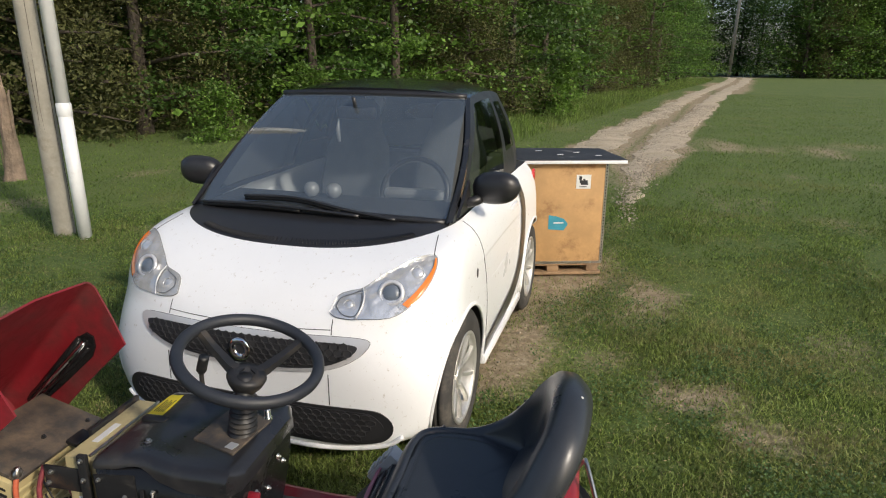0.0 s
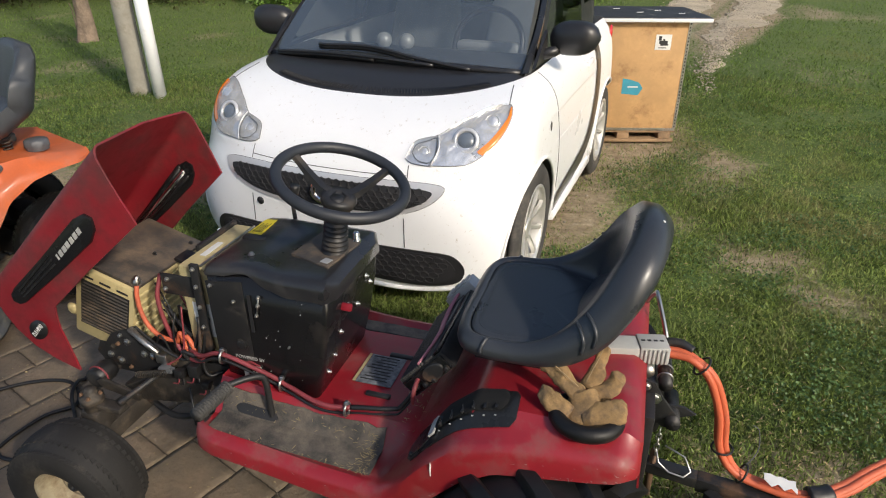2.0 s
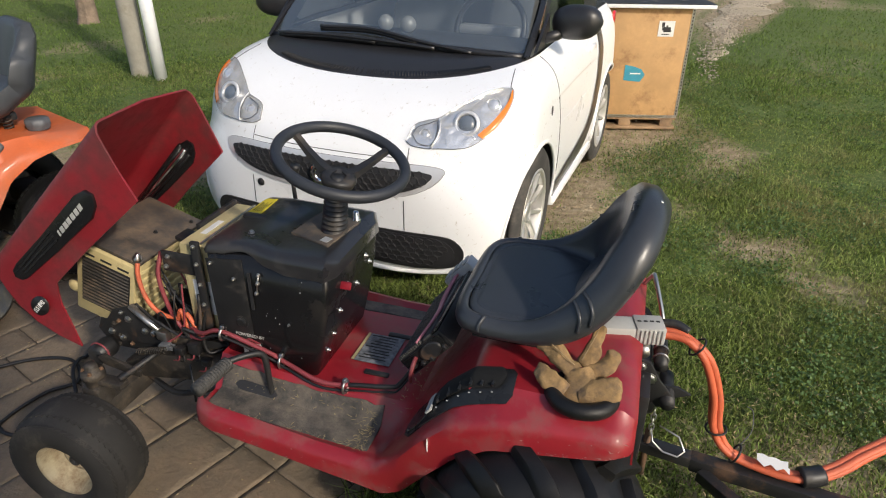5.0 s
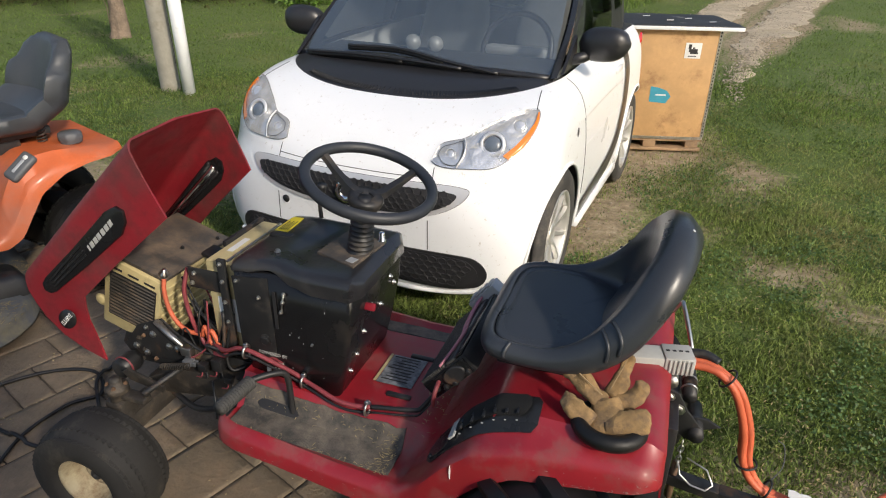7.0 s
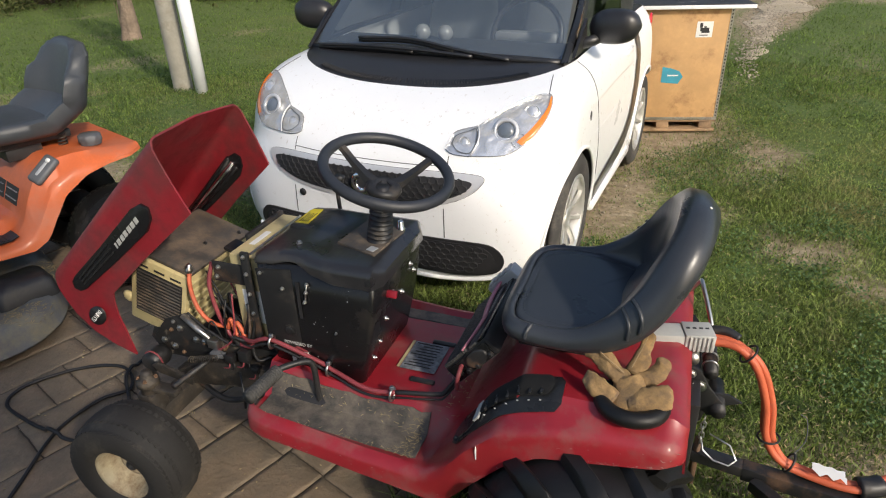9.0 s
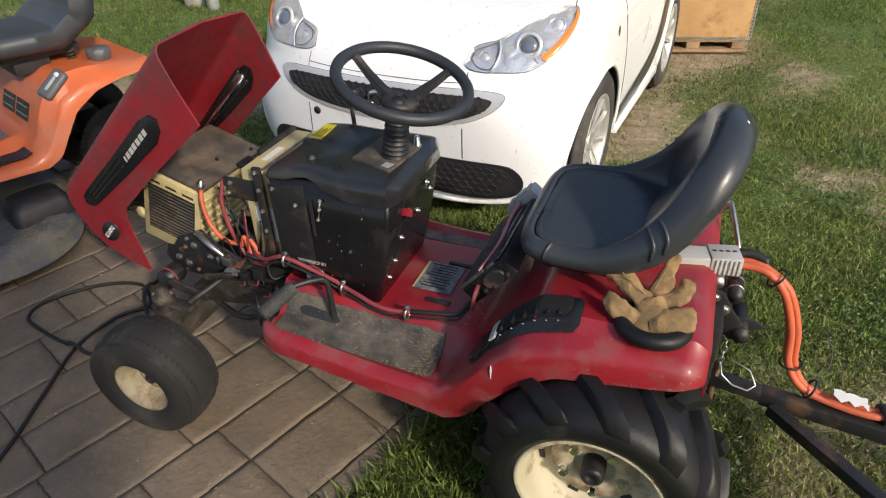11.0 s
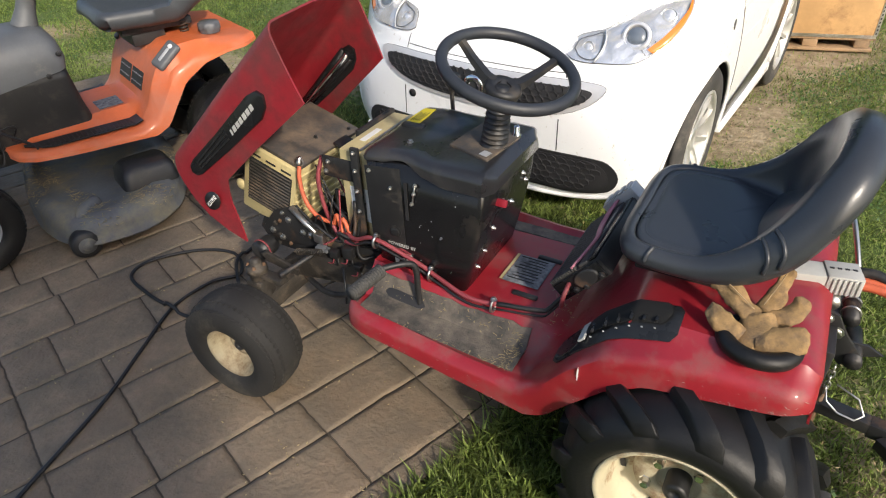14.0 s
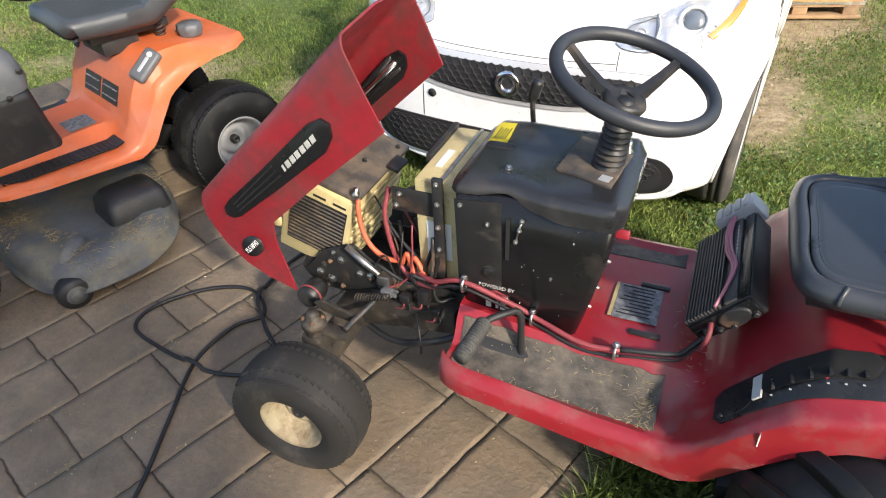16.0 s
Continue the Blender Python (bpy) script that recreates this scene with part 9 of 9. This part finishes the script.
# clover and broad weeds in the lawn
rs = np.random.RandomState(9)
C = []
r = random.Random(9)
while len(C) < 5200:
    x, y = near_area(r)
    if on_patio(x, y, 0.35) or in_car(x, y) or fbm(x + 3, y - 2, 1.5) < 0.02 or bare(x, y) > 0.6:
        continue
    C.append((x, y, 0.022))
V, F = leaf_cloud(rs, np.array(C), 0.030, 9, 0.0105, 0.28, 1.15)
V[:, 2] = np.maximum(V[:, 2], 0.001)
tagged(new("clover", fast_mesh("clover", V, F, M_CLOVER)), "low clover and broad-leaved weeds in the lawn", "weeds", kind="stuff")
# dry clippings and leaves on bare soil
C = []
while len(C) < 2600:
    x, y = near_area(r)
    if on_patio(x, y, 0.02) or in_car(x, y) or r.random() > 0.22 + bare(x, y):
        continue
    C.append((x, y, 0.012))
V, F = leaf_cloud(rs, np.array(C), 0.06, 9, 0.0029, 0.16, 5.5)
V[:, 2] = np.maximum(V[:, 2], 0.002)
tagged(new("dry_grass", fast_mesh("dry_grass", V, F, M_STRAW)), "dry straw-coloured clippings on the lawn", "grass", kind="stuff")

# gravel on the drive and loose stones on the bare soil
rs = np.random.RandomState(12)
P = []
while len(P) < 12000:
    if r.random() < 0.9:
        y = 6.5 + 20 * r.random() ** 1.25
        if r.random() > min(1.0, (y - 6.3) / 5.0):
            continue
        x = drive_centre(y) + r.choice((-1, 1)) * drive_half(y) * r.gauss(0.62, 0.16)
    else:
        x, y = near_area(r)
        if bare(x, y) < 0.7 or y < 2.6 or on_patio(x, y, 0.02) or in_car(x, y):
            continue
    P.append((x, y))
P = np.array(P)
n = len(P)
s = rs.uniform(0.004, 0.012, n) * (1 + 0.06 * P[:, 1])
base = np.array([(1, 0, 0), (0, 1, 0), (-1, 0, 0), (0, -1, 0), (0, 0, 0.8), (0, 0, -0.6)])
V = base[None] * s[:, None, None] * rs.uniform(0.6, 1.3, (n, 6, 3)) + np.concatenate([P, np.full((n, 1), 0.006) + 0.35 * s[:, None]], 1)[:, None]
tri = np.array([(0, 1, 4), (1, 2, 4), (2, 3, 4), (3, 0, 4), (1, 0, 5), (2, 1, 5), (3, 2, 5), (0, 3, 5)])
F = (tri[None] + (np.arange(n) * 6)[:, None, None]).reshape(-1, 3)
tagged(new("gravel", fast_mesh("gravel", V.reshape(-1, 3), F, M_GRAVEL)), "loose pale gravel stones on the drive", "gravel", kind="stuff")

# ---- patio: each stamped stone by itself, in courses ----
bm = B()
q = [PQ * a + PD * b for a, b in ((PATIO_EDGE, PATIO_FAR), (PATIO_EDGE, -4.0), (PATIO_LEFT, -4.0), (PATIO_LEFT, PATIO_FAR))]
top_ = [bm.verts.new((p.x, p.y, -0.0026)) for p in q]
bot_ = [bm.verts.new((p.x, p.y, -0.12)) for p in q]
bm.faces.new(top_)
for k in range(4):
    bm.faces.new((top_[k], bot_[k], bot_[(k + 1) % 4], top_[(k + 1) % 4]))
bmesh.ops.recalc_face_normals(bm, faces=bm.faces)
patio = setting("pavement", bm, M_JOINT, "brown stamped stone patio with dark joints", "patio", smooth=False)
LINES = [-0.90, -0.975, -1.19, -1.35, -1.575, -1.758, -1.93, -2.157, -2.377, -2.535, -2.76, -2.94, -3.17, -3.39, -3.55, -3.77, -3.99, -4.15, -4.38, -4.70]
CROSS = [(0.52,), (0.785, 0.474), (0.788, 0.47, 0.237, 0.05), (0.765, 0.398, 0.065, -0.16), (0.335, 0.09, -0.16), (0.56, 0.086, -0.16),
         (0.62, 0.288, -0.014, -0.16), (0.42, 0.073, -0.16), (0.213, 0.058, -0.17), (0.36, -0.02)]  # cross joints, course by course
rng, outer = random.Random(31), random.Random(32)
for i, (s1, s0) in enumerate(zip(LINES, LINES[1:])):
    joints = [PATIO_FAR]
    known = CROSS[i] if i < len(CROSS) else (rng.uniform(0.2, 0.5),)
    while joints[-1] - known[0] > 0.48:
        joints.append(joints[-1] - rng.uniform(0.24, 0.42))
    if joints[-1] - known[0] < 0.10 and len(joints) > 1:
        joints.pop()
    joints += known
    while joints[-1] > -1.6:
        joints.append(joints[-1] - (rng.uniform(0.5, 0.8) if i == 0 else rng.uniform(0.20, 0.42)))
    while joints[-1] > -3.6:
        joints.append(joints[-1] - outer.uniform(0.24, 0.44))
    joints[-1] = -4.0
    for r1, r0 in zip(joints, joints[1:]):
        gap = 0.0022
        nE = 14
        edge = []
        for (a0, b0), (a1, b1) in (((s0, r0), (s1, r0)), ((s1, r0), (s1, r1)), ((s1, r1), (s0, r1)), ((s0, r1), (s0, r0))):
            for k in range(nE):
                a, b = lerp(a0, a1, k / nE), lerp(b0, b1, k / nE)
                ja = 0.6 * noise.noise(Vector((a * 9, b * 9, 1.0))) + 0.8 * noise.noise(Vector((a * 60, b * 60, 4.0)))
                jb = 0.6 * noise.noise(Vector((a * 9, b * 9, 7.0))) + 0.8 * noise.noise(Vector((a * 60, b * 60, 9.0)))
                a, b = a + 0.0042 * ja, b + 0.0042 * jb
                edge.append((a, b))
        ca, cb_ = (s0 + s1) / 2, (r0 + r1) / 2
        bm = B()
        draw = rng if r1 > -1.6 else outer
        tilt = (draw.gauss(0, 0.0022), draw.gauss(0, 0.0022))
        hz = draw.gauss(0.0014, 0.0005)
        rows = []
        for inset, f, z in ((gap, 1.0, -0.02), (gap + 0.0005, 1.0, -0.0025), (gap + 0.0022, 1.0, 0.0), (gap + 0.004, 0.86, 0.001), (gap + 0.004, 0.66, 0.001), (gap + 0.004, 0.42, 0.001), (gap + 0.004, 0.18, 0.001)):
            row = []
            for a, b in edge:
                da, db = a - ca, b - cb_
                ia = f * (da - math.copysign(min(inset, abs(da)), da))
                ib = f * (db - math.copysign(min(inset, abs(db)), db))
                p = PQ * (ca + ia) + PD * (cb_ + ib)
                relief = 0.0026 * noise.noise(Vector((p.x * 6, p.y * 6, 3.1))) + 0.0014 * noise.noise(Vector((p.x * 21, p.y * 21, 8.0)))
                zz = z + (hz + tilt[0] * ia + tilt[1] * ib + relief if z > -0.002 else 0)
                row.append((p.x, p.y, zz))
            rows.append(row)
        g = sheet(bm, rows, close_u=True)
        bm.faces.new(g[-1])
        part("stone", bm, M_STONE, patio)

# dry bits and soil at the stones' joints
rs = np.random.RandomState(40)
C = np.array([(p.x, p.y, 0.004) for p in (PQ * rng.choice(LINES[:9]) + PD * rng.uniform(-0.4, 1.2) + PQ * rng.gauss(0, 0.02) for _ in range(220))])
V, F = leaf_cloud(rs, C, 0.02, 3, 0.004, 0.05, 2.2)
V[:, 2] = np.maximum(V[:, 2], 0.003)
tagged(new("dry_debris", fast_mesh("dry_debris", V, F, M_STRAW)), "small dry debris on the patio", "debris", kind="stuff")
